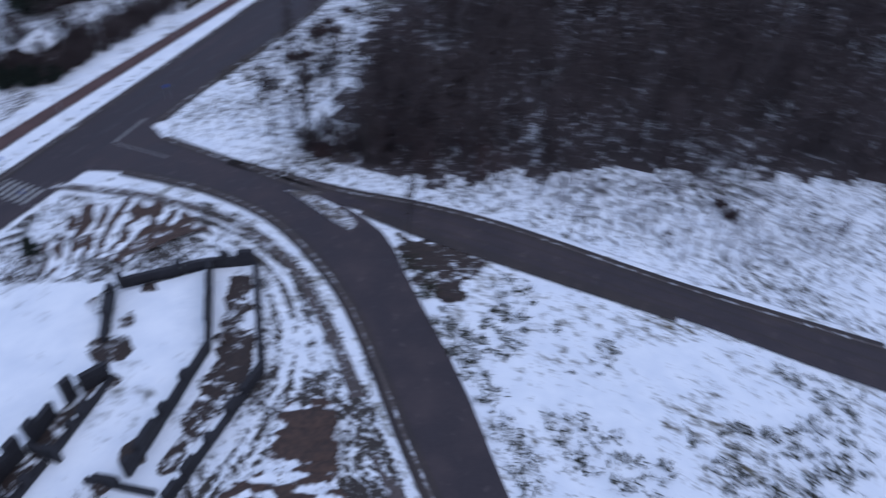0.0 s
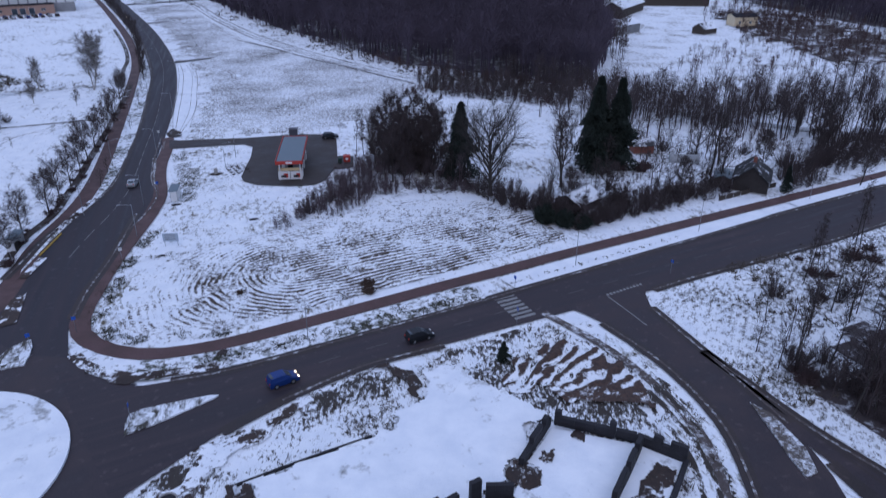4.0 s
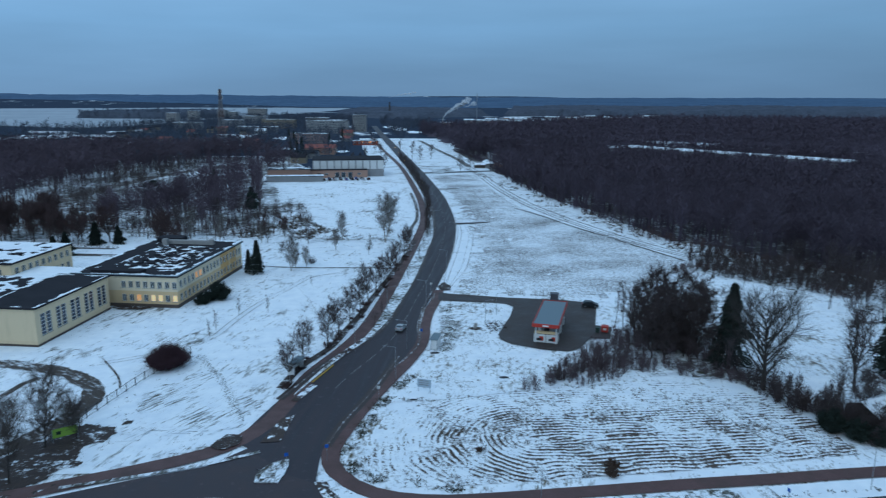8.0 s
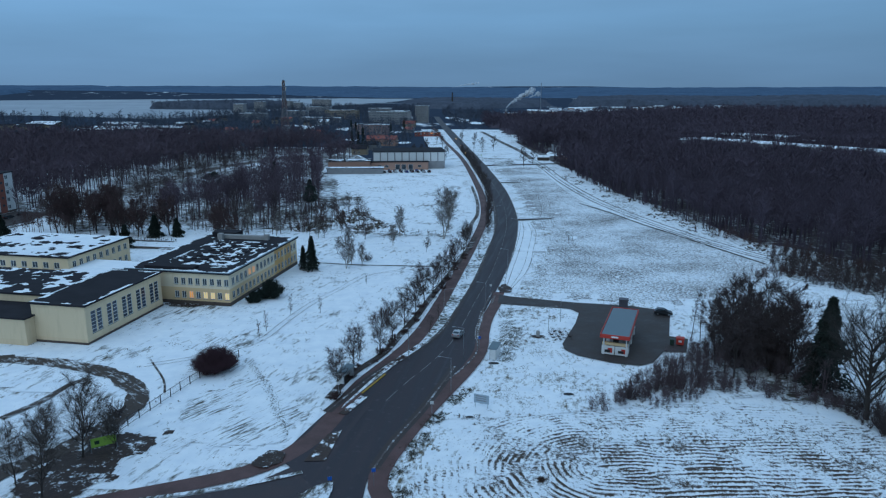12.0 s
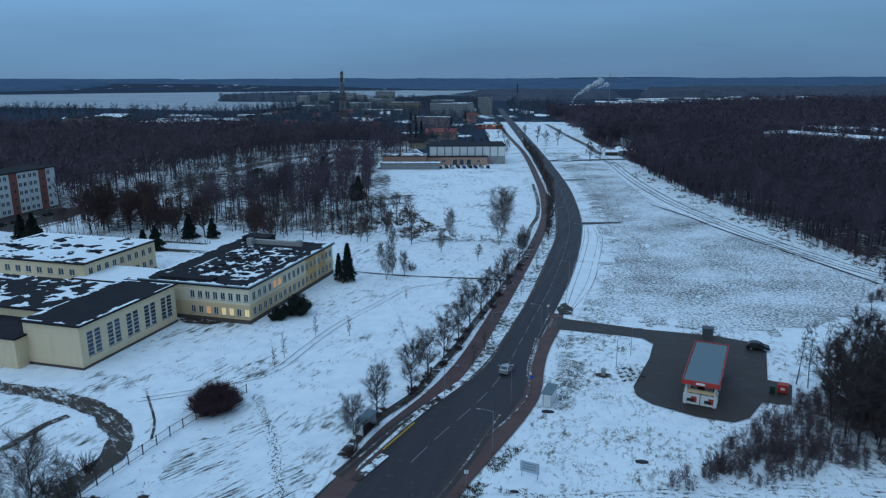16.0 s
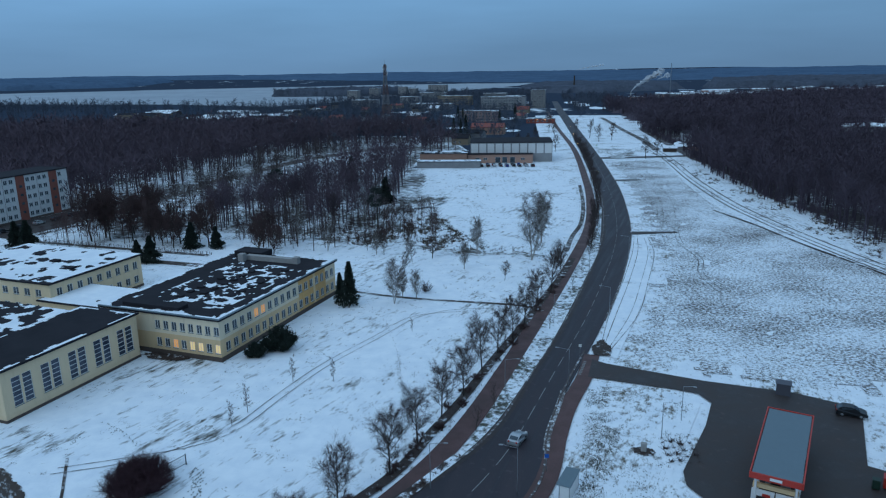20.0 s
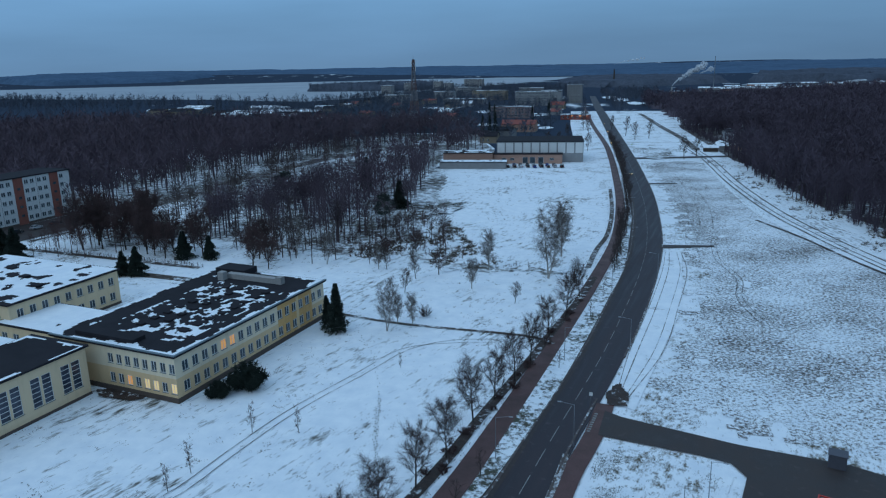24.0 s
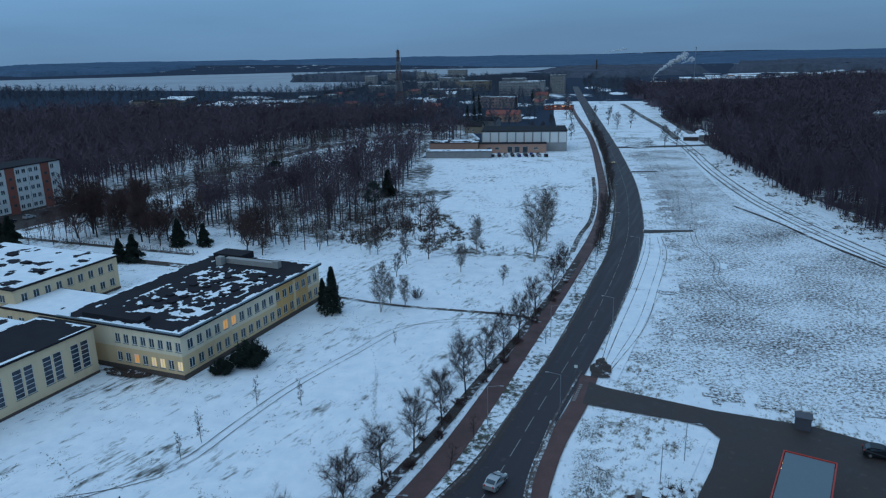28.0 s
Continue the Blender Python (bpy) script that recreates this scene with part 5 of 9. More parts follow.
def tree_shape(seed, h, spread, limbs=14, subs=5, twigs=10, bare=0.25, rise=0.9, droop=0.0, trunk_r=None, tw=0.02, stems=1):
    """Limbs and twigs of a bare tree standing at the origin."""
    rng = np.random.RandomState(seed)
    segs, ta, tb = [], [], []
    for s in range(stems):
        base = np.array([rng.uniform(-0.4, 0.4), rng.uniform(-0.4, 0.4), -0.2]) * (stems > 1) + np.array([0, 0, -0.1])
        lean = rng.normal(size=2) * (0.05 if stems == 1 else 0.14)
        r = (trunk_r or h * 0.018) / (1 if stems == 1 else 1.5)
        hh = h * rng.uniform(0.85, 1.0)
        pts = [base + np.array([lean[0] * hh * t + rng.normal() * 0.015 * h * t, lean[1] * hh * t + rng.normal() * 0.015 * h * t, hh * t]) for t in (0, 0.25, 0.5, 0.75, 0.97)]
        for i in range(4):
            segs.append((*pts[i], *pts[i + 1], r * (1 - i * 0.24), r * (1 - (i + 1) * 0.24) + 0.005))
        for k in range(max(3, limbs // stems)):
            t = bare + (0.97 - bare) * (k + rng.rand()) / max(3, limbs // stems)
            i = min(3, int(t / 0.25))
            p = pts[i] + (pts[i + 1] - pts[i]) * min(1, (t - i * 0.25) / 0.25)
            az = k * 2.4 + rng.rand()
            ln = spread * (1.0 - 0.65 * max(0, t - 0.35)) * rng.uniform(0.7, 1.1) * (0.75 if t < bare + 0.08 else 1)
            up = rise * rng.uniform(0.7, 1.3)
            d = np.array([math.cos(az), math.sin(az), up])
            d /= np.linalg.norm(d)
            q = p + d * ln * 0.5
            d2 = d + np.array([0, 0, 0.35 - droop]) + rng.normal(size=3) * 0.15
            d2 /= np.linalg.norm(d2)
            e = q + d2 * ln * 0.5
            lr = r * 0.42 * (1.1 - t * 0.6)
            segs += [(*p, *q, lr, lr * 0.6), (*q, *e, lr * 0.6, lr * 0.15)]
            for j in range(subs):
                f = rng.uniform(0.25, 1.0)
                o = p + (q - p) * f * 2 if f < 0.5 else q + (e - q) * (f - 0.5) * 2
                sd = d * 0.5 + rng.normal(size=3) * 0.55 + np.array([0, 0, 0.35 - droop])
                sd /= np.linalg.norm(sd)
                sl = ln * rng.uniform(0.25, 0.5)
                g = o + sd * sl
                segs.append((*o, *g, lr * 0.35, lr * 0.08))
                m = twigs
                at = o + (g - o) * rng.uniform(0.15, 1.0, (m, 1))
                td = sd * 0.7 + rng.normal(size=(m, 3)) * 0.6 + np.array([0, 0, 0.2 - droop])
                td /= np.linalg.norm(td, axis=1)[:, None]
                ta.append(at)
                tb.append(at + td * rng.uniform(0.45, 1.25, (m, 1)) * sl)
    ta, tb = np.concatenate(ta), np.concatenate(tb)
    return segs, slivers(ta, tb, 0.72 * tw * rng.uniform(0.6, 1.2, (len(ta), 1)), rng)


def make_tree(name, label, category, group, wood_mat, twig_mat, seed, *shape, **more):
    ob = empty_at(name)
    segs, (tv, tf) = tree_shape(seed, *shape, **more)
    v, f = prisms(segs, 5)
    quick_mesh("trunk", v, f, wood_mat, "", True, ob)
    quick_mesh("crown", tv, tf, twig_mat, "", False, ob)
    return tagged(ob, label, category, group)


def planted(proto, places, rng, lo=0.85, hi=1.15):
    """Copies of a tree at each place; the first place takes the tree itself."""
    for k, p in enumerate(places):
        o = proto if k == 0 else copy_thing(proto, Matrix.Identity(4))
        s = rng.uniform(lo, hi) * (p[2] if len(p) > 2 else 1)
        o.matrix_basis = pose(p[0], p[1], 0.0, 0, 0, rng.uniform(0, 360)) @ Matrix.Scale(s, 4)


rt = np.random.RandomState(7)
ROW = [(-18.6, 113.7), (-17.2, 121.6), (-13.6, 129.6), (-12.0, 137.3), (-10.3, 144.6), (-8.4, 151.6), (-7.0, 161), (-5.4, 168.2), (-3.4, 174.8), (-2.1, 182.7), (-0.2, 194), (1.8, 205.1), (3.6, 217)]
protos = [make_tree("street_tree", "small bare street tree in the weedy verge", "tree", "trees along the path", bark, twig, 100 + k, 7.6, 2.9, 22, 8, 40, bare=0.2, rise=1.15, tw=0.0105, trunk_r=0.12) for k in range(3)]
for k in range(3):
    planted(protos[k], ROW[k::3], rt, 0.98, 1.18)
small = make_tree("street_tree", "young bare tree in the narrow verge", "tree", "trees along the path", bark, twig, 120, 4.0, 1.3, 10, 4, 10, bare=0.3, rise=1.3, tw=0.012, trunk_r=0.07)
planted(small, [(-5.1, 141.4), (-3.5, 148.5), (2.7, 181), (6.4, 205.6), (8.2, 221), (10, 236)], rt)
dense = make_tree("roadside_tree", "dense dark roadside tree without leaves", "tree", "far trees along the road", bark, twig, 130, 7.5, 2.4, 16, 6, 14, bare=0.15, rise=1.3, tw=0.03)
planted(dense, [(10.2 + 0.35 * i, 236 + 7.2 * i + rt.uniform(-1, 1), rt.uniform(0.8, 1.2)) for i in range(9)] + [(13.3 - 0.22 * i - (0 if i < 10 else 0.38 * (i - 10)), 301 + 9 * i, rt.uniform(0.8, 1.2)) for i in range(26)], rt)
birch = [make_tree("birch", "bare birch tree on the snow lawn", "tree", "birches on the lawn", birch_bark, birch_twig, 140 + k, 15, 4.6, 34, 8, 30, bare=0.14, rise=1.6, droop=0.22, tw=0.017, stems=1 + (k == 1)) for k in range(2)]
planted(birch[0], [(-2.8, 248.3, 0.95), (-19.4, 218.6, 0.48), (-18.5, 233.7, 0.67), (-28.6, 194.8, 0.4), (-25.6, 194.8, 0.45), (-44.3, 229.1, 0.45)], rt, 0.97, 1.03)
planted(birch[1], [(-4.3, 229.4, 1.1), (-29.5, 191.1, 0.61), (-69.5, 237.3, 0.75), (-58.5, 230.8, 0.6), (-79, 232, 0.6)], rt, 0.97, 1.03)
larch = make_tree("larch", "bare brown larch at the edge of the lawn", "tree", "", bark, twig_red, 142, 11.5, 1.9, 46, 6, 20, bare=0.12, rise=0.35, tw=0.014, trunk_r=0.13)
larch.matrix_basis = pose(-29.1, 227.6, 0)
lawn_tree = make_tree("lawn_tree", "small bare round-crowned tree on the lawn", "tree", "small trees on the lawn", bark, birch_twig, 143, 5.6, 2.1, 20, 7, 30, bare=0.22, rise=1.2, tw=0.010, trunk_r=0.08)
planted(lawn_tree, [(-33.3, 223.2, 1.03), (-32.8, 212.9, 0.98), (-34.6, 207.7, 0.9), (-8.8, 210.7, 0.8), (-42.4, 229.5, 0.93), (-38, 236, 0.9), (-48, 233, 0.9)], rt, 0.95, 1.05)
sap = make_tree("sapling", "thin bare sapling in the snow lawn", "tree", "saplings on the lawn", bark, twig, 150, 3.9, 1.0, 12, 4, 16, bare=0.15, rise=1.6, tw=0.016, trunk_r=0.045)
planted(sap, [(-35.2, 152.1), (-29.0, 153.3, 1.15), (-37.9, 137.6, 1.05), (-37.6, 141.7, 1.2), (-22, 176, 0.6)], rt)
oak = make_tree("oak", "large spreading bare oak on the field edge", "tree", "", bark, bark, 160, 15.0, 9.6, 30, 9, 26, bare=0.15, rise=1.15, tw=0.018, trunk_r=0.45)
oak.matrix_basis = pose(60.8, 106.2, 0)
lime = make_tree("garden_tree", "bare garden tree behind the fence", "tree", "garden trees", bark, twig, 170, 11, 4.0, 16, 6, 14, bare=0.25, rise=1.2, tw=0.03)
planted(lime, [(113.3, 101.9, 1.05), (103.4, 92.1, 0.95), (106.9, 97.7, 1.3), (111.2, 106.6, 1.0), (75.6, 104.8, 1.4), (77.5, 108, 1.1), (63.6, 92.6, 0.6), (144.8, 100.4, 1.3), (129.5, 80.9, 0.85), (84.5, 117.5, 0.9), (147, 101, 1.15), (68, 98, 0.55), (70.5, 101, 0.6), (46, 122.5, 0.8), (49, 120, 0.7), (57, 117, 0.7)], rt, 0.9, 1.1)
corner = make_tree("corner_tree", "bare grey-brown tree on dark soil by the school drive", "tree", "corner trees", bark, birch_twig, 172, 10, 4.0, 24, 9, 46, bare=0.12, rise=1.1, tw=0.009, trunk_r=0.13)
planted(corner, [(-48.8, 83.2, 1.05), (-48.7, 92.5, 1.1), (-47.3, 96.9, 0.6), (-53.4, 85.6, 0.8), (-55, 95, 0.6), (-45.4, 94.6, 0.45)], rt, 0.95, 1.05)
lind = make_tree("linden", "broad brownish bare linden near the apartment block", "tree", "lindens", bark, twig_red, 175, 11, 4.6, 26, 8, 44, bare=0.15, rise=1.0, tw=0.02)
planted(lind, [(-130, 238, 1.15), (-124, 243, 1.1), (-119, 235, 1.1), (-113, 236, 1.0), (-134, 243, 1.0), (-126, 234.5, 0.95), (-107, 231, 0.8), (-102.5, 229, 0.75), (-99, 237, 0.7), (-116, 239, 1.15), (-110, 232, 1.05), (-103, 233.5, 1.0), (-94, 233, 0.9), (-131, 233, 1.1), (-121.5, 246, 1.2), (-77.6, 232.6, 0.9), (-75.5, 225.5, 0.85), (-71.0, 224.8, 0.7), (-40, 246, 0.55), (-46, 238, 0.5), (-106, 258, 0.9)], rt, 1.05, 1.3)
thin = make_tree("alder", "tall thin leafless alder", "tree", "alders by the field", bark, twig, 180, 13, 2.0, 18, 5, 12, bare=0.3, rise=1.5, tw=0.03, trunk_r=0.11)
planted(thin, [(54.6, 23.5, 0.7), (64.7, 33.8, 1.0), (67.2, 43.1, 1.0), (66, 42, 0.6), (92.3, 60.4, 0.75), (101.7, 61.3, 0.8), (81.7, 47.1, 1.0), (33, 17.4, 0.5), (68, 44, 0.8), (72, 52, 0.7), (90, 60, 0.8), (104, 62, 0.9), (85, 57, 0.7), (112, 55, 0.8), (118, 60, 0.9), (74, 47, 1.0), (70, 41, 0.95), (67, 33, 0.9), (82, 50, 1.0), (78, 30, 0.9), (45.9, 139.9, 0.85), (47.2, 138.6, 0.9), (49.8, 139.8, 0.75), (53.8, 145, 0.5)], rt, 0.9, 1.1)


def make_bush(name, label, category, group, mat, seed, r, h, n, tw, stems=40, ragged=0.0):
    """A shrub: a bundle of stems with many fine twigs, uneven in outline."""
    rng = np.random.RandomState(seed)
    ob = empty_at(name)
    segs = []
    for k in range(stems):
        a, q = rng.uniform(0, 6.283), rng.uniform(0, 1) ** 0.6
        segs.append((0.25 * r * q * math.cos(a), 0.25 * r * q * math.sin(a), -0.05, r * q * math.cos(a) * 0.85, r * q * math.sin(a) * 0.85, h * (1 - 0.55 * q * q) * rng.uniform(0.6 - 0.35 * ragged, 0.95 + 0.15 * ragged), 0.03, 0.008))
    v, f = prisms(segs, 3)
    quick_mesh("framework", v, f, mat, "", False, ob)
    s = np.array(segs)[rng.randint(0, stems, n)]
    t = rng.uniform(0.25, 1.05, (n, 1))
    at = s[:, :3] + (s[:, 3:6] - s[:, :3]) * t
    d = rng.normal(size=(n, 3)) + np.array([0, 0, 0.6 + 1.4 * ragged])
    d /= np.linalg.norm(d, axis=1)[:, None]
    tv, tf = slivers(at, at + d * rng.uniform(0.12, 0.32, (n, 1)) * r, tw * rng.uniform(0.6, 1.3, (n, 1)), rng)
    tv[:, 2] = np.maximum(tv[:, 2], 0.0)
    quick_mesh("crown", tv, tf, mat, "", False, ob)
    return tagged(ob, label, category, group)


hedge = make_bush("round_shrub", "wide rounded dark purple bare shrub in snow", "shrub", "", hedge_twig, 200, 4.7, 4.2, 34000, 0.016, 240, 0.35)
hedge.matrix_basis = pose(-41.0, 121.4, 0)
yew = make_bush("evergreen_shrub", "dark evergreen shrub against the school wall", "shrub", "evergreen shrubs", needle, 201, 3.0, 3.9, 9000, 0.06, 60)
planted(yew, [(-42.6, 164.2, 1.2), (-45.4, 160.6, 0.75)], rt, 0.98, 1.02)
evg = make_bush("evergreen_shrub", "dark evergreen shrub beside the low hut", "shrub", "evergreen shrubs", needle, 208, 2.7, 3.8, 7000, 0.06, 60)
planted(evg, [(63.0, 91.4, 1.0), (65.4, 88.6, 0.9), (67.6, 86.9, 0.75), (78.6, 92.4, 0.7)], rt, 0.96, 1.04)
sb = make_bush("bush", "bare brown bush at the field edge", "shrub", "bushes", twig, 202, 1.7, 2.2, 1700, 0.012, 34, 0.8)
BUSH = [(27.5, 112.6), (32.5, 116), (61.3, 103), (62.6, 100.5), (63.6, 98), (64.4, 95), (65.5, 92.6), (70, 88.5), (73, 87.4), (76, 88), (79, 87.6), (82, 88.2), (85, 88), (88, 89), (91, 89), (94, 90), (97, 90.2), (100, 91), (103, 92), (80, 91), (87, 92), (92, 93), (118, 90), (121, 91), (124, 92), (127, 93), (131, 92), (135, 94), (126, 97), (130, 98), (-24.7, 200.2), (10.8, 31), (12.4, 32.4), (8.6, 30.5), (13.2, 30), (7.5, 28.6), (-50, 104), (-52, 99), (-56, 96), (-47, 97), (112, 108), (109, 114), (123.5, 105)]
BUSH += [(80 + rt.uniform(-3, 8), 53 + rt.uniform(-2, 4)) for _ in range(4)] + [(66 + rt.uniform(-1, 6), 36 + rt.uniform(-4, 10)) for _ in range(14)]
planted(sb, [(x, y, rt.uniform(0.7, 1.5)) for x, y in BUSH], rt, 0.9, 1.1)
rowbush = make_bush("verge_shrub", "low dark shrub at the foot of the street trees", "shrub", "verge shrubs", twig_red, 203, 1.3, 0.9, 900, 0.02, 24)
planted(rowbush, [(x + rt.uniform(-0.8, 0.5) + 0.2, y + rt.uniform(-3.5, 3.5), rt.uniform(0.5, 1.0)) for x, y in ROW for _ in range(4)] + [(-12.0 + 5.7 * k / 11, 122.6 + 12.2 * k / 11, rt.uniform(0.35, 0.6)) for k in range(12)], rt, 0.9, 1.1)
darkb = make_bush("thicket", "dense dark thicket of bare willow", "shrub", "thicket", twig, 204, 4.5, 7.8, 12000, 0.015, 110, 1.0)
planted(darkb, [(51, 125.5, 1.05), (53, 128, 1.0), (55.5, 123.5, 0.95), (57.5, 119.5, 0.5)], rt, 0.95, 1.05)
lowb = make_bush("thicket", "low dark thicket of bare willow", "shrub", "thicket", twig, 206, 4.5, 7.4, 4200, 0.03, 60, 1.0)
planted(lowb, [(84, 90, 0.4), (89, 91, 0.4), (95, 91, 0.42), (101, 92, 0.4), (78, 89, 0.4), (62.8, 99, 0.45), (66, 91.5, 0.6), (63.8, 92.2, 0.45), (70.5, 87, 0.4), (124, 94, 0.5), (133, 92, 0.55), (139, 95, 0.6), (64.5, 95.5, 0.6), (66.5, 89.5, 0.5), (74.5, 89.6, 0.5), (79.5, 93, 0.6), (67, 98, 0.6), (68.6, 89.4, 0.55), (71.4, 88.6, 0.3), (74.6, 88.2, 0.3), (69, 94, 0.6), (77, 90.5, 0.5)], rt, 0.95, 1.05)
redb = make_bush("brown_bush", "reddish brown tangle of dead stems in the snow field", "shrub", "brown bushes", twig_red, 207, 1.9, 1.5, 2600, 0.02, 50, 0.9)
planted(redb, [(72.5, -9.6, 0.8), (74.4, -8.2, 0.6), (66.2, 42.3, 0.8), (65.2, 40.2, 1.0), (67.0, 41.0, 0.7), (88.6, 58.4, 1.05), (90.6, 57.0, 0.8), (98.6, 59.4, 1.3), (101, 57.4, 1.0), (95, 62.6, 0.4), (91, 62.8, 0.5), (84, 53, 0.5), (104, 60.5, 0.9), (110, 60, 0.8), (95.5, 105.6, 1.4), (92, 108, 1.2), (98, 107, 1.1)], rt, 0.92, 1.08)
moat = make_bush("brown_bush", "brown leafy bush inside the foundation", "shrub", "brown bushes", plain("dead_leaves", (0.085, 0.055, 0.042), 0.9, 0, 0.3), 205, 1.8, 1.9, 2200, 0.035, 40)
planted(moat, [(10.6, 33.2, 1.0), (12.0, 31.2, 1.1), (27.9, 82.8, 0.75), (27.3, 80.9, 0.7), (11.1, 88.2, 0.4)], rt, 0.95, 1.05)
pit = make_tree("pit_tree", "bare tree growing inside the foundation", "tree", "", bark, twig, 190, 6.5, 3.0, 16, 6, 14, bare=0.15, rise=1.0, tw=0.015, trunk_r=0.09)
pit.matrix_basis = pose(6.8, 28.4, 0)


def make_spruce(seed, h, r, n):
    """A conifer: whorls of drooping boughs made of many needle sprays."""
    rng = np.random.RandomState(seed)
    ob = empty_at("spruce")
    v, f = prisms([(0, 0, -0.1, 0, 0, h * 0.98, h * 0.016, 0.01)], 6)
    quick_mesh("trunk", v, f, bark, "", True, ob)
    t = rng.uniform(0, 1, n) ** 0.75
    az = np.round(rng.uniform(0, 6.283, n) / 0.5) * 0.5 + np.round(t * 22) * 0.77 + rng.normal(size=n) * 0.13
    rr = r * (1 - t ** (1.6 if h > 16 else 1.12)) ** (1.0 if h > 16 else 0.95) * (0.70 + 0.28 * np.sin(az * 2 + np.round(t * 9) * 2.1) + 0.3 * np.sin(az * 3 + t * 17 + seed))
    f0 = rng.uniform(0.1, 1.0, n) ** 0.6
    z = h * (0.05 + 0.95 * t) - rr * f0 * 0.35
    at = np.stack([np.cos(az) * rr * f0, np.sin(az) * rr * f0, z], 1)
    d = np.stack([np.cos(az), np.sin(az), np.full(n, -0.45)], 1) + rng.normal(size=(n, 3)) * 0.45
    d /= np.linalg.norm(d, axis=1)[:, None]
    tv, tf = slivers(at, at + d * rng.uniform(0.5, 1.0, (n, 1)) * (0.25 + 0.14 * r), 0.10 + 0.03 * r * rng.rand(n, 1), rng)
    quick_mesh("foliage", tv, tf, needle, "", False, ob)
    return tagged(ob, "dark green spruce tree in the snow", "tree", "spruces")


spr = make_spruce(301, 10.0, 4.3, 8500)
planted(spr, [(-97.0, 229.3, 0.72), (-90.3, 230.4, 0.62), (-99.5, 214.0, 0.72), (-102.9, 213.4, 0.58), (-142.0, 221.5, 0.85), (-146.4, 222.2, 0.8), (36.2, 58.6, 0.28), (-62, 301.8, 0.95)], rt, 0.96, 1.04)
slim = make_spruce(304, 11.0, 2.9, 6000)
planted(slim, [(-38.0, 188.5, 0.84), (-40.6, 190.0, 0.6), (113.2, 84.6, 0.5)], rt, 0.98, 1.02)
tall = make_spruce(305, 15.4, 4.5, 9000)
planted(tall, [(59.4, 116.4, 1.0)], rt, 0.98, 1.02)
spr2 = make_spruce(302, 20, 4.6, 16000)
planted(spr2, [(86.3, 109.6, 0.86), (91.6, 109.2, 0.95), (89.3, 113, 0.9), (94.2, 112, 0.75), (-84, 330, 0.7)], rt, 0.97, 1.03)


crownt = make_tree("willow", "tall dark bare willow in the thicket", "tree", "thicket willows", bark, twig, 195, 12.5, 5.0, 24, 8, 30, bare=0.12, rise=1.1, tw=0.035, stems=3)
planted(crownt, [(47, 121, 0.85), (50.5, 123, 1.0), (54, 122, 1.0), (52.5, 126.5, 0.95), (58.5, 119, 0.55), (48.5, 126, 0.9), (55.7, 121, 1.0), (50, 130.5, 1.15), (54.6, 129, 1.2), (57, 125, 1.1), (46.4, 127.6, 0.95), (72, 97, 0.6), (80, 96, 0.55), (97, 95, 0.5), (136, 96, 0.7), (141, 99, 0.75), (122, 98, 0.6)], rt, 0.95, 1.05)


def make_pine(seed, h, r):
    """A pine: a bare trunk under a dark flat-topped crown of needle clumps."""
    rng = np.random.RandomState(seed)
    ob = empty_at("pine")
    segs = [(0, 0, -0.1, 0.2, 0.1, h * 0.6, 0.16, 0.12), (0.2, 0.1, h * 0.6, 0.1, 0.2, h * 0.95, 0.12, 0.03)]
    at, d = [], []
    for k in range(16):
        t = rng.uniform(0.55, 0.97)
        a, ln = k * 2.4 + rng.rand(), r * rng.uniform(0.5, 1.0) * (1.2 - 0.6 * abs(t - 0.75) * 4)
        tip = np.array([math.cos(a) * ln, math.sin(a) * ln, h * t + 0.25 * ln])
        segs.append((0.15, 0.1, h * t, *tip, 0.05, 0.015))
        n = 160
        c = tip * np.array([0.85, 0.85, 1.0]) + rng.normal(size=(n, 3)) * np.array([0.5, 0.5, 0.28]) * r * 0.42
        at.append(c)
        v = rng.normal(size=(n, 3)) + np.array([0, 0, 0.4])
        d.append(v / np.linalg.norm(v, axis=1)[:, None])
    v, f = prisms(segs, 5)
    quick_mesh("trunk", v, f, bark, "", True, ob)
    at, d = np.concatenate(at), np.concatenate(d)
    tv, tf = slivers(at, at + d * rng.uniform(0.3, 0.6, (len(at), 1)), 0.07 * rng.uniform(0.6, 1.2, (len(at), 1)), rng)
    quick_mesh("foliage", tv, tf, needle, "", False, ob)
    return tagged(ob, "dark pine with a bare trunk at the wood edge", "tree", "pines")


pine = make_pine(311, 12.8, 2.6)
planted(pine, [(-52.4, 258.0, 1.0), (-98, 290, 1.05), (-101, 292, 0.95)], rt, 0.98, 1.02)


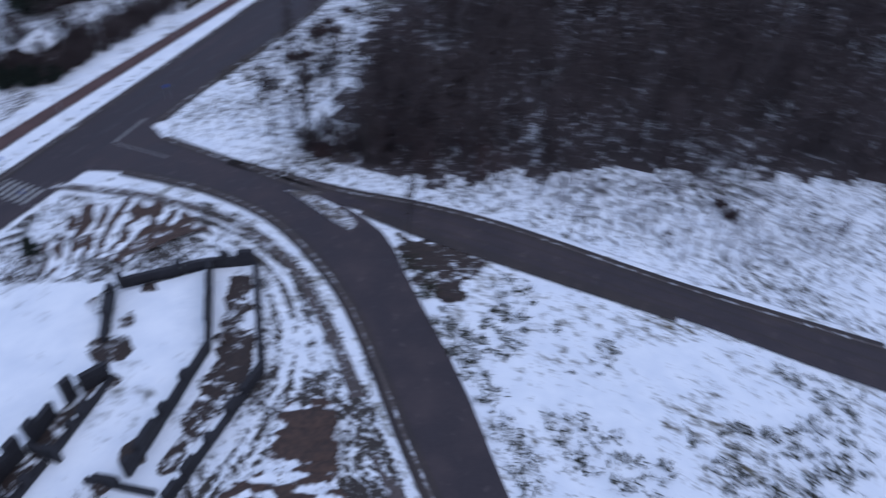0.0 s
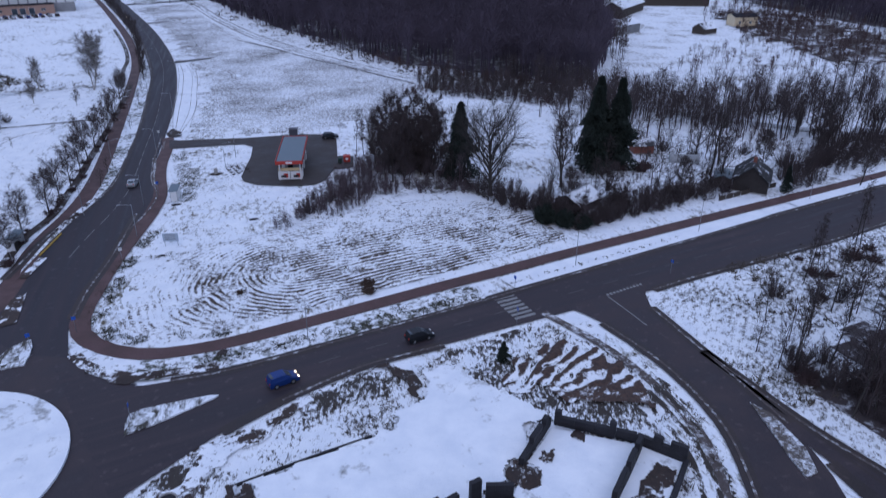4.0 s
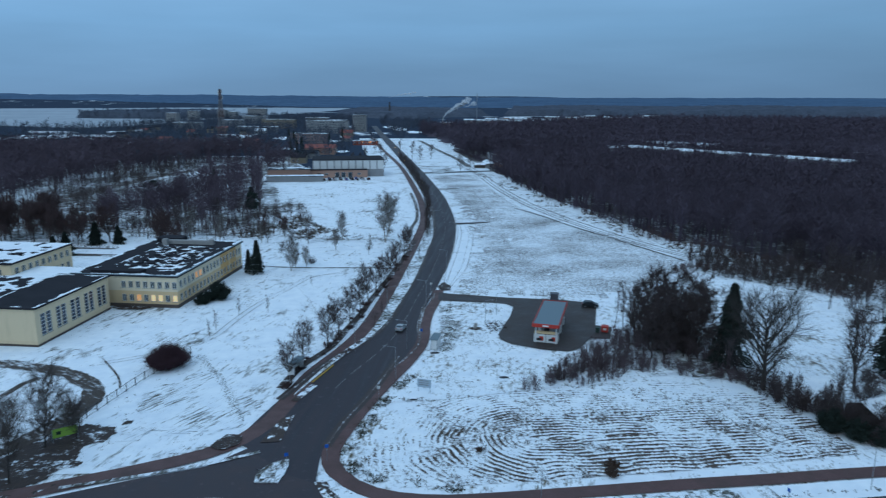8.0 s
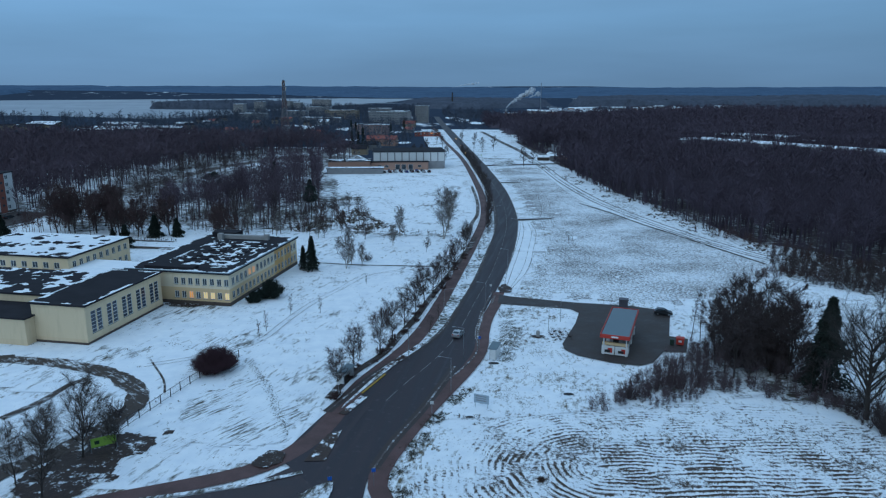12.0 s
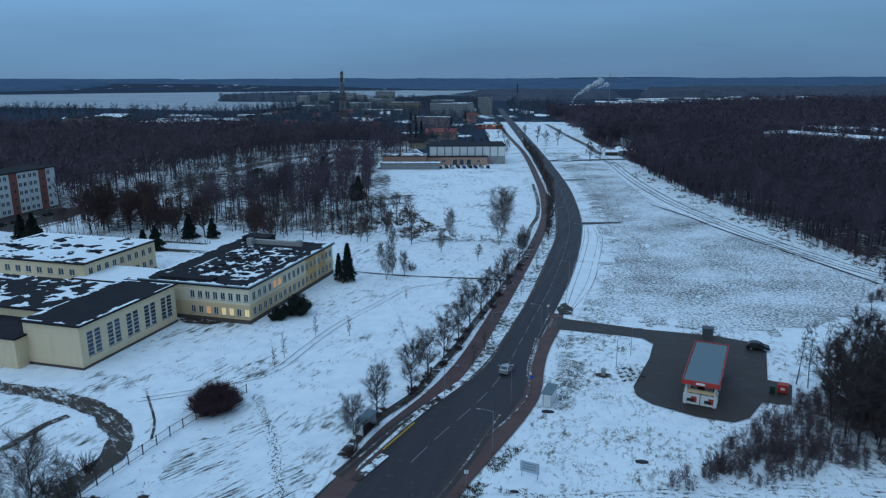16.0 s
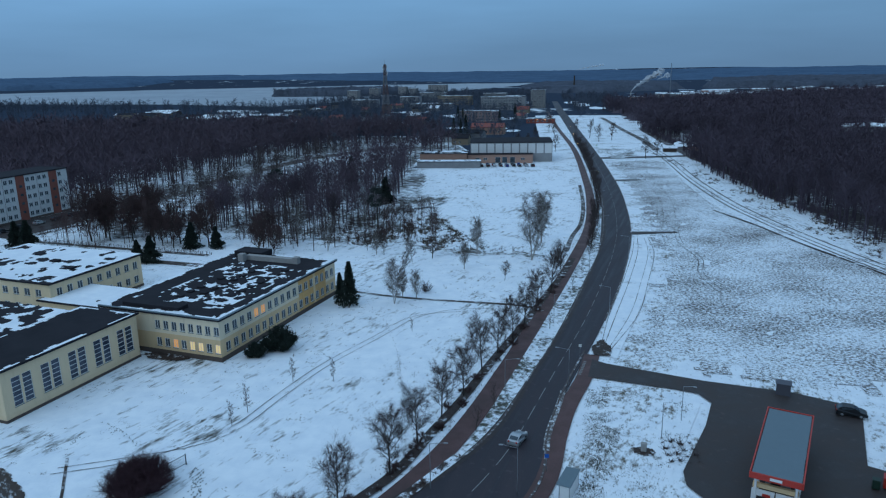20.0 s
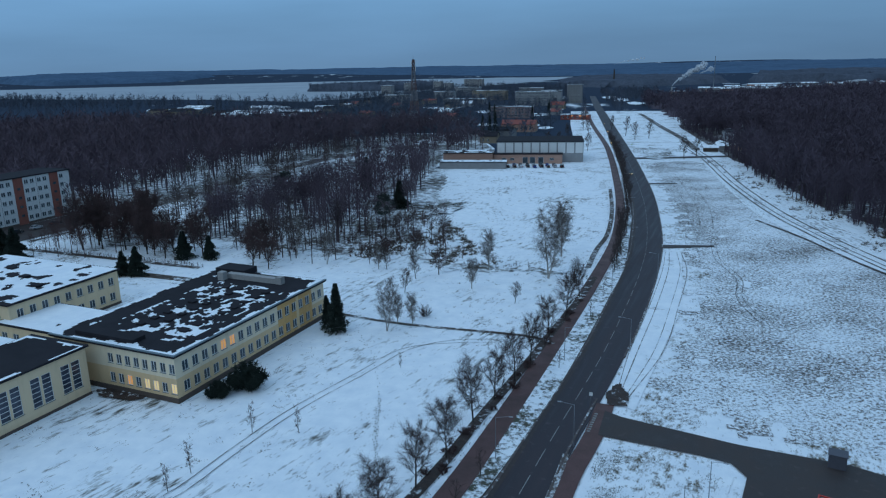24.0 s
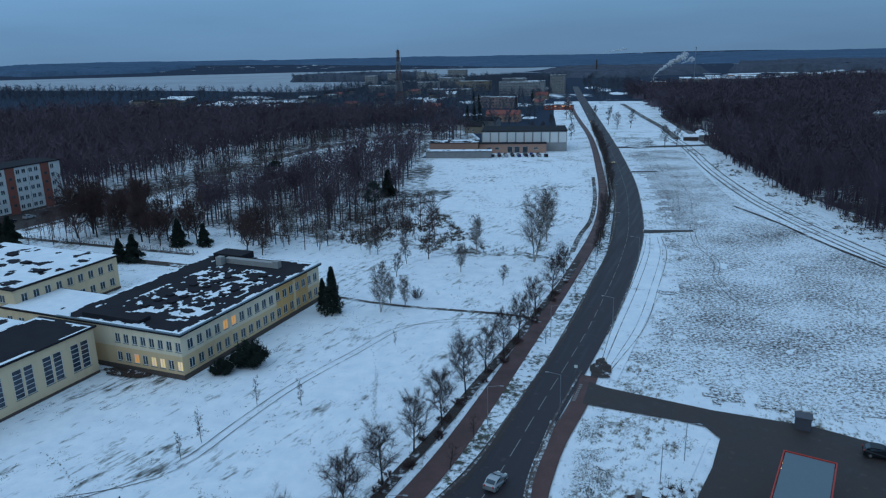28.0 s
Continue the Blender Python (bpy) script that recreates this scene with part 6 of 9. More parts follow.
# ---- woods ----
def wood_templates(seed, kinds, twigs, tw, reach=1.0, low=0.38):
    """Shapes of bare wood trees: a stem and a haze of twigs; fewer, broader ones for woods far off."""
    out = []
    for k in range(kinds):
        rng = np.random.RandomState(seed + k)
        h = rng.uniform(11, 15)
        sp = rng.uniform(2.0, 3.2)
        lean = rng.normal(size=2) * 0.5
        v, f = prisms([(0, 0, -0.2, lean[0] * 0.3, lean[1] * 0.3, h * 0.55, 0.19, 0.13), (lean[0] * 0.3, lean[1] * 0.3, h * 0.55, lean[0], lean[1], h * 0.97, 0.13, 0.02)], 3)
        f = np.concatenate([f[:, [0, 1, 2]], f[:, [0, 2, 3]]]) if twigs > 20 else f[:2, :3]
        t = rng.uniform(low, 0.98, twigs)
        az = rng.uniform(0, 6.283, twigs)
        rr = sp * np.sin(np.clip((t - low + 0.08) / (1.08 - low), 0, 1) * 2.6 + 0.25) * rng.uniform(0.1, 0.8, twigs)
        at = np.stack([np.cos(az) * rr, np.sin(az) * rr, t * h - 0.6], 1)
        d = np.stack([np.cos(az) * 0.6, np.sin(az) * 0.6, np.full(twigs, 0.75)], 1) + rng.normal(size=(twigs, 3)) * 0.4
        sv, sf = slivers(at, at + d * reach * rng.uniform(0.9, 2.2, (twigs, 1)), tw * rng.uniform(0.7, 1.5, (twigs, 1)), rng)
        out.append((np.concatenate([v, sv]), np.concatenate([f, sf + len(v)])))
    return out


def wood(name, places, templates, seed, material, label, lo=0.75, hi=1.2):
    """Many trees joined into one mesh of stuff."""
    rng = np.random.RandomState(seed)
    vs, fs, base = [], [], 0
    kind = rng.randint(0, len(templates), len(places))
    for k, (tv, tf) in enumerate(templates):
        p = places[kind == k]
        if not len(p):
            continue
        a, s = rng.uniform(0, 6.283, len(p)), rng.uniform(lo, hi, len(p))
        c, q = np.cos(a), np.sin(a)
        x = (tv[None, :, 0] * c[:, None] - tv[None, :, 1] * q[:, None]) * s[:, None] + p[:, 0:1]
        y = (tv[None, :, 0] * q[:, None] + tv[None, :, 1] * c[:, None]) * s[:, None] + p[:, 1:2]
        z = tv[None, :, 2] * s[:, None] * rng.uniform(0.9, 1.1, (len(p), 1))
        vs.append(np.stack([x, y, z], 2).reshape(-1, 3))
        fs.append((tf[None] + (np.arange(len(p)) * len(tv))[:, None, None] + base).reshape(-1, 3))
        base += len(p) * len(tv)
    return stuff(quick_mesh(name, np.concatenate(vs), np.concatenate(fs), material), label, "wood")


def scatter(poly, per, seed, holes=(), lines=()):
    """Random places in a polygon, one in so many square metres, clear of holes and of lines with a half width."""
    rng = np.random.RandomState(seed)
    xs, ys = np.array(poly).T
    n = int((np.ptp(xs) * np.ptp(ys)) / per)
    p = np.stack([rng.uniform(xs.min(), xs.max(), n), rng.uniform(ys.min(), ys.max(), n)], 1)
    keep = inside(poly, p[:, 0], p[:, 1])
    for h in holes:
        keep &= ~inside(h, p[:, 0], p[:, 1])
    for line, half in lines:
        for q in smooth_line(line, 4):
            keep &= np.hypot(p[:, 0] - q.x, p[:, 1] - q.y) > half
    return p[keep]


TPL = wood_templates(400, 6, 185, 0.052, 1.0, 0.46)
TPL_MID = wood_templates(420, 6, 54, 0.15, 1.1, 0.42)
TPL_SHRUB = wood_templates(490, 5, 110, 0.16, 1.6, 0.02)
TPL_FINE = wood_templates(480, 5, 170, 0.032, 1.5, 0.05)
TPL_FAR = wood_templates(440, 5, 24, 0.32, 1.25, 0.25)


def layered(name, places, seed, material, label, lo=0.75, hi=1.2):
    """A wood in belts: finely branched near the lawn, coarser further away."""
    d = np.hypot(places[:, 0], places[:, 1] - 105)
    for near, far, shapes in ((0, 230, TPL), (230, 470, TPL_MID), (470, 9999, TPL_FAR)):
        p = places[(d >= near) & (d < far)]
        if len(p):
            wood(name, p, shapes, seed, material, label, lo, hi)


STREET = [(-178, 232), (-160, 258), (-154, 290), (-152.5, 331), (-148, 383), (-136, 438), (-105, 500)]
W_LEFT = [(-150, 262), (-126, 236), (-100, 250), (-88, 246), (-62, 243), (-46, 250), (-46, 304), (-56, 360), (-74, 392), (-80, 430), (-60, 470), (-90, 560), (-420, 560), (-420, 300), (-190, 285)]
patch("forest_floor", W_LEFT, 0.03, forest_floor)
structure(bpy.data.objects["forest_floor"], "snowy wood floor with leaf litter", "ground")
STREET_SIDE = [(-160, 262), (-156, 290), (-154, 331), (-150, 383), (-138, 438), (-105, 500), (-90, 560), (-420, 560), (-420, 300), (-190, 285)]
behind = scatter(STREET_SIDE, 18, 11, (), ((STREET, 9),))
gone = np.zeros(len(behind), bool)
for q in smooth_line(STREET, 6):
    gone |= np.hypot(behind[:, 0] - q.x, behind[:, 1] - q.y) < 46
behind = behind[~gone | (np.random.RandomState(29).rand(len(behind)) < 0.78)]
layered("bare_wood", behind, 12, grove_twig, "dense bare deciduous wood beyond the street", 0.9, 1.3)
NEAR_SIDE = [(-92, 280), (-90, 256), (-82, 246), (-66, 244), (-54, 256), (-56, 290), (-64, 338), (-74, 392), (-80, 430), (-60, 470), (-84, 490), (-92, 430), (-98, 380), (-96, 320)]
layered("bare_wood", scatter(NEAR_SIDE, 27, 111, (), ((STREET, 16),)), 112, grove_twig, "open bare wood between street and lawn", 0.75, 1.25)
wood("bare_wood", scatter([(-108, 252), (-97, 246), (-86, 252), (-82, 290), (-92, 312), (-100, 300), (-106, 275)], 17, 127), TPL, 128, grove_twig, "clump of tall bare trees beside the wood street", 0.85, 1.15)
wood("bare_wood", scatter([(-92, 240), (-90, 262), (-50, 262), (-36, 262), (-30, 243), (-50, 236), (-64, 228), (-80, 234)], 34, 13), TPL, 14, twig, "thin bare trees along the wood edge", 0.45, 0.9)
layered("bare_wood", scatter([(-150, 222), (-130, 224), (-98, 232), (-100, 246), (-126, 250), (-150, 258)], 20, 131), 132, twig_red, "brown scrub and young trees by the flats", 0.4, 0.75)
wood("bare_wood", scatter([(-146, 290), (-124, 262), (-108, 262), (-112, 320), (-118, 380), (-110, 430), (-130, 436), (-142, 383), (-147, 331)], 75, 115, (), ((STREET, 8),)), TPL, 116, twig, "single bare trees beside the wood street", 0.7, 1.1)
wood("bare_wood", scatter([(-104, 262), (-90, 240), (-70, 235), (-53, 239), (-41, 238), (-37, 244), (-46, 278), (-43, 302), (-52, 302), (-60, 268), (-84, 262)], 12, 117), TPL_SHRUB, 118, twig_red, "brown scrub at the foot of the wood", 0.09, 0.26)
wood("bare_wood", scatter([(-60, 266), (-50, 246), (-40, 243), (-28, 236), (-8, 235), (-8, 237), (-22, 240), (-34, 256), (-42, 276), (-44, 304), (-54, 304)], 4, 119), TPL_SHRUB, 120, twig_red, "brown shrubs and weeds across the lawn edge", 0.03, 0.11)
structure(relief("scrub_ground", [(-112, 266), (-94, 246), (-72, 240), (-50, 243), (-44, 254), (-46, 280), (-50, 300), (-62, 290), (-84, 284), (-100, 282)], 1.6, lambda x, y: 0.16 + 0.06 * wave2(x, y, 57, 5), snow_scrub, jag=7), "brown weedy ground at the foot of the wood", "ground")
W_RIGHT = [(50, 612), (58, 500), (62, 444), (64, 374), (71, 321), (76, 287), (84, 248), (94, 216), (106, 196), (118, 184), (132, 172), (165, 208), (198, 252), (300, 418), (330, 455), (225, 560), (120, 640), (50, 640)]
patch("forest_floor", W_RIGHT, 0.03, thicket_floor_mat)
structure(bpy.data.objects["forest_floor.001"], "snowy wood floor with leaf litter", "ground")
HOUSE_GAP = [(40, 458), (78, 464), (94, 500), (94, 540), (62, 560), (40, 600)]
HALL_YARD = [(146, 528), (190, 562), (300, 424), (250, 380)]
layered("bare_wood", scatter(W_RIGHT, 11, 15, (HOUSE_GAP, HALL_YARD)), 16, forest_twig, "dense dark bare wood beyond the field", 0.8, 1.2)
FARM_WOOD = [(300, 172), (308, 198), (317, 220), (328, 247), (331, 268), (332, 292), (337, 316), (390, 380), (470, 452), (560, 520), (620, 545), (900, 500), (760, 250), (420, 130), (330, 110)]
patch("forest_floor", FARM_WOOD, 0.034, thicket_floor_mat)
structure(bpy.data.objects["forest_floor.002"], "snowy wood floor with leaf litter", "ground")
layered("bare_wood", scatter(FARM_WOOD, 15, 17), 18, forest_twig, "dense bare wood behind the farm")
wood("bare_wood", scatter([(112, 122), (98, 140), (98, 172), (116, 170), (140, 142), (205, 140), (225, 112), (150, 104)], 24, 19), TPL, 20, twig, "belt of thin bare trees along the railway", 0.4, 0.9)
THICKET = [(65.6, 33.5), (65.8, 27), (71, 16), (75.5, 3), (86, -27), (95, -80), (200, -80), (200, 52), (128, 50.5), (102, 47), (80, 42), (70, 38.5)]
TPL_LOW = wood_templates(460, 5, 110, 0.06, 1.3, 0.10)
pt = scatter(THICKET, 6.0, 21)
deep = pt[:, 0] > 108
wood("bare_wood", pt[~deep], TPL_LOW, 22, twig, "dense bare thicket beside the lane", 0.45, 0.8)
wood("bare_wood", pt[deep], TPL_MID, 23, twig, "dense bare thicket beside the lane", 0.45, 0.8)
wood("bare_wood", scatter([(61.5, 26), (61, 40), (64, 52), (76, 46), (98, 53), (140, 62), (140, 56), (92, 45), (68, 34)], 16, 23), TPL, 24, twig, "thin bare saplings in the weedy field", 0.3, 0.55)

wood("bare_wood", scatter([(205, 140), (230, 112), (330, 150), (330, 234), (345, 308), (300, 262), (250, 215), (190, 200), (165, 178)], 22, 25), TPL_MID, 26, twig_red, "brown scrub in the farm clearing", 0.15, 0.45)
wood("bare_wood", scatter([(66, 95), (100, 92), (118, 96), (118, 118), (100, 118), (82, 104), (70, 101)], 24, 27), TPL, 28, twig, "scattered bare shrubs in the garden", 0.25, 0.6)


# brown scrub, spoil and wood edges round the farm
structure(relief("scrub_ground", [(289, 286), (317, 291), (331, 268), (317, 222), (302, 180), (270, 166), (232, 158), (236, 186), (250, 204), (246, 222), (270, 250)], 1.6, lambda x, y: 0.5 + 0.35 * wave2(x, y, 47, 6), snow_earth, jag=8), "brown scrubland with dug soil and thin snow", "ground")
wood("bare_wood", scatter([(289, 284), (317, 289), (330, 264), (316, 218), (304, 190), (266, 172), (236, 166), (246, 201), (240, 216), (268, 250)], 13, 251), TPL_SHRUB, 252, twig_red, "brown scrub on the dug soil beside the farm", 0.1, 0.28)
FARM_BACK = [(300, 640), (345, 560), (396, 552), (440, 528), (474, 512), (520, 505), (548, 520), (600, 560), (460, 640), (370, 645)]
patch("forest_floor", FARM_BACK, 0.037, thicket_floor_mat)
structure(bpy.data.objects["forest_floor.003"], "snowy wood floor with leaf litter", "ground")
wood("bare_wood", scatter(FARM_BACK, 17, 253), TPL_MID, 254, forest_twig, "dark bare wood behind the farm halls", 0.7, 1.15)
wood("bare_wood", scatter([(330, 455), (338, 440), (372, 500), (392, 536), (350, 575), (225, 560)], 20, 255), TPL_MID, 256, forest_twig, "ragged bare wood beside the farm", 0.5, 1.1)
wood("bare_wood", scatter([(312, 405), (330, 440), (352, 470), (410, 520), (404, 528), (340, 462), (306, 424)], 45, 257), TPL_MID, 258, twig, "ragged bare trees at the farm edge", 0.3, 0.7)
wood("bare_wood", scatter([(345, 330), (420, 410), (500, 475), (490, 482), (405, 420), (335, 345)], 60, 259), TPL_MID, 260, twig_red, "ragged scrub at the farm edge", 0.2, 0.5)
wood("bare_wood", scatter([(119, 142), (130, 122), (140, 118), (150, 102), (155, 108), (146, 128), (132, 148), (124, 152)], 8, 261), TPL_LOW, 262, twig, "belt of bare shrubs behind the garden", 0.3, 0.6)
wood("bare_wood", scatter([(117, 89), (143, 90.5), (167, 97), (172, 108), (143, 102), (124, 97)], 4.5, 263), TPL_LOW, 264, twig, "dense dark bare bushes beside the wooden house", 0.2, 0.5)

wood("bare_wood", scatter([(108, 152), (120, 134), (132, 117), (147, 102), (164, 93), (170, 100), (152, 110), (138, 124), (126, 142), (114, 158)], 9, 265), TPL, 266, twig, "row of tall bare trees behind the garden", 0.5, 0.95)
wood("bare_wood", scatter([(61.4, 30), (62.5, 44), (70, 56), (84, 62), (104, 63.5), (130, 64), (140, 60), (100, 52), (76, 45), (66, 38)], 3.6, 267), TPL_SHRUB, 268, twig, "thin dead weeds and shoots in the snow field", 0.03, 0.075)
wood("bare_wood", scatter([(68, 97), (84, 94.5), (104, 94), (124, 100), (132, 110), (116, 122), (96, 122), (78, 112)], 5, 269), TPL_SHRUB, 270, twig_red, "dead weeds and low shoots in the garden", 0.03, 0.10)


wood("bare_wood", scatter([(63, 22), (61.6, 6), (60.6, -12), (66, -24), (84, -30), (76, 2), (71, 16), (65, 26)], 2.2, 273), TPL_SHRUB, 274, twig, "tall grey weeds beside the lane", 0.03, 0.085)
wood("bare_wood", scatter([(65, 14), (63.6, -2), (64.4, -14), (71, -23), (82, -22), (76, 0), (70, 14)], 1.3, 279), TPL_FINE, 280, shoot_twig, "hazy grey shoots and dead weeds beside the lane", 0.06, 0.15)


wood("bare_wood", scatter([(88, 206), (94, 212), (112, 195), (126, 176), (118, 160), (109, 156), (97, 170), (86, 181), (85, 193)], 2.4, 275), TPL_SHRUB, 276, twig, "dark bare scrub between the wood and the field", 0.10, 0.27)


RAIL = smooth_line([(84, 240), (98, 205), (116, 178), (130, 154), (134, 128), (133, 101)], 1.4)
rr_ = np.random.RandomState(63)
wood("bare_wood", np.array([(p.x + rr_.normal() * 2.0, p.y + rr_.normal() * 2.0) for p in RAIL]), TPL_SHRUB, 64, twig_red, "low brown scrub along the old railway", 0.16, 0.32)
wood("bare_wood", scatter([(76, 184), (84, 185), (96, 176), (104, 163), (108, 154), (113, 158), (100, 181), (86, 193), (76, 190)], 2.6, 65), TPL_SHRUB, 66, twig_red, "brown hedge of scrub below the railway bank", 0.08, 0.2)
wood("bare_wood", scatter([(112, 196), (120, 206), (156, 150), (205, 128), (200, 118), (148, 124)], 9, 67), TPL_LOW, 68, twig, "belt of bare scrub before the farm", 0.3, 0.6)


wood("bare_wood", scatter([(23, 110.2), (30, 112.6), (38, 114.4), (47, 114.2), (56, 109.8), (60, 107.5), (61, 112), (50, 117), (40, 120.5), (33, 117.8), (27, 114)], 0.8, 69), TPL_SHRUB, 70, shoot_twig, "hazy fringe of bare shoots below the thicket", 0.07, 0.19)
wood("bare_wood", scatter([(20.1, 108.3), (26, 113.5), (36.7, 126.6), (43.6, 132.6), (52, 138), (54, 134), (47, 126), (42, 117), (39, 112.6), (31.5, 109.4), (22, 107.6)], 1.15, 691), TPL_SHRUB, 692, shoot_twig, "dense dark band of bare shrubs below the yard", 0.08, 0.21)
wood("bare_wood", scatter([(34, 118), (40, 117.5), (48, 117), (58, 112.5), (62, 116), (58, 126), (48, 130), (41, 126)], 6.5, 71), TPL_FINE, 72, shoot_twig, "dense purple-brown thicket of bare shoots", 0.25, 0.5)
wood("bare_wood", scatter([(66, 86.2), (104, 87.6), (106, 93), (84, 94), (70, 92.5)], 1.15, 73), TPL_SHRUB, 74, twig, "bare brown hedge along the garden", 0.13, 0.3)
wood("bare_wood", scatter([(114.5, 83.6), (133, 86.6), (146, 87), (168, 100), (156, 103), (131, 95), (116, 88)], 2.2, 75), TPL_SHRUB, 76, twig, "bare brown hedge along the garden", 0.15, 0.3)
wood("bare_wood", scatter([(60.4, 98), (66, 88), (69, 89), (68, 99), (65, 109), (58, 112), (58, 107)], 1.3, 77), TPL_SHRUB, 78, twig, "bare shoots at the meadow edge", 0.12, 0.3)


wood("bare_wood", scatter([(66, 24), (66.5, 31), (69.5, 36), (81, 41), (93, 44.5), (94, 40), (82, 34), (75, 26), (73, 17), (69, 17)], 2.4, 79), TPL_FINE, 80, twig_red, "reddish bare undergrowth at the thicket edge", 0.16, 0.42)
wood("bare_wood", scatter([(67, 26), (71, 36), (86, 43), (91, 42), (78, 29), (73, 19)], 9, 81), TPL, 82, twig, "slim bare alders at the thicket edge", 0.5, 0.85)


wood("bare_wood", scatter([(84, 182), (90, 194), (106, 176), (124, 156), (116, 150), (99, 170)], 9, 83), TPL_LOW, 84, twig, "thin dark scrub between field and railway", 0.2, 0.42)
EDGE = smooth_line([(52, 600), (60, 500), (63, 444), (65, 374), (72, 321), (77, 287), (85, 248), (95, 216), (107, 196), (119, 184), (132, 174)], 0.9)
wood("bare_wood", np.array([(p.x + abs(rr_.normal()) * 4 + 1, p.y + rr_.normal() * 1.5) for p in EDGE]), TPL_SHRUB, 86, forest_twig, "dark undergrowth along the wood edge", 0.14, 0.3)


wood("bare_wood", scatter([(150, 192), (176, 206), (215, 262), (312, 405), (300, 430), (196, 262), (160, 212)], 26, 87), TPL_MID, 88, twig, "ragged bare trees at the farm edge", 0.35, 0.9)
wood("bare_wood", scatter([(255, 215), (330, 240), (345, 300), (300, 300), (262, 262)], 60, 89), TPL_MID, 90, twig_red, "scattered bare trees round the farm", 0.3, 0.7)


def canopy(name, poly, step, h, seed, material, label):
    """The closed crowns of distant woods: an uneven, spiky sheet."""
    rng = np.random.RandomState(seed)
    xs, ys = np.array(poly).T
    gx, gy = np.meshgrid(np.arange(xs.min(), xs.max() + step, step), np.arange(ys.min(), ys.max() + step, step))
    ins = inside(poly, gx, gy)
    gx = gx + rng.uniform(-0.4, 0.4, gx.shape) * step
    gy = gy + rng.uniform(-0.4, 0.4, gx.shape) * step
    far = np.maximum(0, (np.hypot(gx, gy - 100) - 2600) / 2250) ** 1.15 * 35
    zz = h * (0.62 + 0.38 * rng.rand(*gx.shape)) + far + 2.5 * wave2(gx, gy, seed, 160)
    idx = np.arange(gx.size).reshape(gx.shape)
    q = ins[:-1, :-1] & ins[1:, :-1] & ins[:-1, 1:] & ins[1:, 1:]
    a, b, c, d = idx[:-1, :-1][q], idx[:-1, 1:][q], idx[1:, 1:][q], idx[1:, :-1][q]
    edge = np.zeros_like(ins)
    for i in (-1, 0, 1):
        for j in (-1, 0, 1):
            edge |= ~np.roll(np.roll(ins, i, 0), j, 1)
    zz = np.where(edge, far, zz)
    faces = np.concatenate([np.stack([a, b, c], 1), np.stack([a, c, d], 1)])
    used = np.unique(faces)
    remap = np.full(gx.size, -1)
    remap[used] = np.arange(len(used))
    verts = np.stack([gx.ravel(), gy.ravel(), zz.ravel()], 1)[used]
    return stuff(quick_mesh(name, verts, remap[faces], material), label, "wood")


EAST = [(50, 640), (120, 640), (215, 650), (300, 640), (370, 560), (460, 620), (600, 560), (760, 420), (1200, 500), (1100, 900), (820, 1230), (440, 1270), (320, 1170), (150, 1020), (95, 960), (40, 960), (24, 860), (46, 790)]
canopy("far_wood", EAST, 12, 6, 33, forest_twig, "distant bare wood east of the town")
wood("far_wood", scatter(EAST, 42, 331), TPL_FAR, 332, forest_twig, "distant bare trees east of the town", 0.8, 1.3)
WEST = [(-420, 300), (-420, 545), (-640, 540), (-900, 400), (-700, 250)]
canopy("far_wood", WEST, 12, 7, 31, forest_twig, "distant bare wood west of the town")
wood("far_wood", scatter(WEST, 34, 311), TPL_FAR, 312, forest_twig, "distant bare trees west of the town", 0.8, 1.3)
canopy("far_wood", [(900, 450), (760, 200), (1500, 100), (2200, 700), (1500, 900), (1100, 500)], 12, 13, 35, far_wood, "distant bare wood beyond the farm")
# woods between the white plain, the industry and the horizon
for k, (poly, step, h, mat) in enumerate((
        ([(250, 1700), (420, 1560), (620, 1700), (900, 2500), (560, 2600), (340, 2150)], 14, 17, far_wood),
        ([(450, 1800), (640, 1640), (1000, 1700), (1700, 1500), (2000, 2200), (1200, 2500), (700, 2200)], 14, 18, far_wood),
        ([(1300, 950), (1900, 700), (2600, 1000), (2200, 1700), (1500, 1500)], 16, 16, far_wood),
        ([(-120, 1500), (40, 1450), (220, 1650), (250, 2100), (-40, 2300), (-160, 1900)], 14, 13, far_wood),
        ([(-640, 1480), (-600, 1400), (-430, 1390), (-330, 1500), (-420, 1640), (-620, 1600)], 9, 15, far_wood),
        ([(-2600, 2500), (-1900, 2150), (-1650, 2460), (-1880, 3150), (-3000, 3300)], 22, 20, haze_wood),
        ([(-3200, 3500), (-1500, 3400), (-850, 3100), (-200, 2600), (800, 2750), (2600, 2300), (3900, 1600), (4300, 2600), (2600, 4400), (-1200, 4700), (-3300, 4000)], 40, 9, haze_wood))):
    canopy("far_wood", poly, step, h, 600 + 3 * k, mat, "distant woods in haze-tinted blue towards the horizon")
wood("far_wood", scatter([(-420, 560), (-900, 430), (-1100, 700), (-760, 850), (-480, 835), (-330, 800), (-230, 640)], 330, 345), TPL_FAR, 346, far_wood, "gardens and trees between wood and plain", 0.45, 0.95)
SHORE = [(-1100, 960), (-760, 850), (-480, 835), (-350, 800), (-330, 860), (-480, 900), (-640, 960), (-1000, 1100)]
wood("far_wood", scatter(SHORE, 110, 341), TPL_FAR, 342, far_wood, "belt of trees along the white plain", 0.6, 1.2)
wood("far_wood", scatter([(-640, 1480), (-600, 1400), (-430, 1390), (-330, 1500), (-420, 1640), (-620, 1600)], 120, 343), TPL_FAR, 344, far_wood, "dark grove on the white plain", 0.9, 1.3)
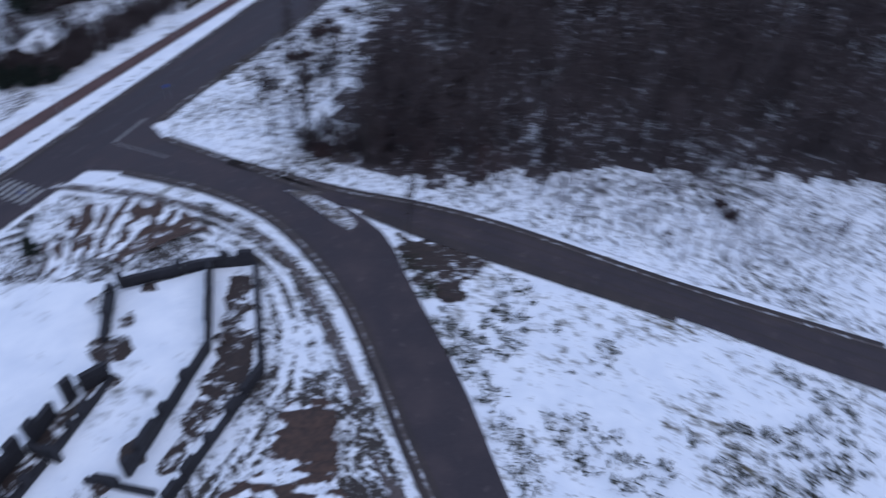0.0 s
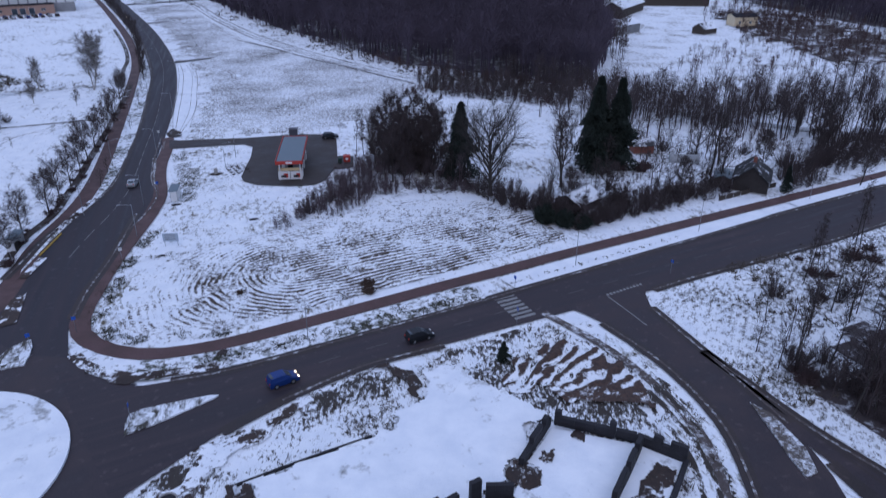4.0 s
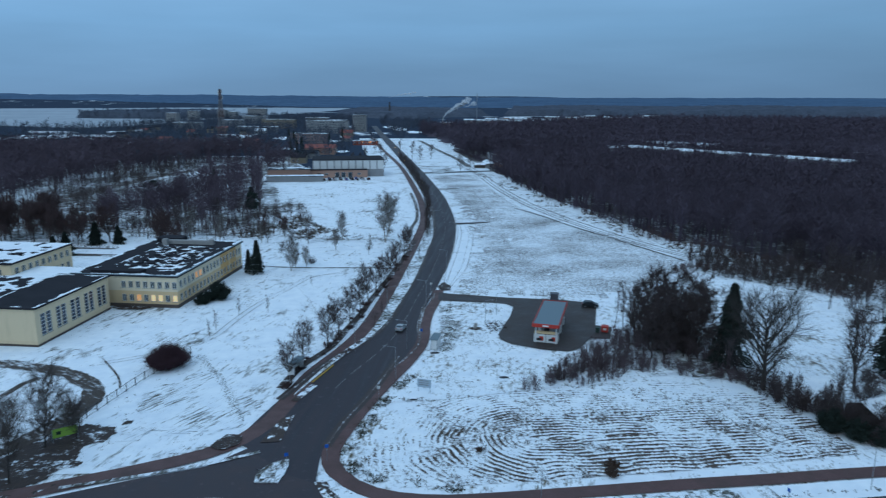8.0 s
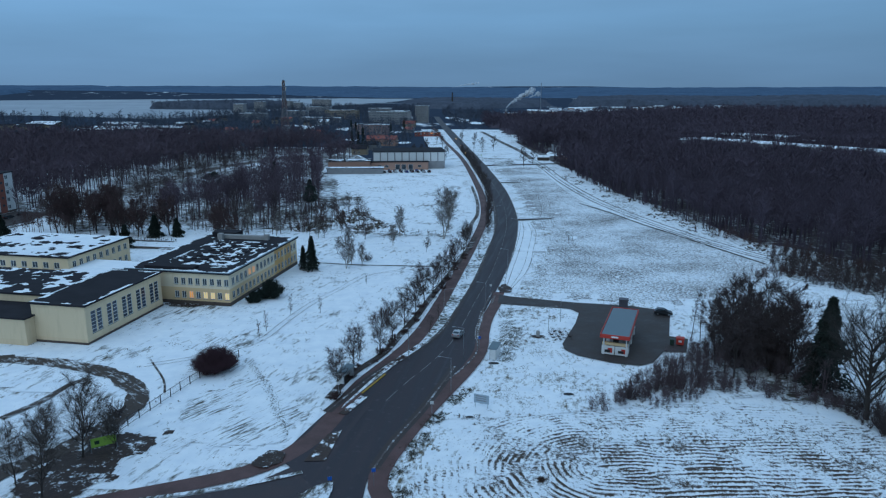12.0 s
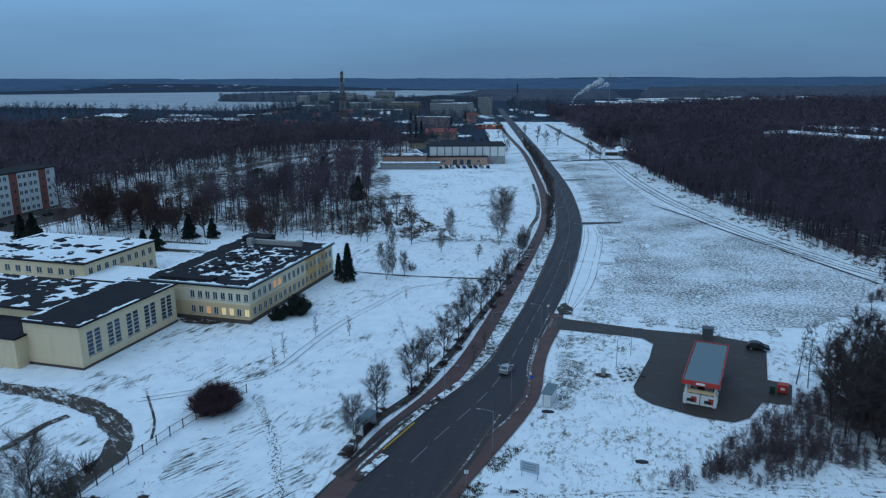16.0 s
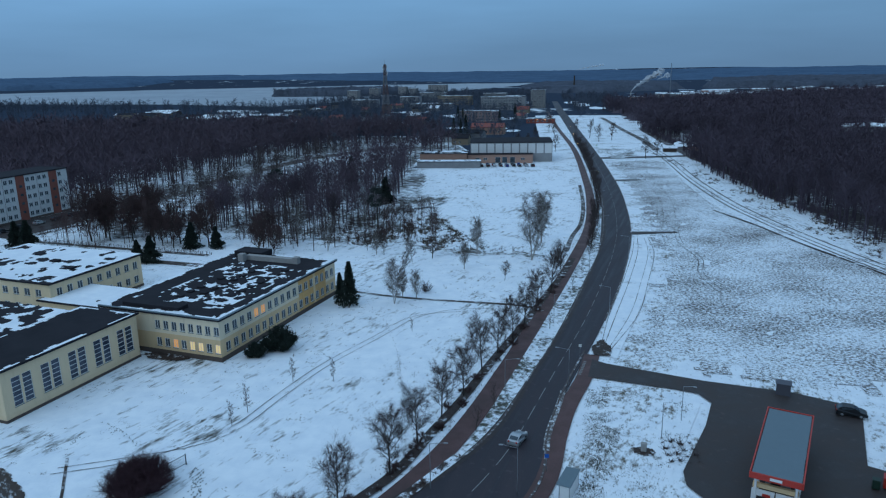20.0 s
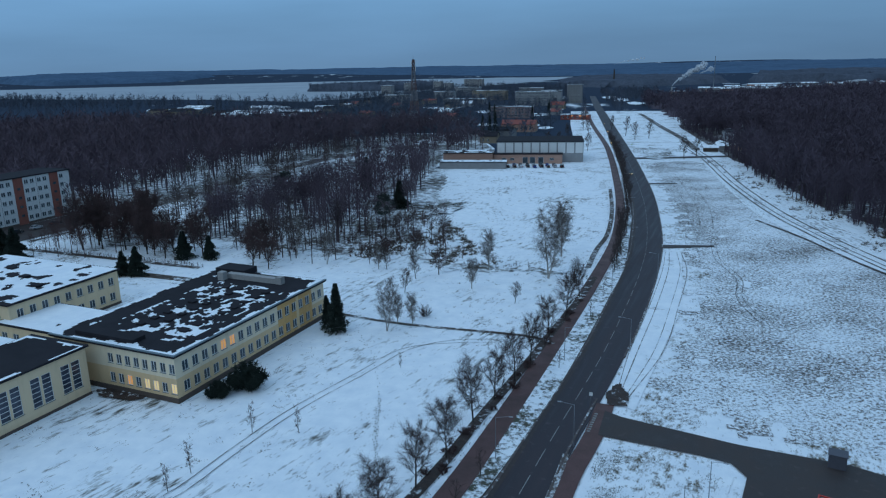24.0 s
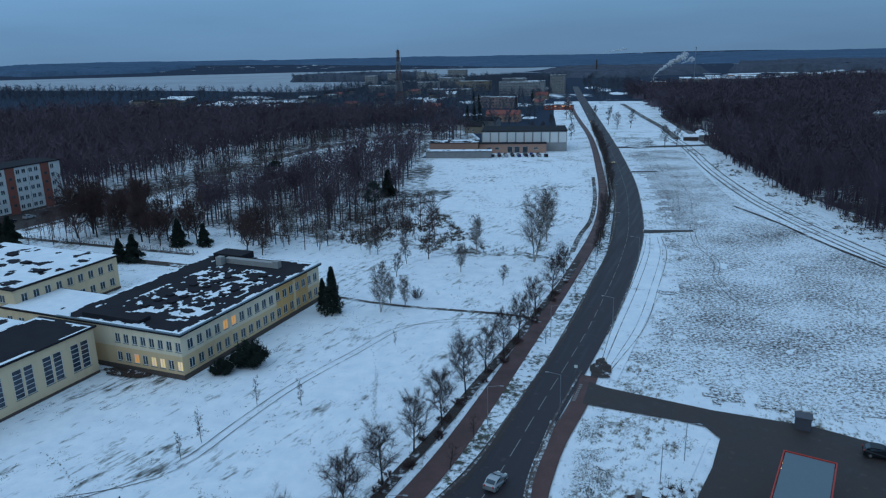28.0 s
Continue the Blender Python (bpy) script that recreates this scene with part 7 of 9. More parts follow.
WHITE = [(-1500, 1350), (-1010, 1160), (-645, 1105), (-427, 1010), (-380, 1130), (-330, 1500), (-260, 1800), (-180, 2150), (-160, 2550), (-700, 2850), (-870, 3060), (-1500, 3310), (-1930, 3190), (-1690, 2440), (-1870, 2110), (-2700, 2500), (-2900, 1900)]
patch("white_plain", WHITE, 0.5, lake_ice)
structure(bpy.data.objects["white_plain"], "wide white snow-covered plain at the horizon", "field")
rw = np.random.RandomState(61)
for k in range(44):
    # snowy clearings that show as thin pale streaks among the far woods
    if k < 14:
        x, y = rw.uniform(-520, -120), rw.uniform(1750, 2700)
    elif k < 32:
        x, y = rw.uniform(120, 640), rw.uniform(1180, 1600)
        y += 0.3 * (x - 120)
    else:
        x, y = rw.uniform(-200, 1500), rw.uniform(2200, 3000)
    lx, ly = rw.uniform(14, 46), rw.uniform(12, 40)
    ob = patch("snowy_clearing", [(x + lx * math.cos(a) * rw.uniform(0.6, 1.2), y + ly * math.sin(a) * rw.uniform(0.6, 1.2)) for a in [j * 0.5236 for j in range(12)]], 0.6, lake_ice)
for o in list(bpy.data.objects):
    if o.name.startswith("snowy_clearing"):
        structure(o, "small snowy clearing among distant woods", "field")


for x, y, lx, ly in ((-62, 628, 12, 16), (-70, 752, 16, 22), (-46, 610, 6, 14), (-120, 800, 18, 30), (-150, 690, 20, 16), (-96, 640, 10, 12), (-58, 830, 9, 30), (-190, 860, 26, 22), (4, 1010, 12, 40), (22, 930, 10, 30), (-10, 1080, 10, 40)):
    structure(patch("snowy_plot", [(x + lx * math.cos(a) * rw.uniform(0.7, 1.2), y + ly * math.sin(a) * rw.uniform(0.7, 1.2)) for a in [j * 0.5236 for j in range(12)]], 0.3, snow_smooth), "snowy plot between the town houses", "field")


# clipped hedges along the lanes behind the school
for k, line in enumerate(([(-147, 231.5), (-122, 228), (-103, 225.5), (-88, 223.4)], [(-146, 221), (-126, 218.6), (-108, 216.2)], [(-153.6, 239), (-150.3, 254)])):
    structure(ribbon("lane", [(x, y - 1.2) for x, y in line], 1.8, 0.11, dirt_track), "wet dark lane through the snow", "lane")
    pts = [(p.x + rr_.normal() * 0.2, p.y + rr_.normal() * 0.25) for p in smooth_line(line, 0.5)]
    wood("hedge", np.array(pts), TPL_SHRUB, 90 + k, twig, "low clipped bare hedge along the lane", 0.05, 0.08)
patch("car_park", [(-176, 238), (-158, 232), (-153, 254), (-156, 272), (-170.8, 274)], 0.115, asphalt_pad)
structure(bpy.data.objects["car_park"], "wet asphalt car park before the flats", "yard")
# the thin snow cover darkens this patch for litter and for painted tree shade
relief("thicket_floor", [(34, 116), (44, 113), (56, 110.8), (62, 106), (64, 113), (60, 122), (54, 130), (46, 134), (40, 126)], 0.6, lambda x, y: 0.03 * wave2(x, y, 55, 3), snow_scrub, z=0.11, jag=3.5)
structure(bpy.data.objects["thicket_floor.001"], "leaf litter, thin snow and painted tree shade under the thicket", "ground")


# ---- foundation of the unfinished building ----
BLOCK_MESH = []
for k in range(3):
    bm = box(bmesh.new(), -1.15, -0.25, 0, 1.15, 0.25, 0.57, None, 0.03)
    for v in bm.verts:
        v.co += Vector((0.02 * math.sin(7 * v.co.x + k), 0.02 * math.sin(5 * v.co.z + 2 * k), 0.0))
    me = bpy.data.meshes.new("foundation_block")
    bm.to_mesh(me)
    bm.free()
    me.materials.append(tar_wall)
    BLOCK_MESH.append(me)


def block_wall(line, rows, seed, ragged=0.5, z0=0.3):
    """A wall of concrete blocks laid in courses; the top course is partly missing."""
    rng = random.Random(seed)
    wall = empty_at("foundation_wall", *line[0], 0)
    tagged(wall, "tar-black wall of concrete foundation blocks, top course broken", "wall", "foundation walls")
    org = Vector((*line[0], 0))
    for a, b in zip(line, line[1:]):
        a, b = Vector((*a, 0)), Vector((*b, 0))
        d, ln = (b - a).normalized(), (b - a).length
        ang = math.degrees(math.atan2(d.y, d.x))
        n = max(1, round(ln / 2.3))
        for r in range(rows):
            top = r >= rows - 1 and rows > 1
            m = n * 3 if top else n
            for i in range(m):
                if top and rng.random() < ragged:
                    continue
                p = a + d * (ln * (i + 0.5) / m) - org
                o = new("foundation_block", BLOCK_MESH[rng.randrange(3)])
                o.parent = wall
                o.matrix_basis = pose(p.x, p.y, z0 + 0.585 * r, 0, 0, ang + rng.uniform(-1.5, 1.5)) @ Matrix.Diagonal((ln / m / 2.33, 1, 1.25 if top else 1, 1))
    return wall


block_wall([(34.6, 46.3), (28.7, 42.2)], 3, 1, 0.45)
block_wall([(35.2, 46.2), (41.1, 40.3), (43.6, 35.9)], 3, 2, 0.5)
block_wall([(43.6, 35.9), (31.5, 27.3)], 1, 3, 0.0, 0.25)
block_wall([(31.5, 27.3), (17.8, 26.8), (10.5, 26.6), (6.1, 25.9)], 2, 4, 0.35, 0.2)
block_wall([(4.6, 35.6), (5.6, 25.7)], 1, 5, 0.0, 0.4)
block_wall([(40.7, 39.3), (31.8, 33.1), (26.2, 32.1), (18.5, 30.8)], 3, 6, 0.5)
block_wall([(17.1, 33.5), (18.1, 27.9)], 2, 7, 0.5)
block_wall([(4.9, 35.8), (10.3, 36.5), (13.0, 38.7)], 3, 8, 0.6)
block_wall([(13.2, 39.2), (17.2, 39.6)], 4, 9, 0.35)
block_wall([(17.9, 39.6), (21.0, 40.2)], 4, 13, 0.2)
block_wall([(22.2, 40.2), (23.3, 40.3)], 4, 14, 0.0)
block_wall([(23.7, 40.0), (26.0, 39.0)], 3, 15, 0.5)
block_wall([(26.0, 38.6), (17.9, 37.4)], 2, 10, 0.7)
block_wall([(17.2, 37.4), (12.4, 36.9)], 2, 16, 0.6)
block_wall([(13.0, 38.7), (13.4, 36.9)], 3, 11, 0.4)
block_wall([(17.5, 39.4), (17.7, 36.4)], 3, 12, 0.3)


def soil_mound(x, y, r, h, seed, label):
    pts = [(x + r * 1.15 * math.cos(a * 0.5236), y + r * 1.15 * math.sin(a * 0.5236)) for a in range(12)]
    ob = relief("soil_mound", pts, 0.16, lambda u, v: 0.34 + h * np.exp(-((u - x) ** 2 + (v - y) ** 2) / (0.5 * r * r)) + 0.07 * wave2(u, v, seed, 0.9), wet_soil, jag=0.5)
    return structure(ob, label, "ground")


for k, (x, y, r, h) in enumerate(((12.2, 38.9, 1.2, 0.7), (12.4, 34.4, 1.6, 0.6), (11.4, 31.0, 2.0, 0.5), (28.6, 40.8, 1.7, 0.6), (33.4, 32.6, 1.0, 0.8), (17.2, 32.2, 1.0, 0.5), (20.5, 31.9, 1.3, 0.4), (25.2, 38.2, 1.0, 0.4), (6.3, 37.4, 1.5, 0.3), (36.2, 43.4, 1.0, 0.4))):
    soil_mound(x, y, r, h, 760 + k, "brown mound of dug soil in the foundation")
structure(relief("soil_floor", [(40, 37.2), (42.4, 35.6), (31.3, 28.1), (19.6, 27.6), (19.4, 29.6), (27, 31.2), (33, 32.4)], 0.2, lambda x, y: 0.52 + 0.1 * wave2(x, y, 71, 2.5), wet_soil, jag=1.0), "brown soil and snow between foundation walls", "ground")
structure(relief("soil_floor", [(13.0, 39.0), (20, 39.8), (25.4, 39.3), (25.4, 38.6), (17.6, 37.4), (12.6, 37.0)], 0.16, lambda x, y: 0.5 + 0.12 * wave2(x, y, 73, 1.5), wet_soil, jag=1.0), "rubble and soil in a foundation cell", "ground")
structure(relief("soil_edge", [(2.6, 51.6), (4.0, 51.3), (5.2, 44.5), (6.6, 40.2), (9, 38), (10, 37), (4.6, 36.3), (3.4, 33), (4.2, 26), (3.2, 26), (2.0, 34), (3.2, 42)], 0.2, lambda x, y: 0.45 + 0.15 * wave2(x, y, 74, 2.0), wet_soil, jag=1.0), "dark soil bank beside the level yard", "ground")
structure(relief("soil_heap", [(27.9, 42), (29.5, 43.6), (33, 42.4), (31.6, 40.6), (29, 40.4)], 0.15, lambda x, y: 0.5 + 0.15 * wave2(x, y, 75, 1.6), snow_earth, jag=0.8), "small dark soil heap in the foundation", "ground")
structure(raised("beam", [(3.6, 51.3), (10.4, 51.9), (17.3, 52.3)], 0.18, 0.2, 0.52, tar_wall), "dark concrete edge beam of the yard", "beam")


def well(x, y, z, r):
    ob = empty_at("well_ring", x, y, z)
    k = 20
    bm = bmesh.new()
    rows = [(r, -0.1), (r, 0.22), (r - 0.14, 0.22), (r - 0.14, 0.02)]
    vs = [[bm.verts.new((q * math.cos(6.28319 * j / k), q * math.sin(6.28319 * j / k), h)) for j in range(k)] for q, h in rows]
    for a, b in zip(vs, vs[1:]):
        for j in range(k):
            bm.faces.new((a[j], a[(j + 1) % k], b[(j + 1) % k], b[j]))
    part("ring", bm, concrete, ob)
    bm = bmesh.new()
    bmesh.ops.create_circle(bm, cap_ends=True, segments=k, radius=r - 0.13)
    bmesh.ops.translate(bm, verts=bm.verts, vec=(0, 0, 0.1))
    part("lid", bm, tar_wall, ob, "dark wet lid")
    return tagged(ob, "round concrete well ring with dark lid in snow", "well", "well rings")


for x, y, z, r in ((8.0, 45.8, 0.42, 0.95), (-2.4, 52.2, 0.12, 0.9), (12.9, 21.3, 0.4, 0.5), (3.0, 29.8, 0.3, 0.55), (2.7, 28.2, 0.3, 0.45)):
    well(x, y, z, r)


# ---- filling station ----
def filling_station():
    L, W = 5.0, 16.8
    ob = empty_at("filling_station", 26.3, 130.1, 0.15, -19.0)
    boxed("canopy_roof", (0.1, 0.1, 3.9, L - 0.1, W - 0.1, 4.12), roof_metal, ob, "grey-blue metal sheet roof")
    for d, lab in (((-0.05, -0.12, 3.5, L + 0.05, 0.02, 4.22), 0), ((-0.05, W - 0.02, 3.5, L + 0.05, W + 0.12, 4.22), 0), ((-0.14, -0.12, 3.5, 0.02, W + 0.12, 4.23), 0), ((L - 0.02, -0.12, 3.5, L + 0.14, W + 0.12, 4.23), 0)):
        boxed("fascia", d, red_panel, ob, "red fascia board", 0.02)
    boxed("sign_plate", (1.9, -0.2, 3.72, 3.1, -0.13, 4.02), white_panel, ob, "white lettering bar on the fascia")
    for x in (0.5, L - 0.5):
        for y in (1.0, 6.4, 11.6, W - 1.0):
            boxed("column", (x - 0.12, y - 0.12, 0, x + 0.12, y + 0.12, 3.6), white_panel, ob, "", 0.02)
    boxed("kiosk", (1.2, 4.2, 0, 3.8, 14.5, 3.0), grey_wall, ob, "grey equipment cabin", 0.03)
    boxed("kiosk_door", (1.8, 4.15, 0.1, 2.8, 4.2, 2.1), black_metal, ob)
    for i in range(2):
        x = 0.15 + 2.4 * i
        p = boxed("front_panel", (x, 0.95, 0.1, x + 2.3, 1.1, 1.75), white_panel, ob, "white front panel with a picture", 0.02)
        boxed("picture", (x + 1.1, 0.93, 0.45, x + 1.9, 0.948, 1.35), red_panel, p, "red square of the picture")
        boxed("picture_shape", (x + 0.55, 0.925, 0.5, x + 1.55, 0.942, 1.0), black_metal, p, "dark shape of the picture")
    boxed("counter", (0.2, 1.2, 1.8, L - 0.3, 1.6, 2.3), cream_low, ob, "ochre strip below the canopy")
    for y in (3.0, 8.2, 13.6):
        for x in (0.45, L - 0.45):
            p = boxed("pump", (x - 0.3, y - 0.45, 0, x + 0.3, y + 0.45, 1.6), white_panel, ob, "white fuel pump", 0.04)
            boxed("pump_screen", (x - 0.31, y - 0.25, 1.0, x + 0.31, y + 0.25, 1.35), black_metal, p)
    for y in (1.2, 14.8, 15.9):
        boxed("lamp", (-0.2, y - 0.12, 3.1, -0.02, y + 0.12, 3.35), lamp_glow, ob, "lit orange lamp")
    return tagged(ob, "unmanned filling station, grey roof with red fascia", "filling station")


filling_station()
slate_box = plain("slate_sheet", (0.085, 0.085, 0.105), 0.6, 0.1, 0.1)
tank = empty_at("service_cabinet", 37.2, 159.6, 0.1, -15)
boxed("cabinet", (-0.95, -0.8, 0, 0.95, 0.8, 1.7), slate_box, tank, "", 0.04)
boxed("cabinet_roof", (-1.05, -0.9, 1.7, 1.05, 0.9, 1.8), slate_box, tank)
tagged(tank, "grey service cabinet behind the filling station", "cabinet")
skip = empty_at("red_container", 42.6, 136.2, 0.15, -20)
boxed("body", (-0.7, -0.6, 0.1, 0.7, 0.6, 1.3), red_panel, skip, "", 0.05)
boxed("lid", (-0.75, -0.65, 1.3, 0.75, 0.65, 1.4), red_panel, skip, "", 0.03)
boxed("label_plate", (-0.3, -0.63, 0.6, 0.3, -0.605, 1.0), white_panel, skip)
tagged(skip, "small red container on the station yard", "container")
binob = empty_at("waste_bin", 41.0, 135.9, 0.15, -20)
boxed("body", (-0.38, -0.38, 0.08, 0.38, 0.38, 1.1), bin_green, binob, "", 0.05)
boxed("lid", (-0.42, -0.42, 1.1, 0.42, 0.42, 1.2), bin_green, binob, "", 0.03)
tagged(binob, "dark green waste bin beside the container", "bin")
stone = empty_at("price_stone", 16.2, 140.0, 0.05, -10)
boxed("stone", (-0.35, -0.25, 0, 0.35, 0.25, 1.2), concrete, stone, "", 0.08)
structure(relief("bare_soil", [(15.0, 139.2), (16.2, 138.6), (17.6, 139.2), (17.6, 140.8), (16.2, 141.2), (15.0, 140.6)], 0.15, lambda x, y: 0.09 + 0.03 * wave2(x, y, 791, 0.8), wet_soil, jag=0.3), "dark soil round the upright stone", "ground")
tagged(stone, "upright grey stone in the snow by the yard", "stone")


# ---- cars ----
def make_car(name, label, paint, x, y, heading, kind="hatch", z=0.14, lights=False):
    ob = empty_at(name, x, y, z, heading)
    ln, wd, ht = {"hatch": (3.4, 1.52, 1.36), "van": (3.5, 1.5, 1.5), "estate": (3.8, 1.6, 1.4)}[kind]
    nose = 0.95 if kind != "van" else 0.8
    prof = [(0, 0.28), (0.02, 0.62), (0.25, 0.74), (nose, 0.90), (nose + 0.75, ht - 0.06), (nose + 1.2, ht), (ln - 0.85, ht - 0.02), (ln - 0.28, 1.0 if kind != "van" else ht - 0.1), (ln - 0.04, 0.85), (ln, 0.45), (ln - 0.05, 0.28)]
    bm = bmesh.new()
    rings = []
    for yy, inset in ((-wd / 2, 0.0), (-wd / 2 + 0.1, 0.0), (wd / 2 - 0.1, 0.0), (wd / 2, 0.0)):
        edge = abs(yy) > wd / 2 - 0.05
        ringv = []
        for px, pz in prof:
            tuck = 0.14 if (pz > 0.95 and edge) else 0.0
            ringv.append(bm.verts.new((ln / 2 - px, yy - math.copysign(tuck, yy), pz - (0.03 if edge and pz > 0.9 else 0))))
        rings.append(ringv)
    n = len(prof)
    for a, b in zip(rings, rings[1:]):
        for i in range(n):
            bm.faces.new((a[i], a[(i + 1) % n], b[(i + 1) % n], b[i]))
    bm.faces.new(rings[0][::-1])
    bm.faces.new(rings[-1])
    bmesh.ops.recalc_face_normals(bm, faces=bm.faces)
    part("body", bm, paint, ob)
    back = ln - 0.85
    for s in (-1, 1):
        yy = s * (wd / 2 - 0.115)
        vs = [(ln / 2 - nose - 0.25, yy, 0.98), (ln / 2 - nose - 0.85, yy, ht - 0.12), (ln / 2 - back, yy, ht - 0.12), (ln / 2 - back - 0.35, yy, 0.98)]
        mesh_ob("side_window", vs, [(0, 1, 2, 3)], glass, ob)
    mesh_ob("windscreen", [(ln / 2 - nose - 0.02, -wd / 2 + 0.2, 0.95), (ln / 2 - nose - 0.02, wd / 2 - 0.2, 0.95), (ln / 2 - nose - 0.70, wd / 2 - 0.24, ht - 0.07), (ln / 2 - nose - 0.70, -wd / 2 + 0.24, ht - 0.07)], [(0, 1, 2, 3)], glass, ob)
    xr0, zr0, xr1, zr1 = ln / 2 - prof[6][0] - 0.08, prof[6][1] - 0.08, ln / 2 - prof[7][0] - 0.01, prof[7][1] + 0.06
    mesh_ob("rear_window", [(xr0 - 0.06, -wd / 2 + 0.25, zr0 + 0.03), (xr0 - 0.06, wd / 2 - 0.25, zr0 + 0.03), (xr1 - 0.03, wd / 2 - 0.22, zr1), (xr1 - 0.03, -wd / 2 + 0.22, zr1)], [(0, 1, 2, 3)], glass, ob)
    for sx in (ln / 2 - 0.8, -ln / 2 + 0.75):
        for s in (-1, 1):
            bm = bmesh.new()
            tube(bm, (sx, s * (wd / 2 - 0.2), 0.31), (sx, s * (wd / 2 + 0.01), 0.31), 0.31, 0.31, 16)
            w = part("wheel", bm, rubber, ob)
            bm = bmesh.new()
            tube(bm, (sx, s * (wd / 2), 0.31), (sx, s * (wd / 2 + 0.025), 0.31), 0.19, 0.17, 12)
            part("rim", bm, steel, w)
    for s in (-1, 1):
        boxed("headlight", (ln / 2 - 0.12, s * (wd / 2 - 0.3) - 0.15, 0.6, ln / 2 + 0.01, s * (wd / 2 - 0.3) + 0.15, 0.74), headlight if lights else white_panel, ob, "lit headlight" if lights else "")
        boxed("tail_light", (-ln / 2 - 0.01, s * (wd / 2 - 0.22) - 0.1, 0.7, -ln / 2 + 0.1, s * (wd / 2 - 0.22) + 0.1, 0.9), red_panel, ob)
    return tagged(ob, label, "car")


make_car("car", "silver hatchback on the wet road", car_silver, 0.6, 139.6, 72, "hatch", 0.13)
make_car("car", "blue van with lit headlights on the cross road", car_blue, 11.4, 65.2, 8, "van", 0.13, True)
make_car("car", "dark van on the cross road", car_black, 29.0, 67.0, 3, "van", 0.13)
make_car("car", "dark estate car parked at the yard edge", car_black, 44.4, 154.0, -12, "estate", 0.15)
make_car("car", "oncoming car with lit headlights on the far road", car_black, 14.4, 386, 274, "hatch", 0.13, True)
for i in range(16):
    make_car("car", "dark parked car before the workshop", (car_black, car_black, car_silver, car_black, car_blue)[i % 5], -41 + 3.1 * (i % 9) + (i // 9) * 2.0, 402.0 + 0.3 * (i % 9) + (i // 9) * 5.2 + (i % 2) * 0.8, 95 + (i * 37) % 11, ("hatch", "estate", "van")[i % 3], 0.02)
for i in range(5):
    make_car("car", "parked car before the apartment block", (car_black, car_black, car_silver)[i % 3], -166.6 + 1.0 * i, 239 + 6.6 * i, 83, "estate", 0.12)


# ---- houses and sheds ----
def gable_house(name, label, x, y, rz, L, W, H, rise, wall, roof, snow=0.6, wins=(), chimney=True, base=0.3):
    """A house with a pitched roof, its ridge along local x."""
    ob = empty_at(name, x, y, 0, rz)
    for s in "SN":
        m = side_pose(s, L, W)
        ww = [w for w in wins if w[0] == s]
        facade("wall", ob, m, L, H, [w[1:5] for w in ww], wall)
        for w in ww:
            window_at(ob, m @ Matrix.Translation((w[1], 0, w[2])), w[3], w[4], glass)
    for xx in (0.0, L):
        mesh_ob("gable_wall", [(xx, 0, 0), (xx, W, 0), (xx, W, H), (xx, W / 2, H + rise), (xx, 0, H)], [(0, 1, 2, 3, 4) if xx else (4, 3, 2, 1, 0)], wall, ob)
    boxed("foundation", (-0.08, -0.08, 0, L + 0.08, W + 0.08, base), concrete, ob)
    slope = math.hypot(W / 2 + 0.4, rise * (1 + 0.8 / W))
    for s, sg in (("S", 1), ("N", -1)):
        e0 = Vector((-0.4, W / 2 - sg * (W / 2 + 0.4), H - rise * 0.8 / W))
        bm = bmesh.new()
        top = Vector((0, W / 2, H + rise + 0.02))
        pts = [(-0.4, e0.y, e0.z), (L + 0.4, e0.y, e0.z), (L + 0.4, top.y, top.z), (-0.4, top.y, top.z)]
        lo = [bm.verts.new(p) for p in pts]
        hi = [bm.verts.new((p[0], p[1], p[2] + 0.16)) for p in pts]
        bm.faces.new(hi)
        bm.faces.new(lo[::-1])
        for i in range(4):
            bm.faces.new((lo[i], lo[(i + 1) % 4], hi[(i + 1) % 4], hi[i]))
        bmesh.ops.recalc_face_normals(bm, faces=bm.faces)
        part("roof", bm, roof, ob)
    if chimney:
        boxed("chimney", (L * 0.4, W / 2 - 0.3, H + rise - 0.5, L * 0.4 + 0.6, W / 2 + 0.3, H + rise + 1.0), brick_red, ob, "", 0.02)
    return tagged(ob, label, "house")


black_boards = plain("blackened_boards", (0.030, 0.024, 0.022), 0.85, 0, 0.3)
tin_snow = snowy("old_roof_with_snow", 0.60, (0.05, 0.05, 0.055), (0.045, 0.04, 0.04), 0.5, (1, 1, 1), 0, 0.05, 0.12, 0.8)
old_roof = snowy("old_bare_roof", 0.20, (0.022, 0.021, 0.022), (0.020, 0.018, 0.018), 0.5, (1, 1, 1), 0, 0.05, 0.12, 0.8)
white_roof = snowy("snow_covered_roof", 0.80, (0.05, 0.05, 0.055), (0.045, 0.04, 0.04), 0.5, (1, 1, 1), 0, 0.05, 0.12, 0.6)
gable_house("wooden_house", "old dark wooden house with a little snow on its roof", 108.2, 84.6, 39, 8.0, 6.2, 2.6, 2.6, black_boards, old_roof, 0.5, [("S", 1.2, 1.0, 0.9, 1.1), ("S", 3.4, 1.0, 0.9, 1.1), ("S", 5.8, 1.0, 0.9, 1.1)])
gable_house("hut", "low hut with half-collapsed snow roof behind bushes", 70.4, 91.6, 20, 6.4, 5.2, 2.0, 1.2, black_boards, white_roof, 0.8, [], False)
gable_house("shed", "small red-brown garden shed", 101.5, 115, -20, 4.5, 3.2, 2.2, 1.0, brick_red, tin_snow, 0.5, [], False)
gable_house("shed", "grey-roofed lean-to beside the wooden house", 104.6, 90.2, 39, 3.6, 3.0, 2.0, 0.7, dark_wood, roof_metal, 0.5, [], False)
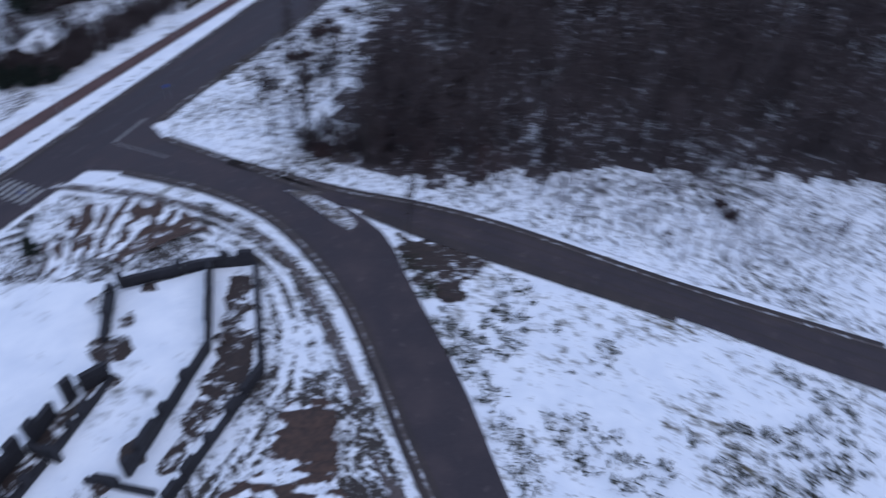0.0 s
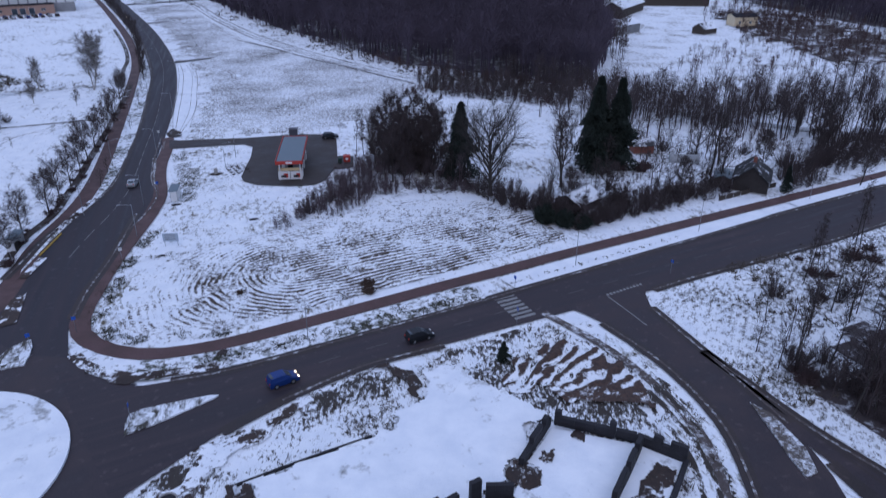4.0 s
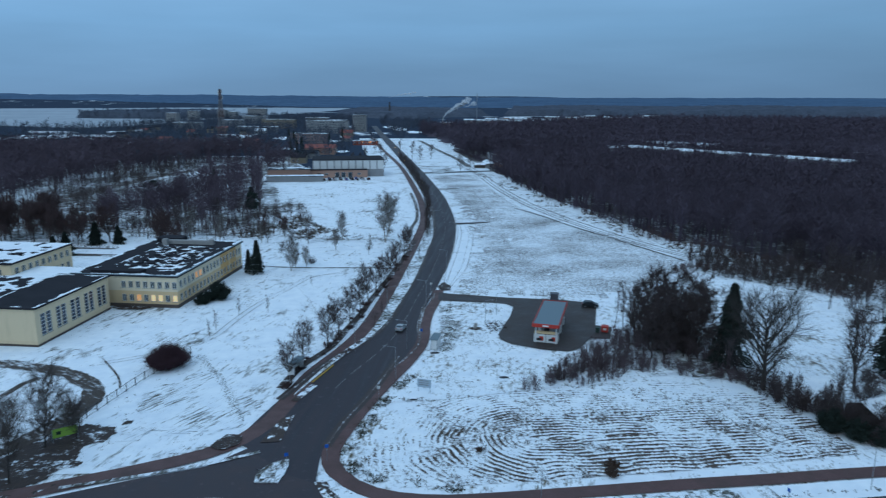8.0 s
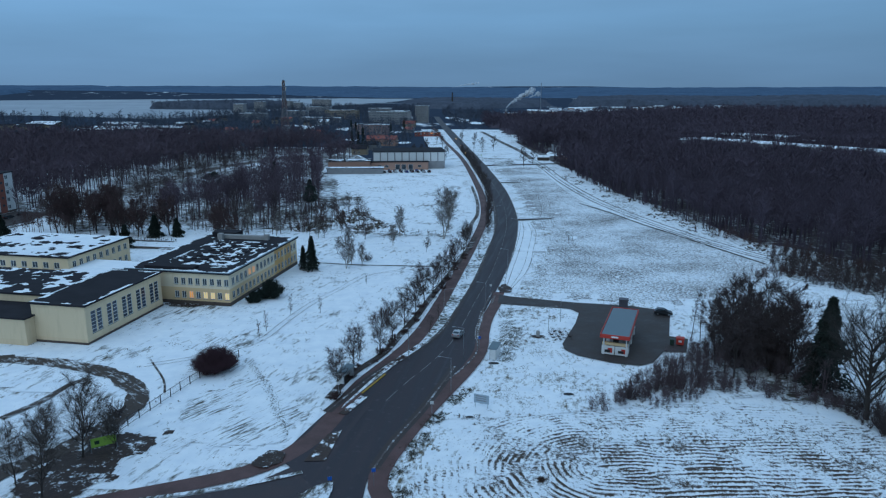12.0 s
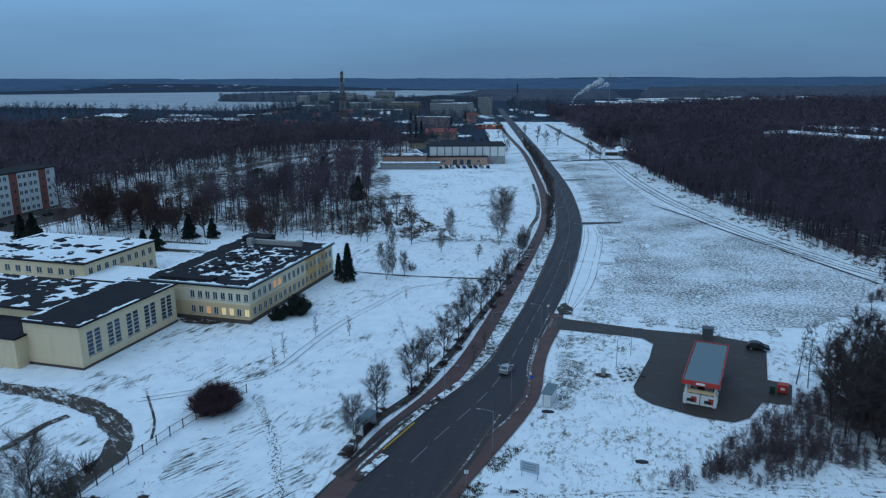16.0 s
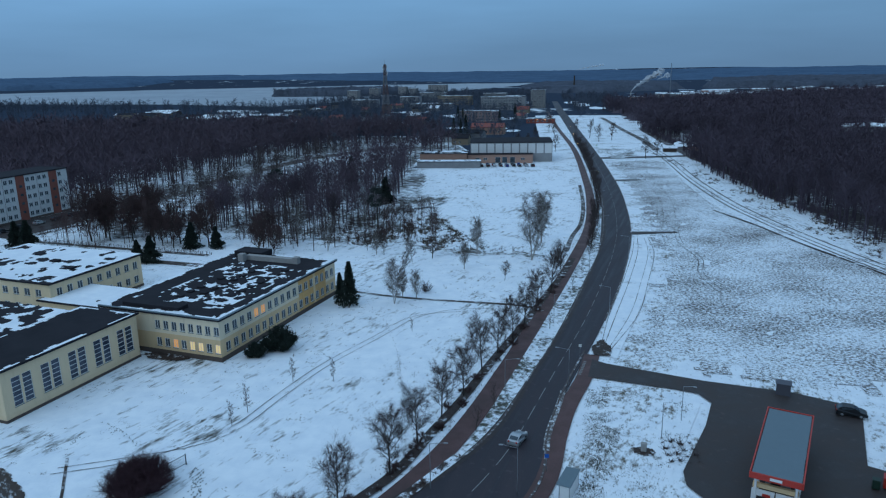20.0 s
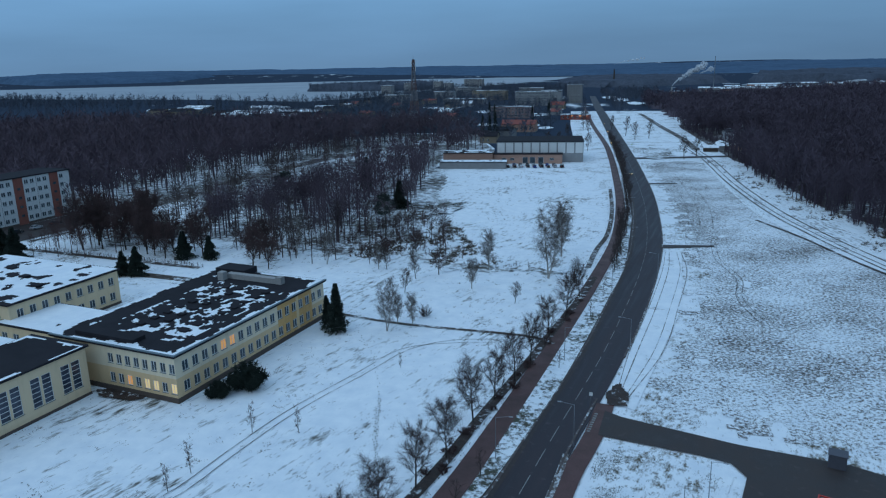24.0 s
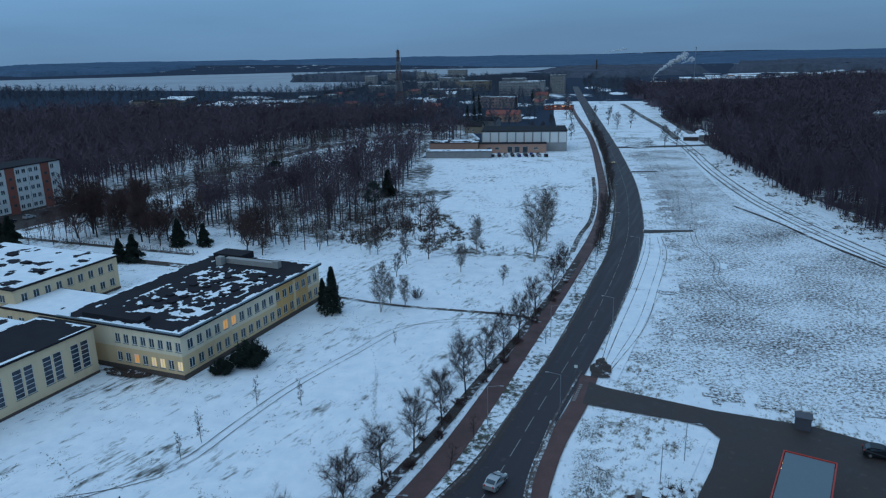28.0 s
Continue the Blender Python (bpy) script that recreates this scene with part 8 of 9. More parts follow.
gh = empty_at("greenhouse", 108, 106.5, 0.05, -35)
bm = bmesh.new()
bmesh.ops.create_cone(bm, cap_ends=True, segments=16, radius1=1.3, radius2=1.3, depth=6.0, matrix=pose(0, 0, 0.4, 0, 90, 0))
for v in bm.verts:
    v.co.z = max(v.co.z, 0.0)
part("cover", bm, plain("dull_film", (0.30, 0.31, 0.32), 0.35, 0, 0.2), gh)
tagged(gh, "low tunnel greenhouse with dull film cover", "greenhouse")
for i in range(8):
    a = 0.12 * i
    structure(raised("garden_fence", [(98 + 2 * i, 86.4 + 0.13 * i), (99.8 + 2 * i, 86.5 + 0.13 * i)], 0.06, 0.0, 1.0, dark_wood), "weathered board fence by the path", "fence")
gable_house("barn", "long dark farm barn with snow on its roof", 279, 326, -27, 37, 9, 4.0, 1.6, dark_wood, roof_felt, 0.3, [], False)
gable_house("barn", "dark barn with snow-covered roof", 236, 290, 34, 38, 10, 4.5, 3.0, dark_wood, white_roof, 0.8, [], False)
gable_house("barn", "grey barn under deep roof snow", 198, 246, 20, 20, 9, 4.0, 1.8, grey_wall, white_roof, 0.8, [], False)
gable_house("shed", "small dark hut on the farm field", 236, 234, 10, 9, 6, 2.6, 2.0, dark_wood, tin_snow, 0.5, [], False)
gable_house("house", "pale square house at the farm field", 266, 246, -20, 11, 8, 4.6, 1.0, cream, roof_felt, 0.3, [("S", 2, 1.5, 1.2, 1.3), ("S", 7, 1.5, 1.2, 1.3)], False)
gable_house("hall", "white industrial hall beyond the farm", 446, 497, -25, 24, 14, 6, 1.5, grey_wall, white_roof, 0.8, [], False)
gable_house("hall", "white snow-roofed shed beyond the farm", 474, 474, -25, 22, 14, 4, 2, grey_wall, white_roof, 0.8, [], False)
gable_house("hall", "low industrial hall beyond the farm", 400, 510, -20, 24, 12, 5, 1, grey_wall, white_roof, 0.8, [], False)
lm = block("long_shed", 222, 585, -36, 150, 22, 6.5, white_wall, snow_smooth, {"S": rowed(6, 12, 12, 2, 8, 2, glass, (4, 1))}, 0.5, 0.5)
tagged(lm, "very long low shed with snow-white roof in the wood", "building")
lm2 = block("long_shed", 216, 615, -36, 60, 26, 7.5, grey_wall, snow_smooth, {}, 0.5, 0.5)
tagged(lm2, "wide low shed with snow-white roof in the wood", "building")
ruinh = block("grey_house", 66.6, 496, 4, 13, 9, 8, grey_wall, roof_felt, {"S": rowed(1.5, 2.8, 4, 1.5, 1.3, 1.6) + rowed(1.5, 2.8, 4, 4.8, 1.3, 1.6)}, 0.2, 0.4)
tagged(ruinh, "plain grey two-storey house at the wood edge", "building")
for i, (x, y) in enumerate(((52, 470), (60, 478), (70, 476), (80, 482), (66, 490))):
    gable_house("shed", "small shed with snowy roof at the wood edge", x, y, i * 23, 7, 5, 2.4, 1.0, (dark_wood, grey_wall, salmon_wall)[i % 3], white_roof, 0.8, [], False)

# ---- town ----
pale_block = plain("pale_block_wall", (0.24, 0.23, 0.225), 0.85, 0, 0.12, 0.2, rnd=0.3)
pink_wall = plain("pink_plaster", (0.27, 0.19, 0.18), 0.85, 0, 0.12, 0.2)
ochre_block = plain("ochre_block_wall", (0.24, 0.195, 0.14), 0.85, 0, 0.15, 0.2, rnd=0.3)
mid_line = [(-0.2, 530), (-6, 700), (-20, 893), (-41, 1200), (-60, 1450)]
red_roof = plain("red_sheet_roof", (0.22, 0.06, 0.045), 0.6, 0, 0.2, 0.2)


def flats_at(x, y, rz, L, W, floors, wall, label, wdx=3.2):
    wins = []
    for f in range(floors):
        wins += rowed(1.2, wdx, int((L - 1.5) / wdx), 1.3 + 2.9 * f, 1.7, 1.5)
    ob = block("apartment_block", x, y, rz, L, W, floors * 2.9 + 0.9, wall, roof_snow, {"S": wins}, 0.3, 0.4)
    return tagged(ob, label, "building")


flats_at(-112, 898, -3, 52, 12, 5, grey_wall, "long grey five-storey block in the town")
flats_at(-57, 945, -3, 17, 13, 7, pale_block, "pale seven-storey block in the town", 3.0)
flats_at(-107, 716, -14, 37, 12, 3, pink_wall, "pink three-storey town building")
flats_at(-206, 930, -8, 52, 16, 2, pale_block, "low pale shop building in the town")
flats_at(-192, 1034, -9, 48, 12, 4, ochre_block, "ochre four-storey block in the town")
for x, y, w, n in ((-353, 1126, 16, 6), (-362, 1272, 17, 6), (-331, 1352, 15, 6), (-312, 1358, 14, 5), (-304, 1490, 38, 6), (-250, 1180, 40, 4), (-140, 1120, 34, 4), (-95, 1010, 24, 4), (-260, 1090, 30, 3), (-300, 985, 36, 3)):
    flats_at(x, y, -8, w, 13, n, pale_block if n > 5 else grey_wall, "distant apartment block above the town trees", 3.6)
gable_house("town_house", "red-roofed long house in the town", -74, 578, -4, 24, 11, 5.5, 2.6, salmon_wall, red_roof, 0.2, [("S", 2 + 3 * i, 1.5, 1.2, 1.6) for i in range(7)])
shop = flats_at(-42, 690, -3, 24, 14, 1, red_roof, "low red-fronted shop with lit signs beside the far road", 4.0)
for x0, x1 in ((9.0, 10.0), (15.5, 17.5), (21.6, 22.4)):
    boxed("lit_sign", (x0, -0.25, 3.0, x1, -0.02, 3.4), lit_sign, shop, "lit orange shop sign")
gable_house("grey_house", "plain grey two-storey house at the wood edge", 69, 519, 8, 12, 9, 6.0, 1.2, grey_wall, roof_felt, 0.2, [("S", 1.2 + 2.6 * i, z, 1.2, 1.4) for i in range(4) for z in (1.1, 3.9)], False)
gable_house("flat_building", "pale flat building in the wood", 190, 597, 5, 24, 12, 6.0, 0.6, white_wall, white_roof, 0.8, [], False)
gable_house("hall", "long low hall with white roof in the wood", 180, 540, -53, 158, 14, 9.0, 1.2, grey_wall, white_roof, 0.8, [("S", 4 + 6 * i, 5, 3, 2) for i in range(24)], False)
gable_house("hall", "white-roofed hall wing in the wood", 165, 548, 20, 34, 12, 8.0, 1.2, grey_wall, white_roof, 0.8, [], False)
rh = np.random.RandomState(77)
for k in range(64):
    x, y = rh.uniform(-330, 10), rh.uniform(470, 1000)
    if x > -46 or (-125 < x < -40 and (690 < y < 745 or 560 < y < 600 or 880 < y < 960)) or (x < -90 and y < 565) or (-150 < x < -128 and 575 < y < 600):
        continue
    gable_house("town_house", ("grey", "pale", "ochre")[k % 3] + " town house with snowy pitched roof", x, y, rh.uniform(-20, 20), rh.uniform(8, 15), rh.uniform(7, 10), rh.uniform(3, 5.5), rh.uniform(1.8, 3), (grey_wall, grey_wall, ochre_block)[k % 3], (tin_snow, roof_felt, red_roof, roof_felt)[k % 4], 0.3, [("S", 1.5, 1.2, 1.2, 1.4), ("S", 4.5, 1.2, 1.2, 1.4)], k % 2 == 0)
for k in range(30):
    x = rh.uniform(100, 540)
    y = 1130 + 0.75 * (x - 100) + rh.uniform(0, 170)
    gable_house("industrial_hall", "distant industrial hall with white roof", x, y, rh.uniform(-15, 15), rh.uniform(14, 46), rh.uniform(10, 16), rh.uniform(4, 6), 1.2, (grey_wall, grey_wall, salmon_wall)[k % 3], (tin_snow, white_roof)[k % 2], 0.6, [], False)
for k in range(22):
    x, y = rh.uniform(-560, -240), rh.uniform(690, 830)
    gable_house("long_shed", "long dull building beyond the wood", x, y, rh.uniform(-10, 10), rh.uniform(14, 48), rh.uniform(9, 13), rh.uniform(4, 6), 1.4, (grey_wall, ochre_block, dark_wood)[k % 3], (tin_snow, roof_felt, white_roof)[k % 3], 0.5, [], False)
town_trees = np.stack([rh.uniform(-400, -30, 4600), rh.uniform(455, 1500, 4600)], 1)
town_trees = town_trees[town_trees[:, 0] < -34 - 0.04 * (town_trees[:, 1] - 455)]
keep = ~((town_trees[:, 0] > -120) & (town_trees[:, 1] < 505)) & (np.hypot(town_trees[:, 0] + 141, town_trees[:, 1] - 588) > 6)
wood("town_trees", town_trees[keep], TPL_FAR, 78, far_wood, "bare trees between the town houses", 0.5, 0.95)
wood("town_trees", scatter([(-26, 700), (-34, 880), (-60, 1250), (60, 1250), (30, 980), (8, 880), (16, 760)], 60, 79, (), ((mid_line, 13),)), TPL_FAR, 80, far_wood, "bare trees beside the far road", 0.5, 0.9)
con = make_spruce(303, 16, 3.0, 1800)
planted(con, [(-70.1, 531.6), (-78.3, 531.2), (-74, 534), (-60, 640), (-95, 668), (-100, 672), (-52, 690)], rt, 0.9, 1.1)
TREES_R = [(11.9, 555.9), (17.5, 527.2), (26, 540), (2, 600), (-12, 560), (-18, 600), (-22, 520), (-25, 480), (-28, 455), (-8, 470), (40, 440), (46, 446)]
tt = make_tree("roadside_tree", "bare tree beside the far road", "tree", "far trees along the road", bark, twig, 131, 11, 3.4, 16, 6, 14, bare=0.2, rise=1.3, tw=0.05)
planted(tt, TREES_R, rt)


def lattice_tower(x, y, h):
    ob = empty_at("radio_tower", x, y, 0)

    def half(t):
        return 3.4 * (1 - t) ** 1.3 + 0.55
    lv = [i / 16 for i in range(17)]
    for sx, sy in ((1, 1), (-1, 1), (-1, -1), (1, -1)):
        v = [(sx * half(a) + dx, sy * half(a) + dy, a * h) for a in lv for dx, dy in ((0.27, 0), (0, 0.27), (-0.27, 0), (0, -0.27))]
        mesh_ob("leg", v, [(4 * i + j, 4 * i + (j + 1) % 4, 4 * i + 4 + (j + 1) % 4, 4 * i + 4 + j) for i in range(16) for j in range(4)], mast_paint, ob)
    seg = []
    for a, b in zip(lv, lv[1:]):
        c = [(1, 1), (-1, 1), (-1, -1), (1, -1)]
        for (px, py), (qx, qy) in zip(c, c[1:] + c[:1]):
            seg.append((px * half(a), py * half(a), a * h, qx * half(b), qy * half(b), b * h, 0.13, 0.13))
            seg.append((qx * half(a), qy * half(a), a * h, px * half(b), py * half(b), b * h, 0.13, 0.13))
            seg.append((px * half(b), py * half(b), b * h, qx * half(b), qy * half(b), b * h, 0.13, 0.13))
    v, f = prisms(seg, 3)
    quick_mesh("bracing", v, f, mast_paint, "", False, ob)
    for z in (0.62, 0.82, 0.90):
        boxed("platform", (-1.5, -1.5, h * z, 1.5, 1.5, h * z + 0.3), steel, ob)
    for z, a in ((0.84, 0), (0.86, 2), (0.92, 4), (0.93, 1), (0.64, 3)):
        bm = bmesh.new()
        tube(bm, (1.5 * math.cos(a), 1.5 * math.sin(a), h * z), (1.8 * math.cos(a), 1.8 * math.sin(a), h * z + 3.0), 0.35, 0.35, 8)
        part("antenna", bm, white_panel, ob, "pale aerial drum")
    bm = bmesh.new()
    tube(bm, (0, 0, h * 0.98), (0, 0, h * 1.06), 0.12, 0.05, 6)
    part("mast_tip", bm, mast_paint, ob)
    return tagged(ob, "red and white steel lattice radio tower over the town", "tower")


lattice_tower(-141.0, 588.4, 51.5)


def smokestack(x, y, h, r, mat, label):
    ob = empty_at("smokestack", x, y, 0)
    bm = bmesh.new()
    tube(bm, (0, 0, 0), (0, 0, h), r, r * 0.7, 14)
    part("stack", bm, mat, ob)
    bm = bmesh.new()
    tube(bm, (0, 0, h), (0, 0, h + 0.8), r * 0.8, r * 0.8, 14)
    part("rim", bm, black_metal, ob)
    return tagged(ob, label, "chimney")


smokestack(66, 1018, 15, 1.0, concrete, "short boiler-house chimney giving off steam")
smokestack(118, 1050, 50, 0.5, steel, "tall thin mast beside the boiler house")
smokestack(-16, 1700, 30, 2.0, dark_wood, "distant dark factory chimney")
boil = block("boiler_house", 64, 1004, 5, 19, 12, 10, salmon_wall, snow_smooth, {"S": rowed(2, 5, 4, 6, 3, 3)}, 0.3, 0.4)
tagged(boil, "ochre boiler house with snow on its roof", "building")


def steam(x, y, z, dx, dz, n, r, seed):
    """A plume of steam: many small uneven puffs that widen and thin out."""
    rng = np.random.RandomState(seed)
    bm = bmesh.new()
    for k in range(n):
        t = (k + rng.rand()) / n
        g = bmesh.ops.create_icosphere(bm, subdivisions=2, radius=r * (0.35 + 1.3 * t) * rng.uniform(0.5, 1.1))["verts"]
        off = Vector((dx * t + rng.normal() * r * t, rng.normal() * r * t, dz * t ** 0.7 + rng.normal() * r * 0.7 * t))
        for v in g:
            q = v.co.copy()
            v.co = q * (1 + 0.45 * noise.noise(q * 0.5 / r + off)) + off + Vector((x, y, z))
    return stuff(part("steam_plume", bm, smoke_mat), "white steam plume drifting from a chimney", "steam")


smoke_mat.node_tree.nodes["Principled BSDF"].inputs["Alpha"].default_value = 0.32
steam(66, 1018, 15.5, 34, 24, 70, 2.0, 5)
steam(-16, 1700, 41, 60, 12, 26, 1.9, 7)
steam(1180, 1290, 24, 60, 10, 24, 2.2, 9)
steam(100, 1040, 30, 16, 6, 16, 1.5, 8)


# ---- street furniture ----
def street_lamp(x, y, rz, h=5.8, arm=1.7, lit=False):
    ob = empty_at("street_lamp", x, y, 0.05, rz)
    bm = bmesh.new()
    tube(bm, (0, 0, 0), (0, 0, h), 0.06, 0.035, 8)
    part("pole", bm, steel, ob)
    bm = bmesh.new()
    tube(bm, (0, 0, h - 0.05), (arm, 0, h + 0.25), 0.03, 0.025, 6)
    part("arm", bm, steel, ob)
    boxed("lamp_head", (arm - 0.1, -0.10, h + 0.18, arm + 0.4, 0.10, h + 0.28), lamp_glow if lit else steel, ob, "", 0.03)
    return tagged(ob, "slim grey steel street lamp with short arm", "street lamp", "street lamps")


for x, y, rz in ((6.6, 157.6, 180), (-2.4, 152.4, 0), (-8.2, 127.5, 0), (1.6, 128.2, 180), (3.3, 184, 0), (13.6, 190, 180), (10.0, 222, 0), (19.6, 233, 180), (16.3, 72.4, -90), (58.5, 75.6, -90), (84.5, 77.3, -90), (114.3, 80.0, -90), (-0.5, 114, 180), (13.4, 258, 0), (13.2, 300, 0), (11.0, 350, 0)):
    street_lamp(x, y, rz)
for x, y, rz in ((21.8, 149.0, -20), (18.7, 143.7, -20)):
    street_lamp(x, y, rz, 5.0, 1.3)
for i in range(3):
    street_lamp(4.4 - 0.055 * i * 60 - 1.4, 450 + 60 * i, 0, 6.5, 1.6, True)


def road_sign(x, y, rz, mat, label, w=0.5, h=2.4, plate=0.5):
    ob = empty_at("road_sign", x, y, 0.1, rz)
    bm = bmesh.new()
    tube(bm, (0, 0, 0), (0, 0, h), 0.035, 0.035, 6)
    part("post", bm, steel, ob)
    boxed("plate", (-w / 2, -0.05, h - plate, w / 2, -0.02, h), mat, ob, "", 0.01)
    return tagged(ob, label, "road sign", "road signs")


for x, y, rz, mat in ((4.6, 133.2, 0, blue_sign), (69.6, 67.4, 100, blue_sign), (-4.6, 65.4, 80, blue_sign), (-14.6, 84.6, 10, blue_sign), (-9.6, 86.6, 10, blue_sign), (46.2, 72.8, -80, blue_sign), (42.0, 65.2, 80, blue_sign), (-18.2, 112.0, 0, white_panel), (-3.2, 105.4, 180, white_panel), (8.2, 168.4, 0, white_panel), (15.5, 484, 0, lime_banner)):
    road_sign(x, y, rz, mat, "blue road sign on a thin post" if mat is blue_sign else "pale road sign on a thin post")


def bus_shelter(x, y, rz):
    ob = empty_at("bus_shelter", x, y, 0.12, rz)
    boxed("roof", (-0.2, -0.15, 2.1, 3.8, 1.5, 2.2), roof_metal, ob, "", 0.02)
    boxed("back_panel", (0, 1.3, 0.15, 3.6, 1.36, 2.05), white_panel, ob)
    for xx in (0, 3.54):
        boxed("side_panel", (xx, 0.25, 0.15, xx + 0.06, 1.3, 2.05), white_panel, ob)
        for yy in (0.15, 1.3):
            boxed("post", (xx, yy, 0, xx + 0.08, yy + 0.08, 2.1), steel, ob)
    boxed("bench", (0.5, 0.9, 0.42, 3.1, 1.25, 0.48), dark_wood, ob)
    return tagged(ob, "small bus shelter with glass walls and flat roof", "bus shelter", "bus shelters")


bus_shelter(7.0, 131.0, -105)
bus_shelter(-17.8, 116.0, 72)
ban = empty_at("banner", -46.8, 94.4, 0.05, 33)
for xx in (-1.6, 1.6):
    boxed("post", (xx - 0.05, -0.05, 0, xx + 0.05, 0.05, 2.0), steel, ban)
bn = boxed("sheet", (-1.6, -0.03, 0.7, 1.6, 0.0, 2.0), lime_banner, ban, "lime green sheet")
boxed("mark", (-1.1, -0.04, 1.1, -0.5, -0.031, 1.6), bin_green, bn, "dark leaf-like mark")
tagged(ban, "lime green banner between two posts", "banner")
fence = empty_at("fence", -38.8, 127.6, 0.05)
fl = resample(smooth_line([(-38.8, 127.6), (-42.9, 117.1), (-46.1, 104.2), (-49.0, 91.5)], 2), 16)
for a, b in zip(fl, fl[1:]):
    d = math.degrees(math.atan2(b.y - a.y, b.x - a.x))
    m = pose(a.x + 38.8, a.y - 127.6, 0, 0, 0, d)
    ln = (b - a).length
    boxed("post", (-0.05, -0.05, 0, 0.05, 0.05, 1.5), black_metal, fence, "", 0, m)
    for z in (0.2, 1.35):
        boxed("rail", (0.05, -0.02, z, ln - 0.05, 0.02, z + 0.06), black_metal, fence, "", 0, m)
    for z in (0.42, 0.58, 0.74, 0.9, 1.06, 1.22):
        boxed("wire", (0.05, -0.006, z, ln - 0.05, 0.006, z + 0.015), steel, fence, "thin grey wire", 0, m)
tagged(fence, "dark post and wire fence along the school lawn", "fence")
notice = empty_at("notice_board", 4.2, 108.4, 0.05, -20)
board_ = boxed("board", (-1.2, -0.04, 0.8, 1.2, 0.0, 2.2), plain("weathered_board", (0.34, 0.40, 0.46), 0.7, 0, 0.15), notice, "grey-blue board")
for z in (1.15, 1.5, 1.85):
    boxed("text_bar", (-0.9, -0.05, z, 0.75, -0.041, z + 0.14), grey_wall, board_, "unreadable line of writing")
for xx in (-1.0, 1.0):
    boxed("post", (xx - 0.04, 0.0, 0, xx + 0.04, 0.08, 2.2), steel, notice)
tagged(notice, "pale notice board in the snow near the corner", "sign")


# ---- weeds, tufts and marks in the snow ----
def tufts(name, places, seed, material, label, h=0.35, w=0.05, k=7, r=0.18, z=0.05):
    """Tufts of grass and weeds that poke through snow, joined as stuff."""
    rng = np.random.RandomState(seed)
    n = len(places)
    s = rng.uniform(0.5, 1.6, n).repeat(k)[:, None]
    base = np.column_stack([places, np.full(n, z)]).repeat(k, 0) + np.column_stack([rng.normal(size=(n * k, 2)) * r * s, np.zeros(n * k)])
    tip = base + np.column_stack([rng.normal(size=(n * k, 2)) * h * 0.7 * s, rng.uniform(0.4, 1.0, n * k) * h * s[:, 0]])
    v, f = slivers(base, tip, w * s, rng)
    return stuff(quick_mesh(name, v, f, material), label, "weeds")


weed = plain("dry_weeds", (0.088, 0.072, 0.055), 0.9, 0, 0.35, 1.0)
greenweed = plain("dull_green_weeds", (0.050, 0.050, 0.036), 0.9, 0, 0.35, 1.0)


def clumped(poly, per, seed, size, part_):
    p = scatter(poly, per, seed)
    v = wave2(p[:, 0], p[:, 1], seed + 500, size)
    return p[v > np.quantile(v, 1 - part_)]


tufts("weeds", clumped(SITE, 0.55, 81, 9, 0.45), 82, weed, "dry weeds on the building plot", 0.28, 0.05)
tufts("weeds", clumped([(53.6, 24.8), (53, 13.8), (52, -6), (49.5, -24), (-4, -30), (20.6, -5.6), (36.6, 10.1)], 0.6, 83, 5, 0.30), 84, greenweed, "dull green weeds in the snow field", 0.35, 0.07)
tufts("weeds", clumped([(36, 9), (44, 17), (52, 24), (50, 19), (42, 11), (32, 2), (26, -3), (24, -1)], 0.25, 85, 3, 0.8), 86, greenweed, "dark weeds along the road edge", 0.28, 0.05)
tufts("weeds", clumped([(62, 64), (66, 65), (100, 66.6), (140, 68), (140, 40), (60.8, 23), (60.2, 34), (59.8, 46)], 1.0, 87, 8, 0.3), 88, weed, "tall dry weeds beside the junction", 0.5, 0.06)
tufts("weeds", clumped([(8, 108), (24, 111), (34, 117), (33, 124.5), (21, 130), (19, 135), (25, 154), (11.5, 160), (9, 146), (5, 121)], 0.6, 89, 4, 0.35), 90, greenweed, "grass tufts in the corner field", 0.11, 0.035)
tufts("weeds", clumped([(-5.5, 87), (-0.5, 106), (16.8, 107.2), (32.8, 111.4), (54, 107.5), (63.5, 92), (63.2, 84.5), (22.4, 80.4), (0.2, 79.6)], 1.3, 91, 12, 0.6), 92, weed, "dry stubble in the furrows", 0.18, 0.05)
tufts("weeds", clumped(ROUGH, 1.3, 93, 14, 0.6), 94, weed, "dry grass stubble in the rough field", 0.13, 0.045, 5)
tufts("weeds", clumped([(-46, 262), (-60, 243), (-52, 236), (-36, 232), (-22, 232), (-16, 240), (-30, 262), (-40, 290)], 1.0, 95, 8, 0.6), 96, weed, "brown weeds at the wood edge", 0.7, 0.08)
tufts("weeds", clumped(LAWN, 2.6, 97, 5, 0.35), 98, weed, "sparse grass in the snow lawn", 0.11, 0.045)
tufts("weeds", np.array([(47 + 1.55 * i, 74.7 + 0.072 * 1.55 * i) for i in range(22)]), 99, greenweed, "row of low dark plants in the verge", 0.2, 0.06, 9, 0.2, 0.2)
tufts("weeds", np.array([(4 + 1.5 * i, 72.9 + 0.03 * i + 0.5 * math.sin(i)) for i in range(25)]), 100, greenweed, "row of low dark plants in the verge", 0.3, 0.08, 14, 0.25, 0.2)
tufts("weeds", np.array([(19.3 + 1.1 * (i % 4) - 0.2 * (i // 4), 138 + 1.5 * (i // 4) + 0.4 * (i % 2)) for i in range(16)]), 101, twig, "small planted shrubs beside the yard", 0.5, 0.03, 26, 0.10)
